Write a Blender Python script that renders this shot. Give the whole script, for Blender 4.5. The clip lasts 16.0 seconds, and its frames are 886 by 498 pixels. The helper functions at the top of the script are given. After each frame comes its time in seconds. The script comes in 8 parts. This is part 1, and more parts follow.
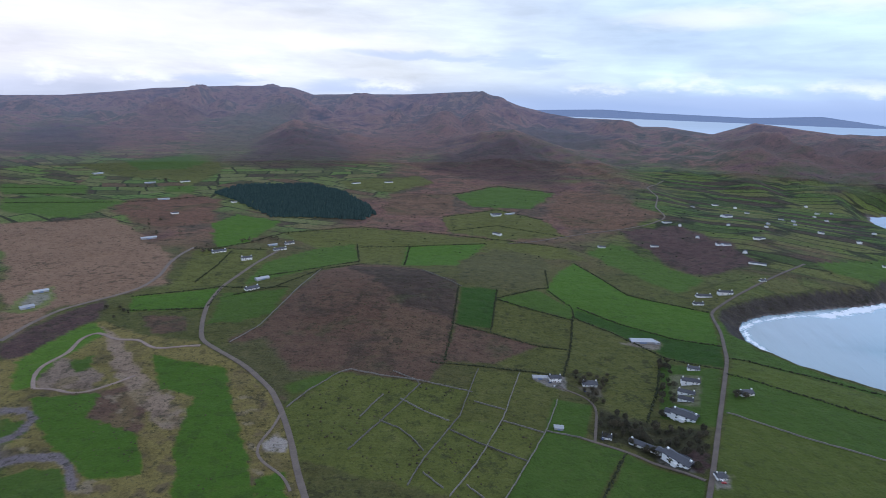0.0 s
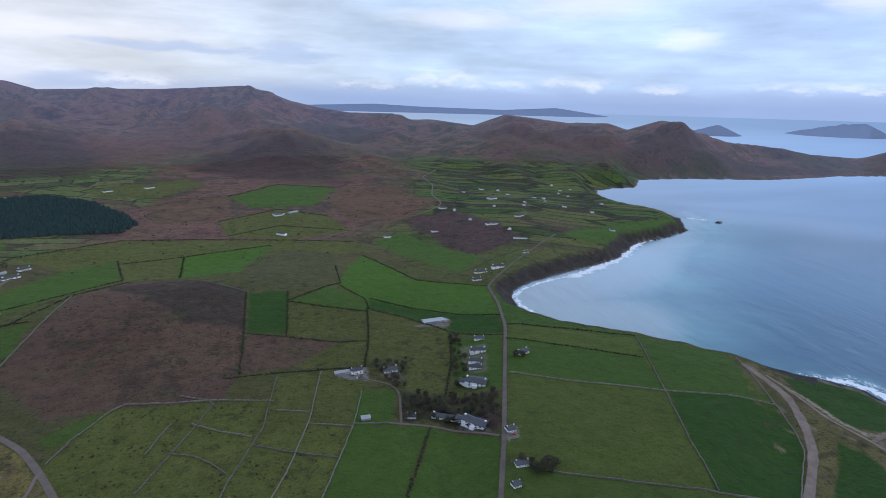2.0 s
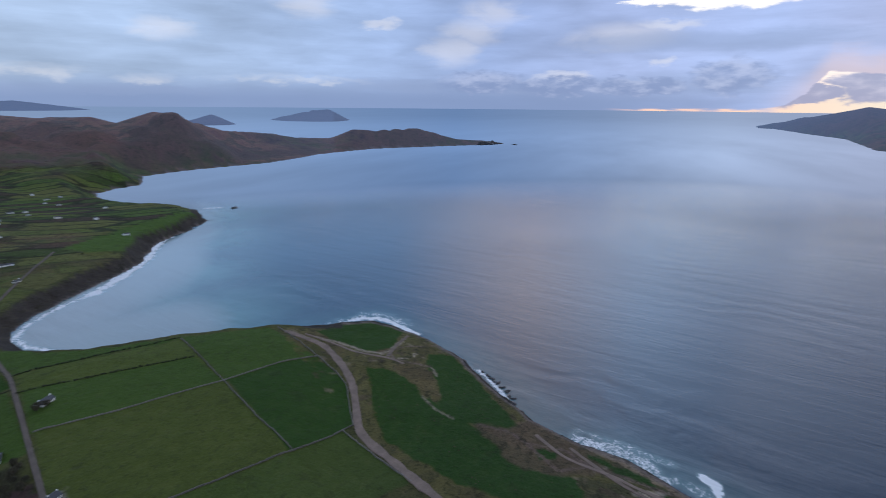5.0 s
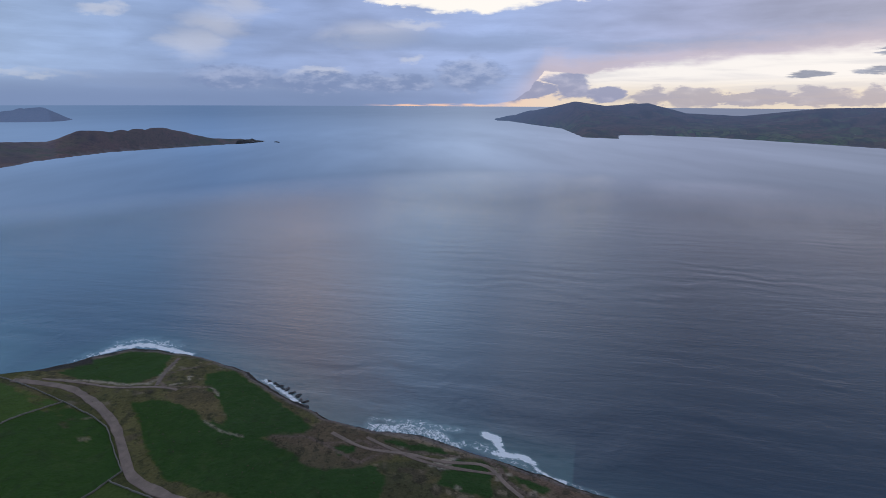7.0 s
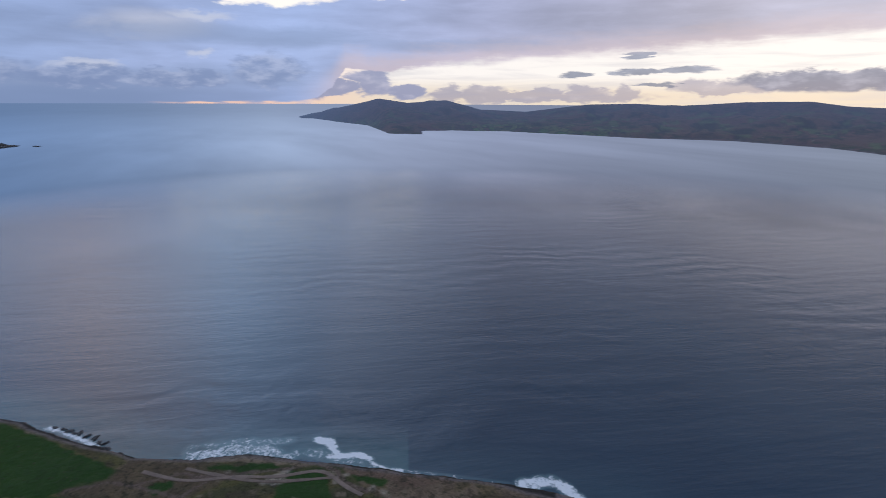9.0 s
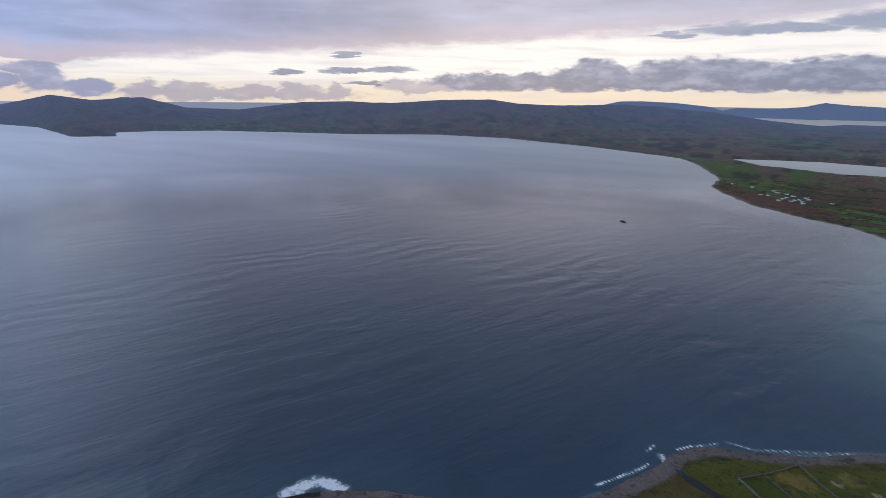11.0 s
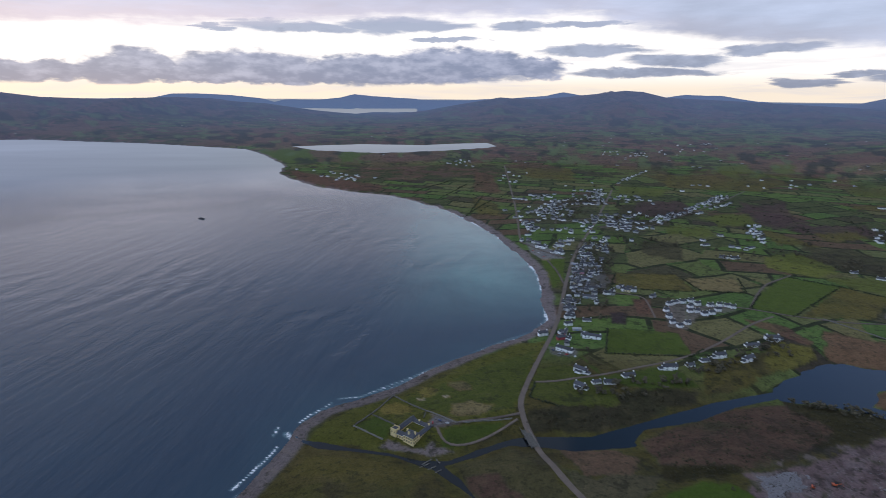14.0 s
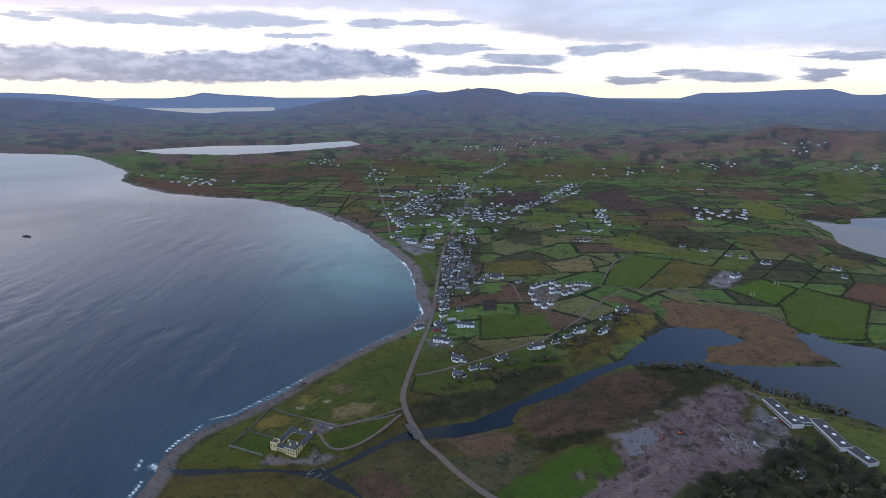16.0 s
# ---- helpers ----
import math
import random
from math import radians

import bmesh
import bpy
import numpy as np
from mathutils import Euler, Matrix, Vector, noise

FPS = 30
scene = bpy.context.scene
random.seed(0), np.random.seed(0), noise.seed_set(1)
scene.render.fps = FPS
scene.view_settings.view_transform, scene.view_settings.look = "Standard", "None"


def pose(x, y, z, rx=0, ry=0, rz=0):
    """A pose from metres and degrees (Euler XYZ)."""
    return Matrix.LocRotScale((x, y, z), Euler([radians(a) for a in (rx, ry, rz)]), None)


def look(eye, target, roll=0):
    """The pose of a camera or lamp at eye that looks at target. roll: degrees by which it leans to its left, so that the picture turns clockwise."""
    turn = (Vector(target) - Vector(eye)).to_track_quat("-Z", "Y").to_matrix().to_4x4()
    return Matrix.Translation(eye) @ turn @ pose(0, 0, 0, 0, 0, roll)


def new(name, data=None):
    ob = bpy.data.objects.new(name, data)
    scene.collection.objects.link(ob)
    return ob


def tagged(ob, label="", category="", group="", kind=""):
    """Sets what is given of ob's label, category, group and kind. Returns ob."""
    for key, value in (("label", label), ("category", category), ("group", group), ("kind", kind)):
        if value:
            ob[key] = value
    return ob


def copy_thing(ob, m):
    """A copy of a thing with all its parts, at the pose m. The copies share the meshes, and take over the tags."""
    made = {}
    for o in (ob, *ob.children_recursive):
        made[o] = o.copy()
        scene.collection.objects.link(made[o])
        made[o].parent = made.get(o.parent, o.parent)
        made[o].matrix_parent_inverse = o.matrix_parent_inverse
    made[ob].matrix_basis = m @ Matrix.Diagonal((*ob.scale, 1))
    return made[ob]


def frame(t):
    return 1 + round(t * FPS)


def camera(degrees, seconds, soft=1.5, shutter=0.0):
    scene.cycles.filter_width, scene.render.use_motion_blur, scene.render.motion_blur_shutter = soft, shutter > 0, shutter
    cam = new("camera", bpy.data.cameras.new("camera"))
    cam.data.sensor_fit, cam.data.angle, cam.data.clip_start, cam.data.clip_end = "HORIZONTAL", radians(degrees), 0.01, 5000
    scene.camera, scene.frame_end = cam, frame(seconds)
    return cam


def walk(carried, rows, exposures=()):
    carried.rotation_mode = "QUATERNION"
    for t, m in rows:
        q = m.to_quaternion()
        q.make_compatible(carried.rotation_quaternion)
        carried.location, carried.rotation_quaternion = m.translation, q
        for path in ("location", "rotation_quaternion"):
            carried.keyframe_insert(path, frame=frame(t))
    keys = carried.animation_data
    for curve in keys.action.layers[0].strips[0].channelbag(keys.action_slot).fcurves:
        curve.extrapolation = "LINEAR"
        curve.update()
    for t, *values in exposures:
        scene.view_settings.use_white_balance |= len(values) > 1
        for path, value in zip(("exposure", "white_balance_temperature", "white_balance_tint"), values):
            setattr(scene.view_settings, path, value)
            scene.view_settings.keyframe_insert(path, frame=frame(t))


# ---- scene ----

# ---------------------------------------------------------------- camera
EYE = 350.0          # height over the sea; the camera hovers and turns
cam = camera(77.55, 16.0, soft=0.6, shutter=0.3)
walk(cam, [
    (0.0, pose(0, 0, EYE, 75.18, -1.88, 0.00)),
    (0.5, pose(0, 0, EYE, 75.22, -1.90, -4.76)),
    (1.0, pose(0, 0, EYE, 75.26, -1.63, -12.17)),
    (1.5, pose(0, 0, EYE, 75.30, -1.39, -19.28)),
    (2.0, pose(0, 0, EYE, 75.31, -1.42, -22.58)),
    (2.5, pose(0, 0, EYE, 75.35, -1.21, -29.24)),
    (3.0, pose(0, 0, EYE, 75.36, -0.95, -38.76)),
    (3.5, pose(0, 0, EYE, 75.34, -0.68, -45.93)),
    (4.0, pose(0, 0, EYE, 75.30, -0.71, -50.84)),
    (4.5, pose(0, 0, EYE, 75.25, -0.57, -59.71)),
    (5.0, pose(0, 0, EYE, 75.20, -0.50, -70.78)),
    (7.5, pose(0, 0, EYE, 74.95, -0.23, -96.42)),
    (8.0, pose(0, 0, EYE, 74.94, -0.16, -98.41)),
    (8.5, pose(0, 0, EYE, 74.80, -0.14, -104.85)),
    (9.0, pose(0, 0, EYE, 74.78, -0.32, -114.07)),
    (11.5, pose(0, 0, EYE, 74.70, -0.54, -150.17)),
    (12.0, pose(0, 0, EYE, 74.65, -0.51, -160.06)),
    (12.5, pose(0, 0, EYE, 74.51, -0.27, -170.59)),
    (13.0, pose(0, 0, EYE, 74.44, -0.16, -177.62)),
    (13.5, pose(0, 0, EYE, 74.39, -0.28, -180.13)),
    (14.0, pose(0, 0, EYE, 74.30, -0.34, -184.75)),
    (14.5, pose(0, 0, EYE, 74.19, -0.23, -193.12)),
    (15.0, pose(0, 0, EYE, 74.13, -0.10, -196.87)),
    (15.5, pose(0, 0, EYE, 74.11, -0.10, -198.07)),
    (16.0, pose(0, 0, EYE, 74.11, -0.06, -198.63)),
], exposures=[(0.0, 0.55), (1.5, 0.38), (2.5, 0.3), (3.5, 0.14), (4.5, 0.02), (5.0, -0.13), (7.5, -0.4), (9.0, -0.35), (11.5, -0.35), (13.0, -0.15), (14.0, -0.1), (16.0, 0.2)])

# ---------------------------------------------------------------- node helper
class Graph:
    """Small wrapper to write node graphs as sums and products."""

    def __init__(self, tree):
        self.tree = tree

    def node(self, kind, **settings):
        n = self.tree.nodes.new(kind)
        for key, value in settings.items():
            setattr(n, key, value)
        return n

    def link(self, a, b):
        if hasattr(a, "is_output"):
            self.tree.links.new(a, b)
        else:
            b.default_value = a

    def math(self, op, a, b=0.0, c=0.0, clamp=False):
        n = self.node("ShaderNodeMath", operation=op, use_clamp=clamp)
        for value, socket in zip((a, b, c), n.inputs):
            self.link(value, socket)
        return n.outputs[0]

    def add(self, a, b):
        return self.math("ADD", a, b)

    def mul(self, a, b):
        return self.math("MULTIPLY", a, b)

    def step(self, a, lo, hi, to0=0.0, to1=1.0):
        n = self.node("ShaderNodeMapRange", interpolation_type="SMOOTHSTEP")
        for value, socket in zip((a, lo, hi, to0, to1), n.inputs[:5]):
            self.link(value, socket)
        return n.outputs[0]

    def mix(self, f, a, b, blend="MIX"):
        n = self.node("ShaderNodeMix", data_type="RGBA", blend_type=blend)
        self.link(f, n.inputs[0])
        for value, socket in ((a, n.inputs[6]), (b, n.inputs[7])):
            self.link(value if hasattr(value, "is_output") else (*value, 1.0), socket)
        return n.outputs[2]

    def noise(self, vector, scale, detail=4.0, rough=0.55, distort=0.0, dims="3D"):
        n = self.node("ShaderNodeTexNoise", noise_dimensions=dims)
        self.link(vector, n.inputs["Vector"])
        n.inputs["Scale"].default_value = scale
        n.inputs["Detail"].default_value = detail
        n.inputs["Roughness"].default_value = rough
        n.inputs["Distortion"].default_value = distort
        return n.outputs[0]

    def scaled(self, vector, sx, sy, sz, turn=0.0):
        n = self.node("ShaderNodeMapping")
        self.link(vector, n.inputs["Vector"])
        n.inputs["Scale"].default_value = (sx, sy, sz)
        n.inputs["Rotation"].default_value = (0, 0, radians(turn))
        return n.outputs[0]

    def ramp(self, f, stops, mode="LINEAR"):
        n = self.node("ShaderNodeValToRGB")
        n.color_ramp.interpolation = mode
        while len(n.color_ramp.elements) < len(stops):
            n.color_ramp.elements.new(0.5)
        for e, (at, colour) in zip(n.color_ramp.elements, stops):
            e.position, e.color = at, (*colour, 1.0)
        self.link(f, n.inputs[0])
        return n.outputs[0]

    def vec(self, x, y, z):
        n = self.node("ShaderNodeCombineXYZ")
        for value, socket in zip((x, y, z), n.inputs):
            self.link(value, socket)
        return n.outputs[0]


# ---------------------------------------------------------------- sky and sun
SUN_BEARING, SUN_HEIGHT = 150.0, 22.0

sky_world = bpy.data.worlds.new("evening_sky")
scene.world = sky_world
sky_world.use_nodes = True
sky_world.node_tree.nodes.clear()
g = Graph(sky_world.node_tree)
way = g.node("ShaderNodeTexCoord").outputs["Generated"]
split = g.node("ShaderNodeSeparateXYZ")
g.link(way, split.inputs[0])
dx, dy, dz = split.outputs
bearing = g.mul(g.math("ARCTAN2", dx, dy), 57.29578)          # -180..180 degrees, clockwise from ahead
bearing = g.math("WRAP", bearing, 300.0, -60.0)              # -60..300
height = g.mul(g.math("ARCSINE", dz), 57.29578)

clear = g.node("ShaderNodeTexSky", sky_type="NISHITA", sun_disc=False, sun_elevation=radians(SUN_HEIGHT), sun_rotation=radians(SUN_BEARING))
clear_col = g.mix(1.0, clear.outputs[0], (0.10, 0.10, 0.10), "MULTIPLY")

# warped sky coordinates, so that cloud edges billow
flat = g.vec(g.mul(bearing, 0.055), g.mul(height, 0.22), 0.0)
broad = g.noise(flat, 1.0, 3.0, 0.45, 0.2)
billow = g.noise(g.vec(g.mul(bearing, 0.42), g.mul(height, 1.0), 3.0), 1.0, 7.0, 0.60)
curl = g.noise(g.vec(g.mul(bearing, 0.20), g.mul(height, 0.55), 9.0), 1.0, 7.0, 0.60, 0.4)
wisp = g.noise(g.vec(g.mul(bearing, 0.16), g.mul(height, 1.5), 13.0), 1.0, 7.0, 0.62, 0.5)
b_warp = g.add(bearing, g.mul(g.math("SUBTRACT", curl, 0.5), 7.0))
h_warp = g.add(height, g.mul(g.math("SUBTRACT", billow, 0.5), 2.2))
b_soft = g.add(bearing, g.mul(g.math("SUBTRACT", wisp, 0.5), 9.0))
h_soft = g.add(height, g.mul(g.math("SUBTRACT", curl, 0.5), 1.5))
heaped = g.vec(b_warp, h_warp, 0.0)
drawn_out = g.vec(b_soft, h_soft, 0.0)


def clouds(where, ovals, full=0.35, none=1.25):
    """A mask of clouds, each an oval given by bearing, height, half width and half depth in degrees."""
    least = None
    for at, up, wide, tall in ovals:
        n = g.node("ShaderNodeVectorMath", operation="MULTIPLY_ADD")
        g.link(where, n.inputs[0])
        n.inputs[1].default_value, n.inputs[2].default_value = (1 / wide, 1 / tall, 0), (-at / wide, -up / tall, 0)
        d = g.node("ShaderNodeVectorMath", operation="DOT_PRODUCT")
        g.link(n.outputs[0], d.inputs[0])
        g.link(n.outputs[0], d.inputs[1])
        least = d.outputs["Value"] if least is None else g.math("MINIMUM", least, d.outputs["Value"])
    return g.step(least, none, full)


round_sky = g.mul(g.add(bearing, 60.0), 1 / 360.0)
deck = g.ramp(round_sky, [((b + 60) / 360, c) for b, c in (
    (-45, (0.60, 0.60, 0.70)), (-5, (0.58, 0.63, 0.74)), (20, (0.47, 0.61, 0.84)), (50, (0.47, 0.63, 0.94)), (62, (0.42, 0.57, 0.90)), (75, (0.38, 0.51, 0.86)), (88, (0.46, 0.58, 0.95)), (100, (0.46, 0.59, 0.97)),
    (118, (0.52, 0.57, 0.86)), (140, (0.60, 0.60, 0.79)), (175, (0.60, 0.62, 0.79)), (210, (0.54, 0.61, 0.81)), (245, (0.55, 0.64, 0.85)))])
lift = g.step(broad, 0.28, 0.72, 0.84, 1.20)
lift = g.mul(lift, g.step(wisp, 0.28, 0.74, 0.96, 1.04))
lift = g.mul(lift, g.step(g.noise(flat, 4.0, 6.0, 0.6, 0.5), 0.3, 0.7, 0.96, 1.05))
deck = g.mix(1.0, deck, g.vec(lift, lift, lift), "MULTIPLY")
# bluer and darker down to the sea horizon in the west
low = g.mul(g.step(height, 2.8, 0.2), g.step(bearing, 112.0, 84.0))
low = g.mul(low, g.step(bearing, -12.0, 16.0, 0.45, 1.0))
deck = g.mix(g.mul(low, 0.90), deck, (0.27, 0.38, 0.66))
# thin bright cloud and breaks in the deck
breaks = clouds(g.vec(b_warp, h_soft, 0.0), [(-24, 6.2, 17, 2.3), (-16, 5.3, 18, 1.3), (57.7, 8.6, 3.2, 1.1), (45, 6.2, 3, 1.0), (24, 8.0, 8, 1.1), (88, 6.2, 5, 1.3),
                            (75.4, 8.4, 3.0, 1.4), (73.6, 6.6, 3.0, 1.5), (71.6, 4.9, 3.2, 1.5), (36, 9.5, 8, 1.5)], -0.9, 1.5)
deck = g.mix(g.mul(breaks, 0.62), deck, (0.96, 0.95, 1.03))
# grey-blue rags and shaded bases
rags = clouds(drawn_out, [(-2.3, 4.4, 8.5, 0.45), (7.7, 4.2, 4.0, 1.1), (-9.5, 1.3, 5, 0.7), (-21.4, 1.4, 4, 0.7), (66, 1.7, 6.5, 0.8), (77.3, 1.5, 6.5, 0.7), (92.5, 1.9, 9, 1.3),
                          (43, 0.9, 7, 0.5), (28, 0.8, 10, 0.6), (95, 5.6, 14, 1.0), (118, 5.0, 12, 0.7)], 0.0, 1.4)
deck = g.mix(g.mul(rags, 0.55), deck, (0.33, 0.44, 0.72))
# white heaps over the horizon, and small bright puffs
heaps = clouds(heaped, [(15.4, 1.8, 3.6, 0.6), (20.7, 2.4, 2.1, 1.0), (24.4, 2.6, 2.1, 1.0), (28.9, 2.0, 2.8, 0.6), (-18.6, 2.5, 2.8, 0.6), (-34.9, 1.8, 3.0, 1.1), (-28.1, 1.7, 4, 0.8),
                        (35.7, 2.3, 3.4, 0.7), (43.6, 1.8, 2.8, 0.5), (-5.3, 1.6, 4, 0.6), (56, 2.1, 7, 0.5)], -0.3, 1.35)
deck = g.mix(g.mul(heaps, g.step(billow, 0.36, 0.66, 0.12, 0.62)), deck, (0.84, 0.88, 1.00))
puffs = clouds(heaped, [(65.0, 7.3, 2.3, 0.55), (91.5, 3.9, 1.2, 0.5), (92, 7.0, 3, 0.6), (82, 2.7, 3, 0.5)], -0.2, 1.3)
deck = g.mix(g.mul(puffs, 0.55), deck, (0.92, 0.94, 1.06))
# towering cloud before the glow in the west
towers = clouds(heaped, [(74.5, 2.0, 4.4, 1.2), (81.8, 1.7, 4.4, 1.0), (89.3, 1.7, 4.6, 0.9), (97.3, 2.5, 3.4, 1.7)])
tower_lit = g.step(g.add(g.mul(billow, 1.2), g.mul(height, 0.05)), 0.58, 0.92)
deck = g.mix(g.mul(towers, 0.78), deck, g.mix(tower_lit, (0.27, 0.37, 0.66), (0.54, 0.63, 0.92)))
# the bright break at the top of the west
bright_top = clouds(g.vec(b_soft, h_warp, 0.0), [(97.0, 9.7, 8.0, 1.6), (108, 9.9, 4.5, 0.9), (90, 9.4, 3, 0.8)], 0.5, 1.15)
deck = g.mix(bright_top, deck, (1.45, 1.38, 1.30))

# the bright gap under the deck where the sun goes down
edge = g.ramp(round_sky, [((b + 60) / 360, (h / 12, h / 12, h / 12)) for b, h in (
    (88, 0.0), (99.5, 0.08), (101.8, 0.3), (103.0, 0.8), (103.8, 2.5), (105.2, 3.2), (106.8, 2.5), (108.2, 2.3), (110.5, 2.9), (120, 3.7), (129, 4.15), (136, 4.5), (145, 5.1), (162, 6.0), (176, 6.8), (187, 7.2), (192, 7.0), (198, 7.4),
    (203, 5.9), (210, 4.7), (218, 3.9), (229, 3.5), (236, 3.0), (255, 2.8))])
torn = g.mul(g.mul(g.math("SUBTRACT", g.mul(g.add(wisp, billow), 0.5), 0.5), 2.6), g.step(bearing, 100.0, 106.0, 0.05, 1.0))
low_line = g.step(bearing, 104.0, 100.0, 0.0, 0.34)     # in the west only a thin line over the sea is left open
over = g.math("SUBTRACT", g.add(g.add(height, torn), low_line), g.mul(edge, 12.0))
blush = g.mul(g.step(over, 2.6, 0.2), g.mul(g.step(bearing, 99.0, 106.0), g.step(bearing, 200.0, 140.0, 0.25, 1.0)))
deck = g.mix(g.mul(blush, 0.62), deck, (0.92, 0.74, 0.80))
fringe = g.step(bearing, 101.0, 125.0, 0.07, 0.75)
gap = g.mul(g.step(over, fringe, g.mul(fringe, -0.8)), g.step(bearing, 86.0, 92.0))
rift = g.step(g.noise(g.vec(g.mul(bearing, 0.30), g.mul(height, 2.5), 7.0), 1.0, 3.0), 0.36, 0.60)
gap = g.mul(gap, g.math("MAXIMUM", rift, g.step(bearing, 99.0, 102.0)))
glow = g.mix(g.step(height, 0.3, 2.4), (1.15, 1.00, 0.84), (1.34, 1.28, 1.26))
veil = g.noise(g.vec(g.mul(bearing, 0.10), g.mul(height, 1.1), 5.0), 1.0, 6.0, 0.6, 0.6)
glow = g.mix(g.step(veil, 0.44, 0.70, 0.0, 0.45), glow, (0.80, 0.80, 0.90))
glow = g.mix(g.step(bearing, 110.0, 94.0), glow, (1.34, 0.86, 0.66))
low_heaps = clouds(heaped, [(114.4, 0.4, 2.3, 0.8), (118.5, 0.5, 2.6, 1.0), (124.6, 0.5, 1.4, 0.9), (128.0, 0.5, 2.2, 0.9), (131.6, 0.45, 1.8, 0.8), (139.9, 1.1, 4.2, 0.8), (123, 0.2, 12, 0.5)], 0.5, 1.2)
dusk_towers = clouds(heaped, [(106.9, 1.6, 2.5, 1.3), (103.2, 0.9, 2.2, 0.8), (100.8, 1.4, 2.2, 1.6), (109.9, 0.7, 2.0, 0.8)], 0.6, 1.2)
lens = clouds(drawn_out, [(127.4, 2.25, 1.8, 0.34), (132.8, 2.65, 2.6, 0.32), (134.6, 1.5, 1.8, 0.22), (132.8, 4.0, 1.6, 0.28), (137, 2.7, 2.9, 0.42), (163.6, 5.65, 1.6, 0.26), (170.5, 6.0, 6.0, 0.60),
                          (180.5, 6.3, 6.8, 0.75), (191.8, 6.3, 3.6, 0.58), (197.6, 6.4, 4.0, 0.30), (184.8, 5.1, 3.4, 0.22), (198.8, 4.1, 5.2, 0.60), (206.7, 3.1, 4.8, 0.66), (213.8, 3.8, 4.2, 0.5),
                          (204.1, 2.0, 7.2, 0.44), (217.2, 1.1, 2.6, 0.46), (220.3, 1.8, 2.3, 0.34), (224.6, 1.3, 4.2, 0.60), (231.7, 1.4, 2.0, 0.65), (233.5, 2.9, 3.0, 0.40)], 0.45, 1.2)
bank = clouds(heaped, [(169, 1.7, 26, 0.95), (147.7, 1.6, 7.2, 1.0), (157.2, 2.2, 3.2, 1.6), (166.3, 2.3, 7.6, 1.55), (176, 2.1, 6, 1.4), (183.9, 2.6, 4.2, 1.8), (177.9, 2.2, 6, 1.6), (187.7, 2.7, 5.2, 1.65),
                       (193.5, 2.5, 3.6, 1.1), (156, 1.9, 4.8, 1.4)], 0.55, 1.2)
foot = g.add(height, g.mul(g.math("SUBTRACT", wisp, 0.5), 0.8))
bank = g.mul(bank, g.step(foot, g.step(bearing, 182.0, 192.0, 0.55, 1.0), g.step(bearing, 182.0, 192.0, 0.85, 1.4)))
lit = g.step(g.add(g.mul(billow, 1.3), g.mul(height, 0.07)), 0.66, 1.05)
gap_col = g.mix(g.mul(low_heaps, 0.66), glow, g.mix(lit, (0.36, 0.37, 0.58), (0.60, 0.58, 0.76)))
gap_col = g.mix(g.mul(dusk_towers, 0.92), gap_col, g.mix(lit, (0.37, 0.42, 0.68), (0.58, 0.60, 0.84)))
gap_col = g.mix(g.mul(bank, 0.94), gap_col, g.mix(lit, (0.20, 0.26, 0.45), (0.44, 0.49, 0.70)))
gap_col = g.mix(g.mul(lens, 0.88), gap_col, g.mix(lit, (0.22, 0.28, 0.45), (0.36, 0.43, 0.63)))
cloudy = g.mix(gap, deck, gap_col)
fringed = g.mul(g.math("MAXIMUM", lens, g.mul(bank, 0.9)), g.math("SUBTRACT", 1.0, gap))
cloudy = g.mix(g.mul(fringed, 0.6), cloudy, (0.34, 0.41, 0.62))

# unseen deck overhead, tuned to light sea and land: bright west, heavy beyond bay
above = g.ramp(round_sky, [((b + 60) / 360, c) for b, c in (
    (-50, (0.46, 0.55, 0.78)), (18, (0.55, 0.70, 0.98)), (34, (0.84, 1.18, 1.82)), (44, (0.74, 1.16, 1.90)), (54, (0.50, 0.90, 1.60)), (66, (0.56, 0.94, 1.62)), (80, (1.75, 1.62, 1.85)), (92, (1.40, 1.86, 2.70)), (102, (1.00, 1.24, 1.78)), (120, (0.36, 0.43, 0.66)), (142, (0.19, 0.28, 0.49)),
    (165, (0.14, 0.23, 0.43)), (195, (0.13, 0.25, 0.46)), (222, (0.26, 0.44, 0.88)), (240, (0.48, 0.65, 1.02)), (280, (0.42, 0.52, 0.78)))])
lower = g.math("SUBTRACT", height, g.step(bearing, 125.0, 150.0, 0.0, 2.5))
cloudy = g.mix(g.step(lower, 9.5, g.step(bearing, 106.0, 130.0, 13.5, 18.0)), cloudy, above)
# the zenith, also out of view, is set for the light on the land
cloudy = g.mix(g.step(height, 36.0, 60.0), cloudy, (0.44, 0.52, 0.68))
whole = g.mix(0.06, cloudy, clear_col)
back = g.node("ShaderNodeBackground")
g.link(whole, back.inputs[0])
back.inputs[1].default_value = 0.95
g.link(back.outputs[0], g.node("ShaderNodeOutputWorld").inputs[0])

sun = new("sun", bpy.data.lights.new("sun", "SUN"))
sun.data.energy, sun.data.angle, sun.data.color = 0.35, radians(90), (1.0, 0.88, 0.78)
b, e = radians(SUN_BEARING), radians(SUN_HEIGHT)
sun.matrix_world = look((0, 0, 0), (-math.sin(b) * math.cos(e), -math.cos(b) * math.cos(e), -math.sin(e)))

# ---------------------------------------------------------------- materials
def material(name):
    m = bpy.data.materials.new(name)
    m.use_nodes = True
    m.node_tree.nodes.clear()
    g = Graph(m.node_tree)
    p = g.node("ShaderNodeBsdfPrincipled")
    g.link(p.outputs[0], g.node("ShaderNodeOutputMaterial").inputs[0])
    return m, g, p


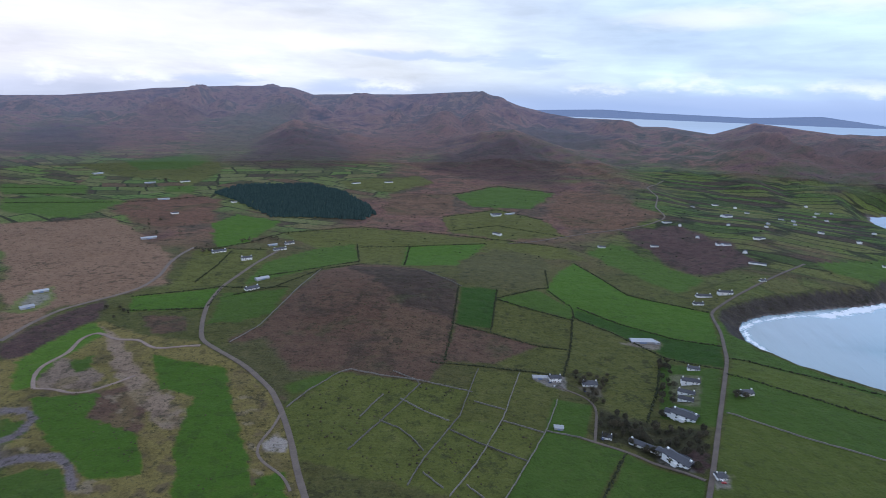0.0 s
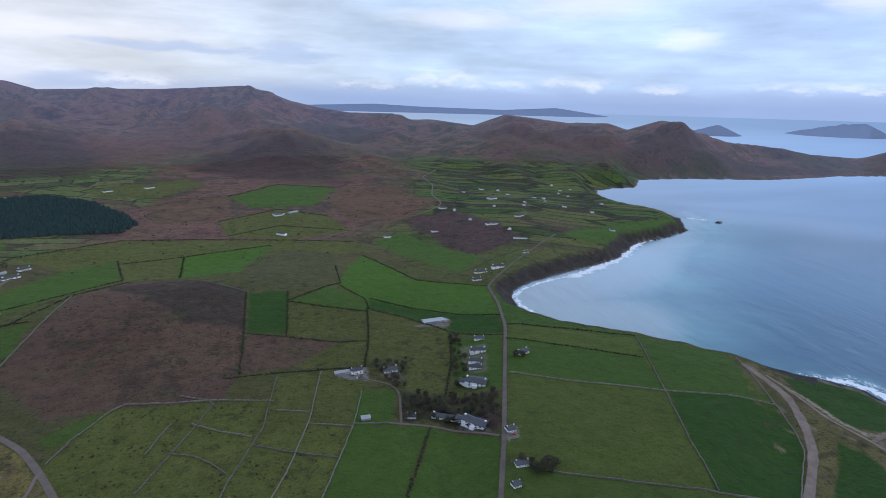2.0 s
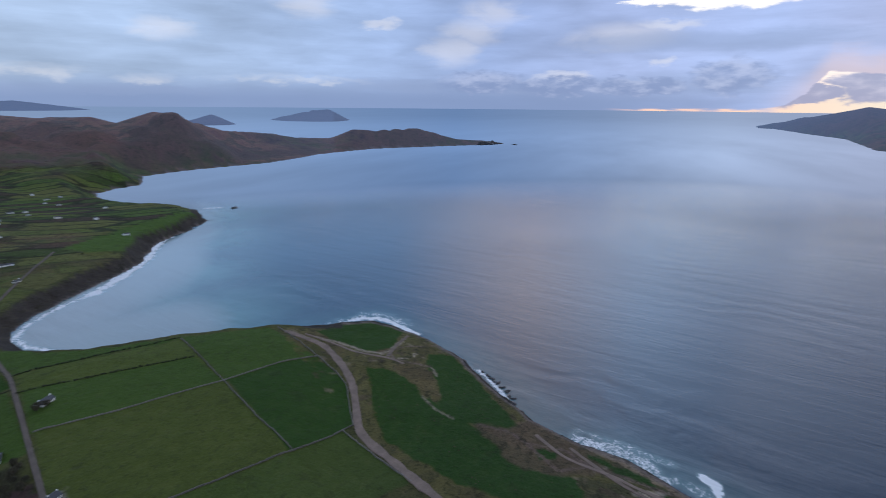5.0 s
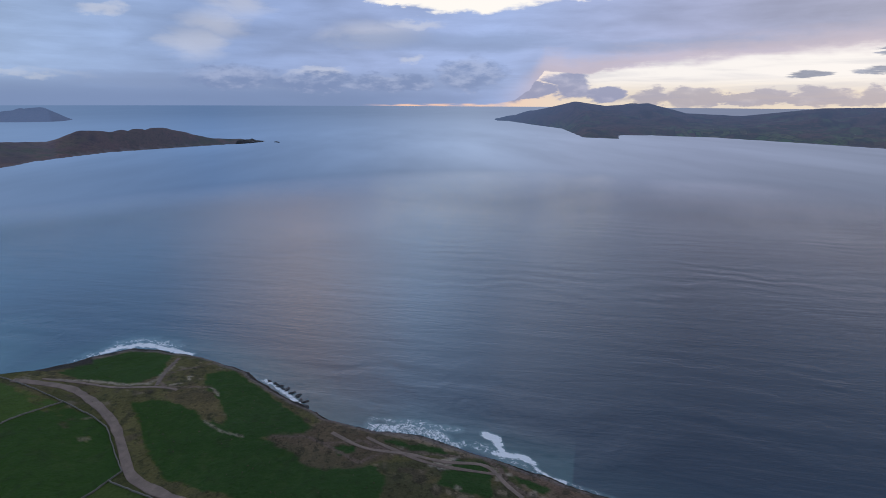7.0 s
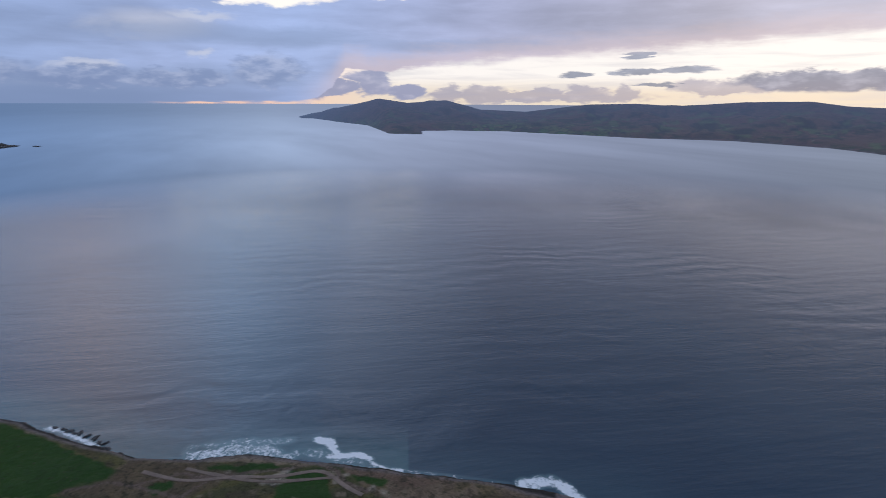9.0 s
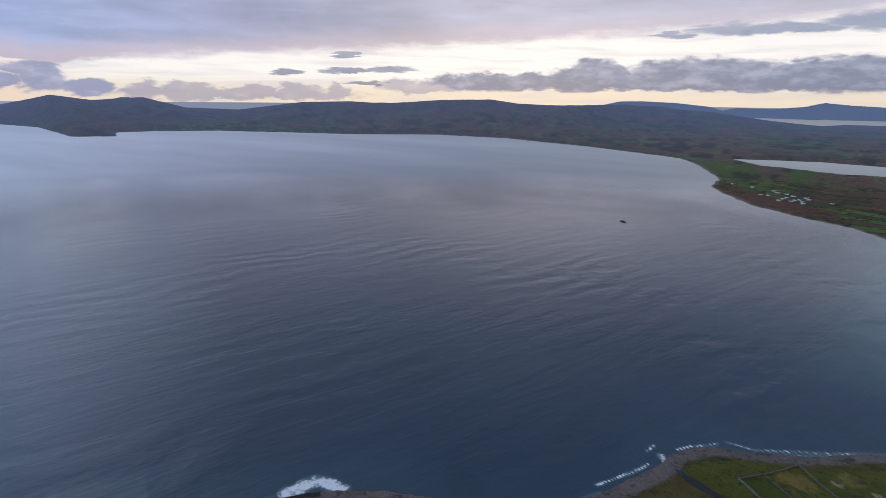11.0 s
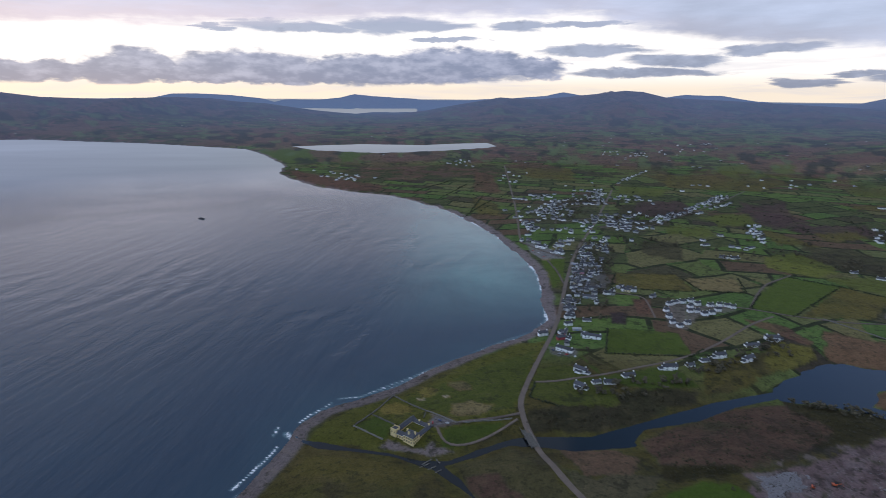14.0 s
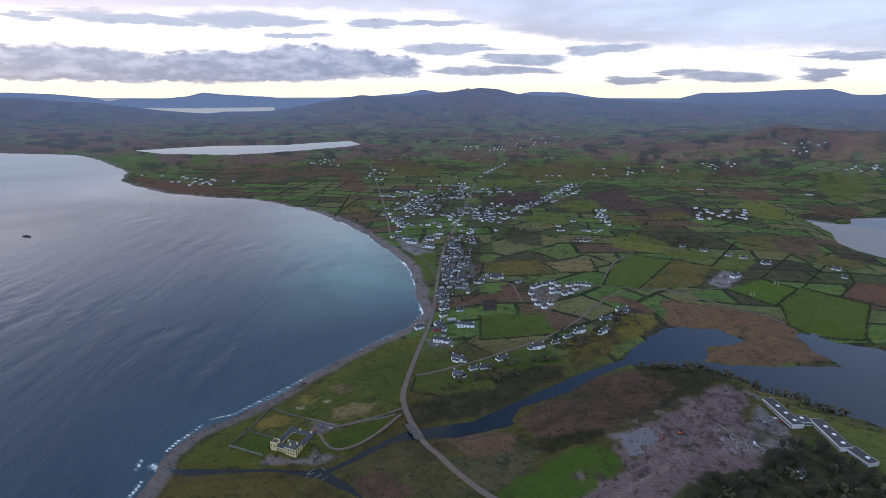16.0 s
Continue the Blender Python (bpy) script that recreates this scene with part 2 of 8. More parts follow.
def bumped(g, p, height, strength=0.5, distance=0.3):
    n = g.node("ShaderNodeBump")
    n.inputs["Strength"].default_value, n.inputs["Distance"].default_value = strength, distance
    g.link(height, n.inputs["Height"])
    g.link(n.outputs[0], p.inputs["Normal"])


def plain(name, colour, rough=0.8, spread=0.25, scale=0.3, metal=0.0):
    """A worn matt surface: colour varied at two scales and from piece to piece."""
    m, g, p = material(name)
    at = g.node("ShaderNodeNewGeometry").outputs["Position"]
    a, b = g.noise(at, scale, 4.0), g.noise(at, scale * 7, 3.0)
    tone = g.add(g.mul(a, spread * 1.4), g.mul(b, spread * 0.8))
    rnd = g.node("ShaderNodeObjectInfo").outputs["Random"]
    tone = g.add(g.add(tone, 1.0 - spread * 1.1), g.mul(g.math("SUBTRACT", rnd, 0.5), spread * 0.7))
    g.link(g.mix(1.0, colour, g.vec(tone, tone, tone), "MULTIPLY"), p.inputs["Base Color"])
    p.inputs["Roughness"].default_value, p.inputs["Metallic"].default_value = rough, metal
    bumped(g, p, b, 0.3, 0.05)
    return m


def land_material(name, haze=None):
    m, g, p = material(name)
    plan = g.node("ShaderNodeUVMap", uv_map="plan").outputs[0]      # kilometres, true plan
    cover = g.node("ShaderNodeVertexColor", layer_name="cover")
    traits = g.node("ShaderNodeSeparateColor")
    trait_layer = g.node("ShaderNodeVertexColor", layer_name="traits")
    g.link(trait_layer.outputs[0], traits.inputs[0])
    farm, green, far_off = traits.outputs
    warp = g.node("ShaderNodeVectorMath", operation="MULTIPLY_ADD")
    soft = g.node("ShaderNodeTexNoise")
    g.link(plan, soft.inputs["Vector"])
    soft.inputs["Scale"].default_value = 5.0
    g.link(soft.outputs[1], warp.inputs[0])
    warp.inputs[1].default_value = (0.05, 0.05, 0.0)
    g.link(plan, warp.inputs[2])
    bend = g.node("ShaderNodeVectorMath", operation="MULTIPLY_ADD")
    slow = g.node("ShaderNodeTexNoise")
    g.link(plan, slow.inputs["Vector"])
    slow.inputs["Scale"].default_value = 0.9
    slow.inputs["Detail"].default_value = 1.0
    g.link(slow.outputs[1], bend.inputs[0])
    bend.inputs[1].default_value = (0.45, 0.45, 0.0)
    g.link(warp.outputs[0], bend.inputs[2])

    def parcels(turn, wide, deep, shift):
        """Fields in rows, with uneven lengths: a random pick for each, and its bounds."""
        n = g.node("ShaderNodeTexBrick", offset=0.37, offset_frequency=2, squash=1.6, squash_frequency=3)
        g.link(g.scaled(bend.outputs[0], 1.0, 1.0, 1.0, turn), n.inputs["Vector"])
        for key, value in (("Color1", (0, 0, 0, 1)), ("Color2", (1, 1, 1, 1)), ("Mortar", (0.5, 0.5, 0.5, 1)), ("Scale", 1.0), ("Mortar Size", 0.0052), ("Mortar Smooth", 0.3),
                           ("Bias", shift), ("Brick Width", wide), ("Row Height", deep)):
            n.inputs[key].default_value = value
        return n.outputs["Color"], n.outputs["Fac"]

    pick_a, line_a = parcels(24, 0.135, 0.062, 0.0)
    pick_b, line_b = parcels(-17, 0.095, 0.080, 0.0)
    side = g.step(g.noise(plan, 1.1, 2.0), 0.50, 0.505)
    pick_of = g.mix(side, pick_a, pick_b)
    bounds = g.mix(side, g.vec(line_a, line_a, line_a), g.vec(line_b, line_b, line_b))
    field = g.ramp(pick_of, [(0.0, (0.075, 0.092, 0.036)), (0.16, (0.118, 0.150, 0.048)), (0.30, (0.150, 0.142, 0.062)), (0.42, (0.088, 0.150, 0.040)), (0.54, (0.135, 0.150, 0.060)),
                             (0.66, (0.070, 0.066, 0.036)), (0.76, (0.105, 0.165, 0.042)), (0.88, (0.120, 0.080, 0.052)), (0.95, (0.060, 0.050, 0.036))], "CONSTANT")
    rows = g.scaled(g.scaled(warp.outputs[0], 1.0, 1.0, 1.0, 33), 4.5, 21.0, 1.0)
    row_cells = g.node("ShaderNodeTexVoronoi", voronoi_dimensions="2D")
    row_edges = g.node("ShaderNodeTexVoronoi", voronoi_dimensions="2D", feature="DISTANCE_TO_EDGE")
    for n in (row_cells, row_edges):
        g.link(rows, n.inputs["Vector"])
        n.inputs["Scale"].default_value = 1.0
        n.inputs["Randomness"].default_value = 0.6
    pick_row = g.node("ShaderNodeSeparateColor")
    g.link(row_cells.outputs["Color"], pick_row.inputs[0])
    strip = g.ramp(pick_row.outputs[0], [(0.0, (0.050, 0.080, 0.022)), (0.22, (0.096, 0.132, 0.030)), (0.45, (0.068, 0.118, 0.024)), (0.66, (0.118, 0.132, 0.040)),
                                         (0.84, (0.060, 0.045, 0.032))], "CONSTANT")
    strip = g.mix(g.mul(g.step(row_edges.outputs["Distance"], 0.11, 0.05), 0.85), strip, (0.020, 0.026, 0.014))
    hedge = g.mul(bounds, g.step(g.noise(plan, 22.0), 0.32, 0.46))
    field = g.mix(g.mul(hedge, 0.92), field, (0.022, 0.026, 0.015))
    field = g.mix(trait_layer.outputs["Alpha"], field, strip)
    n1, n2 = g.noise(plan, 1.6, 6.0, 0.6, 0.5), g.noise(plan, 9.0, 6.0, 0.65)
    n3, n4 = g.noise(plan, 60.0, 5.0, 0.7), g.noise(plan, 350.0, 3.0, 0.7)
    blend = g.add(g.mul(n1, 0.6), g.mul(n2, 0.4))
    moor = g.ramp(blend, [(0.36, (0.048, 0.034, 0.036)), (0.44, (0.138, 0.074, 0.067)), (0.50, (0.198, 0.110, 0.082)),
                          (0.555, (0.079, 0.058, 0.050)), (0.63, (0.204, 0.126, 0.086))])
    moor = g.mix(g.mul(green, g.step(n2, 0.35, 0.6)), moor, (0.055, 0.066, 0.028))
    base = g.mix(farm, moor, field)
    col = g.mix(cover.outputs["Alpha"], base, cover.outputs["Color"])
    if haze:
        # distance haze put into the base colour: far slopes turn dark blue
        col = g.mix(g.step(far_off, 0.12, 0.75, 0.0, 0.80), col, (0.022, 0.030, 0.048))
    tint = g.node("ShaderNodeSeparateColor")
    g.link(cover.outputs["Color"], tint.inputs[0])
    wild = g.mul(g.step(g.math("SUBTRACT", tint.outputs[0], tint.outputs[1]), -0.006, 0.010), g.step(tint.outputs[2], 0.075, 0.060))
    tended = g.step(g.math("SUBTRACT", tint.outputs[1], tint.outputs[0]), 0.006, 0.034)
    kept = g.math("SUBTRACT", 1.0, g.mul(cover.outputs["Alpha"], g.add(g.mul(tended, 0.48), 0.08)))      # tended ground is evener
    heath = g.mul(g.mul(wild, cover.outputs["Alpha"]), g.step(g.noise(plan, 14.0, 6.0, 0.65, 0.6), 0.50, 0.66))
    col = g.mix(g.mul(heath, 0.6), col, (0.040, 0.034, 0.024))
    mossy = g.mul(g.mul(wild, cover.outputs["Alpha"]), g.step(g.noise(plan, 8.0, 5.0, 0.6, 0.8), 0.56, 0.66))
    col = g.mix(g.mul(mossy, 0.45), col, (0.052, 0.066, 0.026))
    dry = g.mul(g.step(n3, 0.48, 0.70), g.step(n2, 0.35, 0.60))
    col = g.mix(g.mul(g.mul(dry, 0.28), kept), col, (0.115, 0.088, 0.045))
    scrub = g.mul(g.step(g.noise(plan, 42.0, 5.0, 0.72), 0.55, 0.60), g.step(g.noise(plan, 6.5, 4.0), 0.42, 0.56))
    col = g.mix(g.mul(g.mul(scrub, 0.62), kept), col, (0.024, 0.026, 0.015))
    dim = g.mul(g.step(g.noise(plan, 130.0, 4.0, 0.7), 0.55, 0.62), 0.6)
    col = g.mix(g.mul(dim, kept), col, (0.024, 0.027, 0.013))
    col = g.mix(g.mul(g.step(g.noise(plan, 290.0, 3.0, 0.7), 0.56, 0.66), g.mul(kept, 0.45)), col, (0.030, 0.034, 0.016))
    n5 = g.noise(plan, 1100.0, 2.0, 0.7)
    tone = g.add(g.add(g.mul(n2, 0.60), g.mul(n3, 1.15)), g.add(g.add(g.mul(n4, 1.10), g.mul(n5, 0.60)), -0.76))
    tone = g.add(1.0, g.mul(g.math("SUBTRACT", tone, 1.0), g.mul(kept, 0.38) if haze else kept))
    col = g.mix(1.0, col, (1.05, 1.0, 0.96), "MULTIPLY")
    g.link(g.mix(1.0, col, g.vec(tone, tone, tone), "MULTIPLY"), p.inputs["Base Color"])
    p.inputs["Roughness"].default_value = 0.95
    p.inputs["Specular IOR Level"].default_value = 0.15
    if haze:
        # and the haze's veil painted as blue emission that grows with distance
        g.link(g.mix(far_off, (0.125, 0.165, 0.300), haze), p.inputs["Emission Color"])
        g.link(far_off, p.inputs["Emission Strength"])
    bumped(g, p, g.add(g.add(g.mul(n3, 0.6 if haze else 1.0), g.mul(n4, 0.1 if haze else 0.3)), g.mul(n2, 4.0)), 0.8, 4.0)
    return m


M_LAND = land_material("moor_and_pasture")
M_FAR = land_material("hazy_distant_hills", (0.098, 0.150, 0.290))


def water_material(name, far=False):
    m, g, p = material(name)
    plan = g.node("ShaderNodeUVMap", uv_map="plan").outputs[0]
    shore = g.node("ShaderNodeSeparateColor")
    shore_layer = g.node("ShaderNodeVertexColor", layer_name="shore")
    g.link(shore_layer.outputs[0], shore.inputs[0])
    shallow, foam, calm_or_glow = shore.outputs
    patch = g.noise(plan, 4.0, 5.0, 0.6, 0.4)
    deep = g.mix(patch, (0.009, 0.028, 0.056), (0.021, 0.058, 0.096))
    teal = g.mix(patch, (0.060, 0.175, 0.180), (0.155, 0.300, 0.290))
    col = g.mix(g.mul(shallow, g.step(patch, 0.1, 0.65)), deep, teal)
    north = g.node("ShaderNodeSeparateXYZ")
    g.link(plan, north.inputs[0])
    sandy = g.mul(g.step(shallow, 0.72, 1.0, 0.0, 0.8), g.step(north.outputs[1], 0.0, 0.3))
    col = g.mix(sandy, col, (0.27, 0.30, 0.30))      # stirred sand close inshore
    if not far:
        col = g.mix(calm_or_glow, col, (0.006, 0.010, 0.013))
    col = g.mix(g.mul(g.step(foam, 0.02, 0.5), 0.5), col, (0.16, 0.27, 0.29))
    lace = g.add(g.mul(g.noise(plan, 75.0, 8.0, 0.72, 1.4), 0.55), g.mul(g.noise(plan, 260.0, 4.0, 0.7, 0.8), 0.45))
    white = g.step(g.add(lace, g.mul(foam, 0.40)), 0.66, 0.80)
    white = g.mul(white, g.step(foam, 0.02, 0.14))
    col = g.mix(white, col, (0.80, 0.82, 0.84))
    if far:   # on the distant sheet the mirrored sky is painted as emission, set by bearing
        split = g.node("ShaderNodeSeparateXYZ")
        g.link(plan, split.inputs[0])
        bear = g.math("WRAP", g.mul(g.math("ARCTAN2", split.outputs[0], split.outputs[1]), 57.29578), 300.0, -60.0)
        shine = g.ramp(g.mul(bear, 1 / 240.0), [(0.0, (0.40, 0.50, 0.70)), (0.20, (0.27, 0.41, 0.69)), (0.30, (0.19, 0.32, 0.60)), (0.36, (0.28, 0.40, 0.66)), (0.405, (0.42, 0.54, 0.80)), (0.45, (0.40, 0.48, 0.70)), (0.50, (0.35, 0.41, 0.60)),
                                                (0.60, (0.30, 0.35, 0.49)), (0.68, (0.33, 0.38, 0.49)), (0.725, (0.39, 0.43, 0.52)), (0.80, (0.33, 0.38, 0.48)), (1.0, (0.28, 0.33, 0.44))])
        g.link(g.mix(calm_or_glow, col, (0.0, 0.0, 0.0)), p.inputs["Base Color"])
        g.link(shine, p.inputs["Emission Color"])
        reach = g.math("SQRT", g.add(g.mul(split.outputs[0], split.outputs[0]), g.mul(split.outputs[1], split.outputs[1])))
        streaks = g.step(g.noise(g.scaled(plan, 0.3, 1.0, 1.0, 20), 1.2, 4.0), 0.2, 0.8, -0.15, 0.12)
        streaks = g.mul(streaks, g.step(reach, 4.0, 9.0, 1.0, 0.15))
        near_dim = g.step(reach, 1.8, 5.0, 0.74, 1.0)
        g.link(g.mul(g.mul(calm_or_glow, near_dim), g.add(g.step(reach, 4.0, 17.0, 1.0, 0.80), streaks)), p.inputs["Emission Strength"])
        # the real reflection fades out where the painted one takes over
        g.link(g.math("SUBTRACT", 0.5, g.mul(calm_or_glow, 0.5)), p.inputs["Specular IOR Level"])
    else:
        g.link(col, p.inputs["Base Color"])
    g.link(g.math("SUBTRACT", 1.37, g.mul(calm_or_glow, 0.37)) if far else 1.37, p.inputs["IOR"])
    ruffled = g.mul(g.mul(g.math("SUBTRACT", 1.0, shore_layer.outputs["Alpha"]), g.math("SUBTRACT", 1.0, calm_or_glow)), 0.13)
    g.link(g.add(g.mul(white, 0.5), g.add(g.step(g.noise(plan, 1.3, 4.0, 0.6, 0.6), 0.3, 0.7, 0.06, 0.17), ruffled)), p.inputs["Roughness"])
    along = g.scaled(plan, 1.0, 1.0, 1.0, 15)
    swell = g.node("ShaderNodeTexWave", wave_type="BANDS", bands_direction="X")
    g.link(along, swell.inputs["Vector"])
    for key, value in (("Scale", 5.2), ("Distortion", 13.0), ("Detail", 5.0), ("Detail Scale", 0.6), ("Detail Roughness", 0.6)):
        swell.inputs[key].default_value = value
    swell_amount = g.step(g.noise(plan, 2.6, 4.0), 0.45, 0.68, 0.05, 1.0)
    seas = g.math("SUBTRACT", g.noise(g.scaled(along, 1.0, 0.16, 1.0), 24.0, 5.0, 0.60, 0.4), 0.5)
    chop = g.math("SUBTRACT", g.noise(g.scaled(along, 1.0, 0.30, 1.0), 95.0, 6.0, 0.66), 0.5)
    wave = g.add(g.mul(g.mul(g.math("SUBTRACT", swell.outputs["Fac"], 0.5), swell_amount), 0.9), g.add(g.mul(seas, 1.5), g.mul(chop, 0.55)))
    open_sea = shore_layer.outputs["Alpha"]
    bumped(g, p, g.mul(wave, open_sea), 1.0, 0.85)
    return m


M_SEA = water_material("sea_water")
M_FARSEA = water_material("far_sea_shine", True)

# ---------------------------------------------------------------- the lie of the land
# Plan in metres, the camera over (0, 0), y ahead at the start, bearings clockwise.
# Past NEAR metres distances are drawn together towards FAR, sizes with them, so that hills many kilometres off fit within reach.
NEAR, FAR = 2400.0, 4850.0


def drawn(d):
    d = np.asarray(d, float)
    return np.where(d < NEAR, d, NEAR + (FAR - NEAR) * (1 - np.exp(-(np.maximum(d, NEAR) - NEAR) / (FAR - NEAR))))


def placed(x, y, z):
    """A true point in the plan to its place in the scene, with the scale there."""
    d = np.hypot(x, y)
    s = drawn(d) / np.maximum(d, 1e-6)
    return x * s, y * s, EYE + (z - EYE) * s, s


def inside(x, y, poly):
    hit = np.zeros(x.shape, bool)
    for (x0, y0), (x1, y1) in zip(poly, poly[1:] + poly[:1]):
        if y0 != y1:
            hit ^= ((y0 > y) != (y1 > y)) & (x < (x1 - x0) * (y - y0) / (y1 - y0) + x0)
    return hit


def away(x, y, line, closed=False):
    """Distance to a line of points."""
    best = np.full(x.shape, 1e12)
    for (x0, y0), (x1, y1) in zip(line, line[1:] + (line[:1] if closed else [])):
        ex, ey = x1 - x0, y1 - y0
        u = np.clip(((x - x0) * ex + (y - y0) * ey) / (ex * ex + ey * ey + 1e-9), 0, 1)
        best = np.minimum(best, (x - x0 - u * ex) ** 2 + (y - y0 - u * ey) ** 2)
    return np.sqrt(best)


def ease(v, lo, hi):
    u = np.clip((v - lo) / (hi - lo), 0, 1)
    return u * u * (3 - 2 * u)


def lattice(ix, iy, seed):
    v = np.sin(ix * 127.1 + iy * 311.7 + seed * 74.7) * 43758.5453
    return v - np.floor(v)


def grain(x, y, seed=0, octaves=4):
    """Fractal value noise, -1 to 1."""
    total, amp, full = np.zeros(np.shape(x)), 1.0, 0.0
    for o in range(octaves):
        ix, iy = np.floor(x), np.floor(y)
        fx, fy = x - ix, y - iy
        fx, fy = fx * fx * (3 - 2 * fx), fy * fy * (3 - 2 * fy)
        a = lattice(ix, iy, seed + o) * (1 - fx) + lattice(ix + 1, iy, seed + o) * fx
        b = lattice(ix, iy + 1, seed + o) * (1 - fx) + lattice(ix + 1, iy + 1, seed + o) * fx
        total, full = total + amp * (a * (1 - fy) + b * fy), full + amp
        x, y, amp = x * 2.03 + 17.0, y * 2.03 + 5.0, amp * 0.5
    return total / full * 2 - 1


# shores: the west bay from its outer head inwards, the links, the river mouth, the town's strand, the far shore
SHORE_WEST = [(4755, 1260), (4604, 1447), (4320, 1679), (3972, 1966), (3393, 2091), (3001, 2057), (2717, 2067), (2357, 2202),
    (2023, 2226), (1816, 1999), (1713, 2005), (1570, 1975), (1440, 1795), (1429, 1572), (1434, 1366), (1313, 1216),
    (1203, 1169), (1022, 1125), (882, 1014), (709, 970), (598, 933), (535, 895), (505, 858), (492, 798), (501, 755),
    (528, 711), (609, 629), (685, 523)]
SHORE_LINKS = [(742, 440), (773, 388), (744, 300), (682, 203), (597, 125), (560, 81), (534, 24), (525, -18), (492, -71), (456, -124),
    (413, -191), (381, -237), (346, -278), (308, -310), (236, -346), (168, -392), (140, -448), (127, -483), (117, -512)]
SHORE_TOWN = [(112, -537), (91, -567), (40, -594), (13, -609), (-38, -655), (-101, -698), (-164, -742), (-204, -762), (-238, -812),
    (-258, -909), (-278, -1031), (-279, -1163), (-251, -1356), (-216, -1511), (-138, -1728), (7, -1941), (178, -2051),
    (324, -2177), (457, -2404), (530, -2546), (553, -2799), (767, -3337), (960, -3686)]
SHORE_FAR = [(1279, -3867), (1798, -4145), (2249, -4289), (2730, -4479), (3527, -4422), (4142, -3871), (4861, -3576), (5508, -3274),
    (5921, -2762), (5926, -2375), (5344, -2161), (5542, -1875), (7429, -2193), (8526, -2091), (11400, -1988)]
OCEAN = [(14000, -3500), (40000, -9000), (40000, 40000), (1000, 40000), (-3000, 9500), (1680, 6280), (2750, 4763), (3600, 3600), (4417, 2550),
         (4870, 1960), (4990, 1500), (4900, 1240)]
COAST = SHORE_WEST + SHORE_LINKS + SHORE_TOWN + SHORE_FAR
SEA_OUTLINE = COAST + OCEAN
LAKE = [(-460, -572), (-539, -623), (-596, -630), (-647, -602), (-655, -557), (-586, -560), (-550, -527), (-598, -495),
    (-648, -478), (-709, -454), (-717, -471), (-723, -515), (-752, -555), (-776, -547), (-780, -516), (-824, -475),
    (-762, -316), (-626, -343), (-604, -370), (-584, -409), (-560, -450), (-552, -486), (-535, -516), (-497, -536),
    (-454, -551)]
RIVER = [(115, -517), (103, -505), (87, -494), (52, -486), (12, -476), (-28, -453), (-51, -426), (-62, -410), (-72, -407),
    (-58, -438), (-44, -458), (-73, -468), (-112, -484), (-135, -481), (-175, -470), (-221, -471), (-248, -473),
    (-248, -433), (-252, -457), (-246, -482), (-265, -500), (-328, -511), (-391, -536), (-454, -551), (-460, -572),
    (-388, -557), (-319, -538), (-255, -515), (-198, -498), (-141, -503), (-116, -500), (-77, -485), (-46, -468),
    (-20, -471), (11, -486), (52, -499), (88, -512), (103, -515), (112, -527)]
LOUGH = [(-1481, -1134), (-1511, -1065), (-1535, -1042), (-1612, -1098), (-1674, -1086), (-1918, -1031), (-1760, -732),
    (-1289, -785), (-1291, -846), (-1325, -924), (-1387, -979)]
LAGOON = [(705, -3870), (512, -3962), (248, -4048), (-185, -3964), (-425, -4076), (-675, -4146), (-703, -3849), (-518, -3619),
    (-223, -3454), (63, -3348), (461, -3530)]
CREEK = [(-475, 539), (-443, 538), (-419, 520), (-415, 494), (-423, 470), (-410, 454), (-395, 463), (-358, 465), (-332, 445),
    (-310, 414), (-320, 413), (-338, 441), (-356, 453), (-385, 449), (-399, 441), (-424, 433), (-458, 474), (-432, 475),
    (-427, 499), (-427, 516), (-438, 527), (-467, 528)]
FJORD = [(3298, -14597), (1520, -12122), (934, -14295), (395, -11140), (798, -9344), (1232, -9810), (2031, -10925)]
WATERS = [LAKE, RIVER, LOUGH, LAGOON, FJORD]

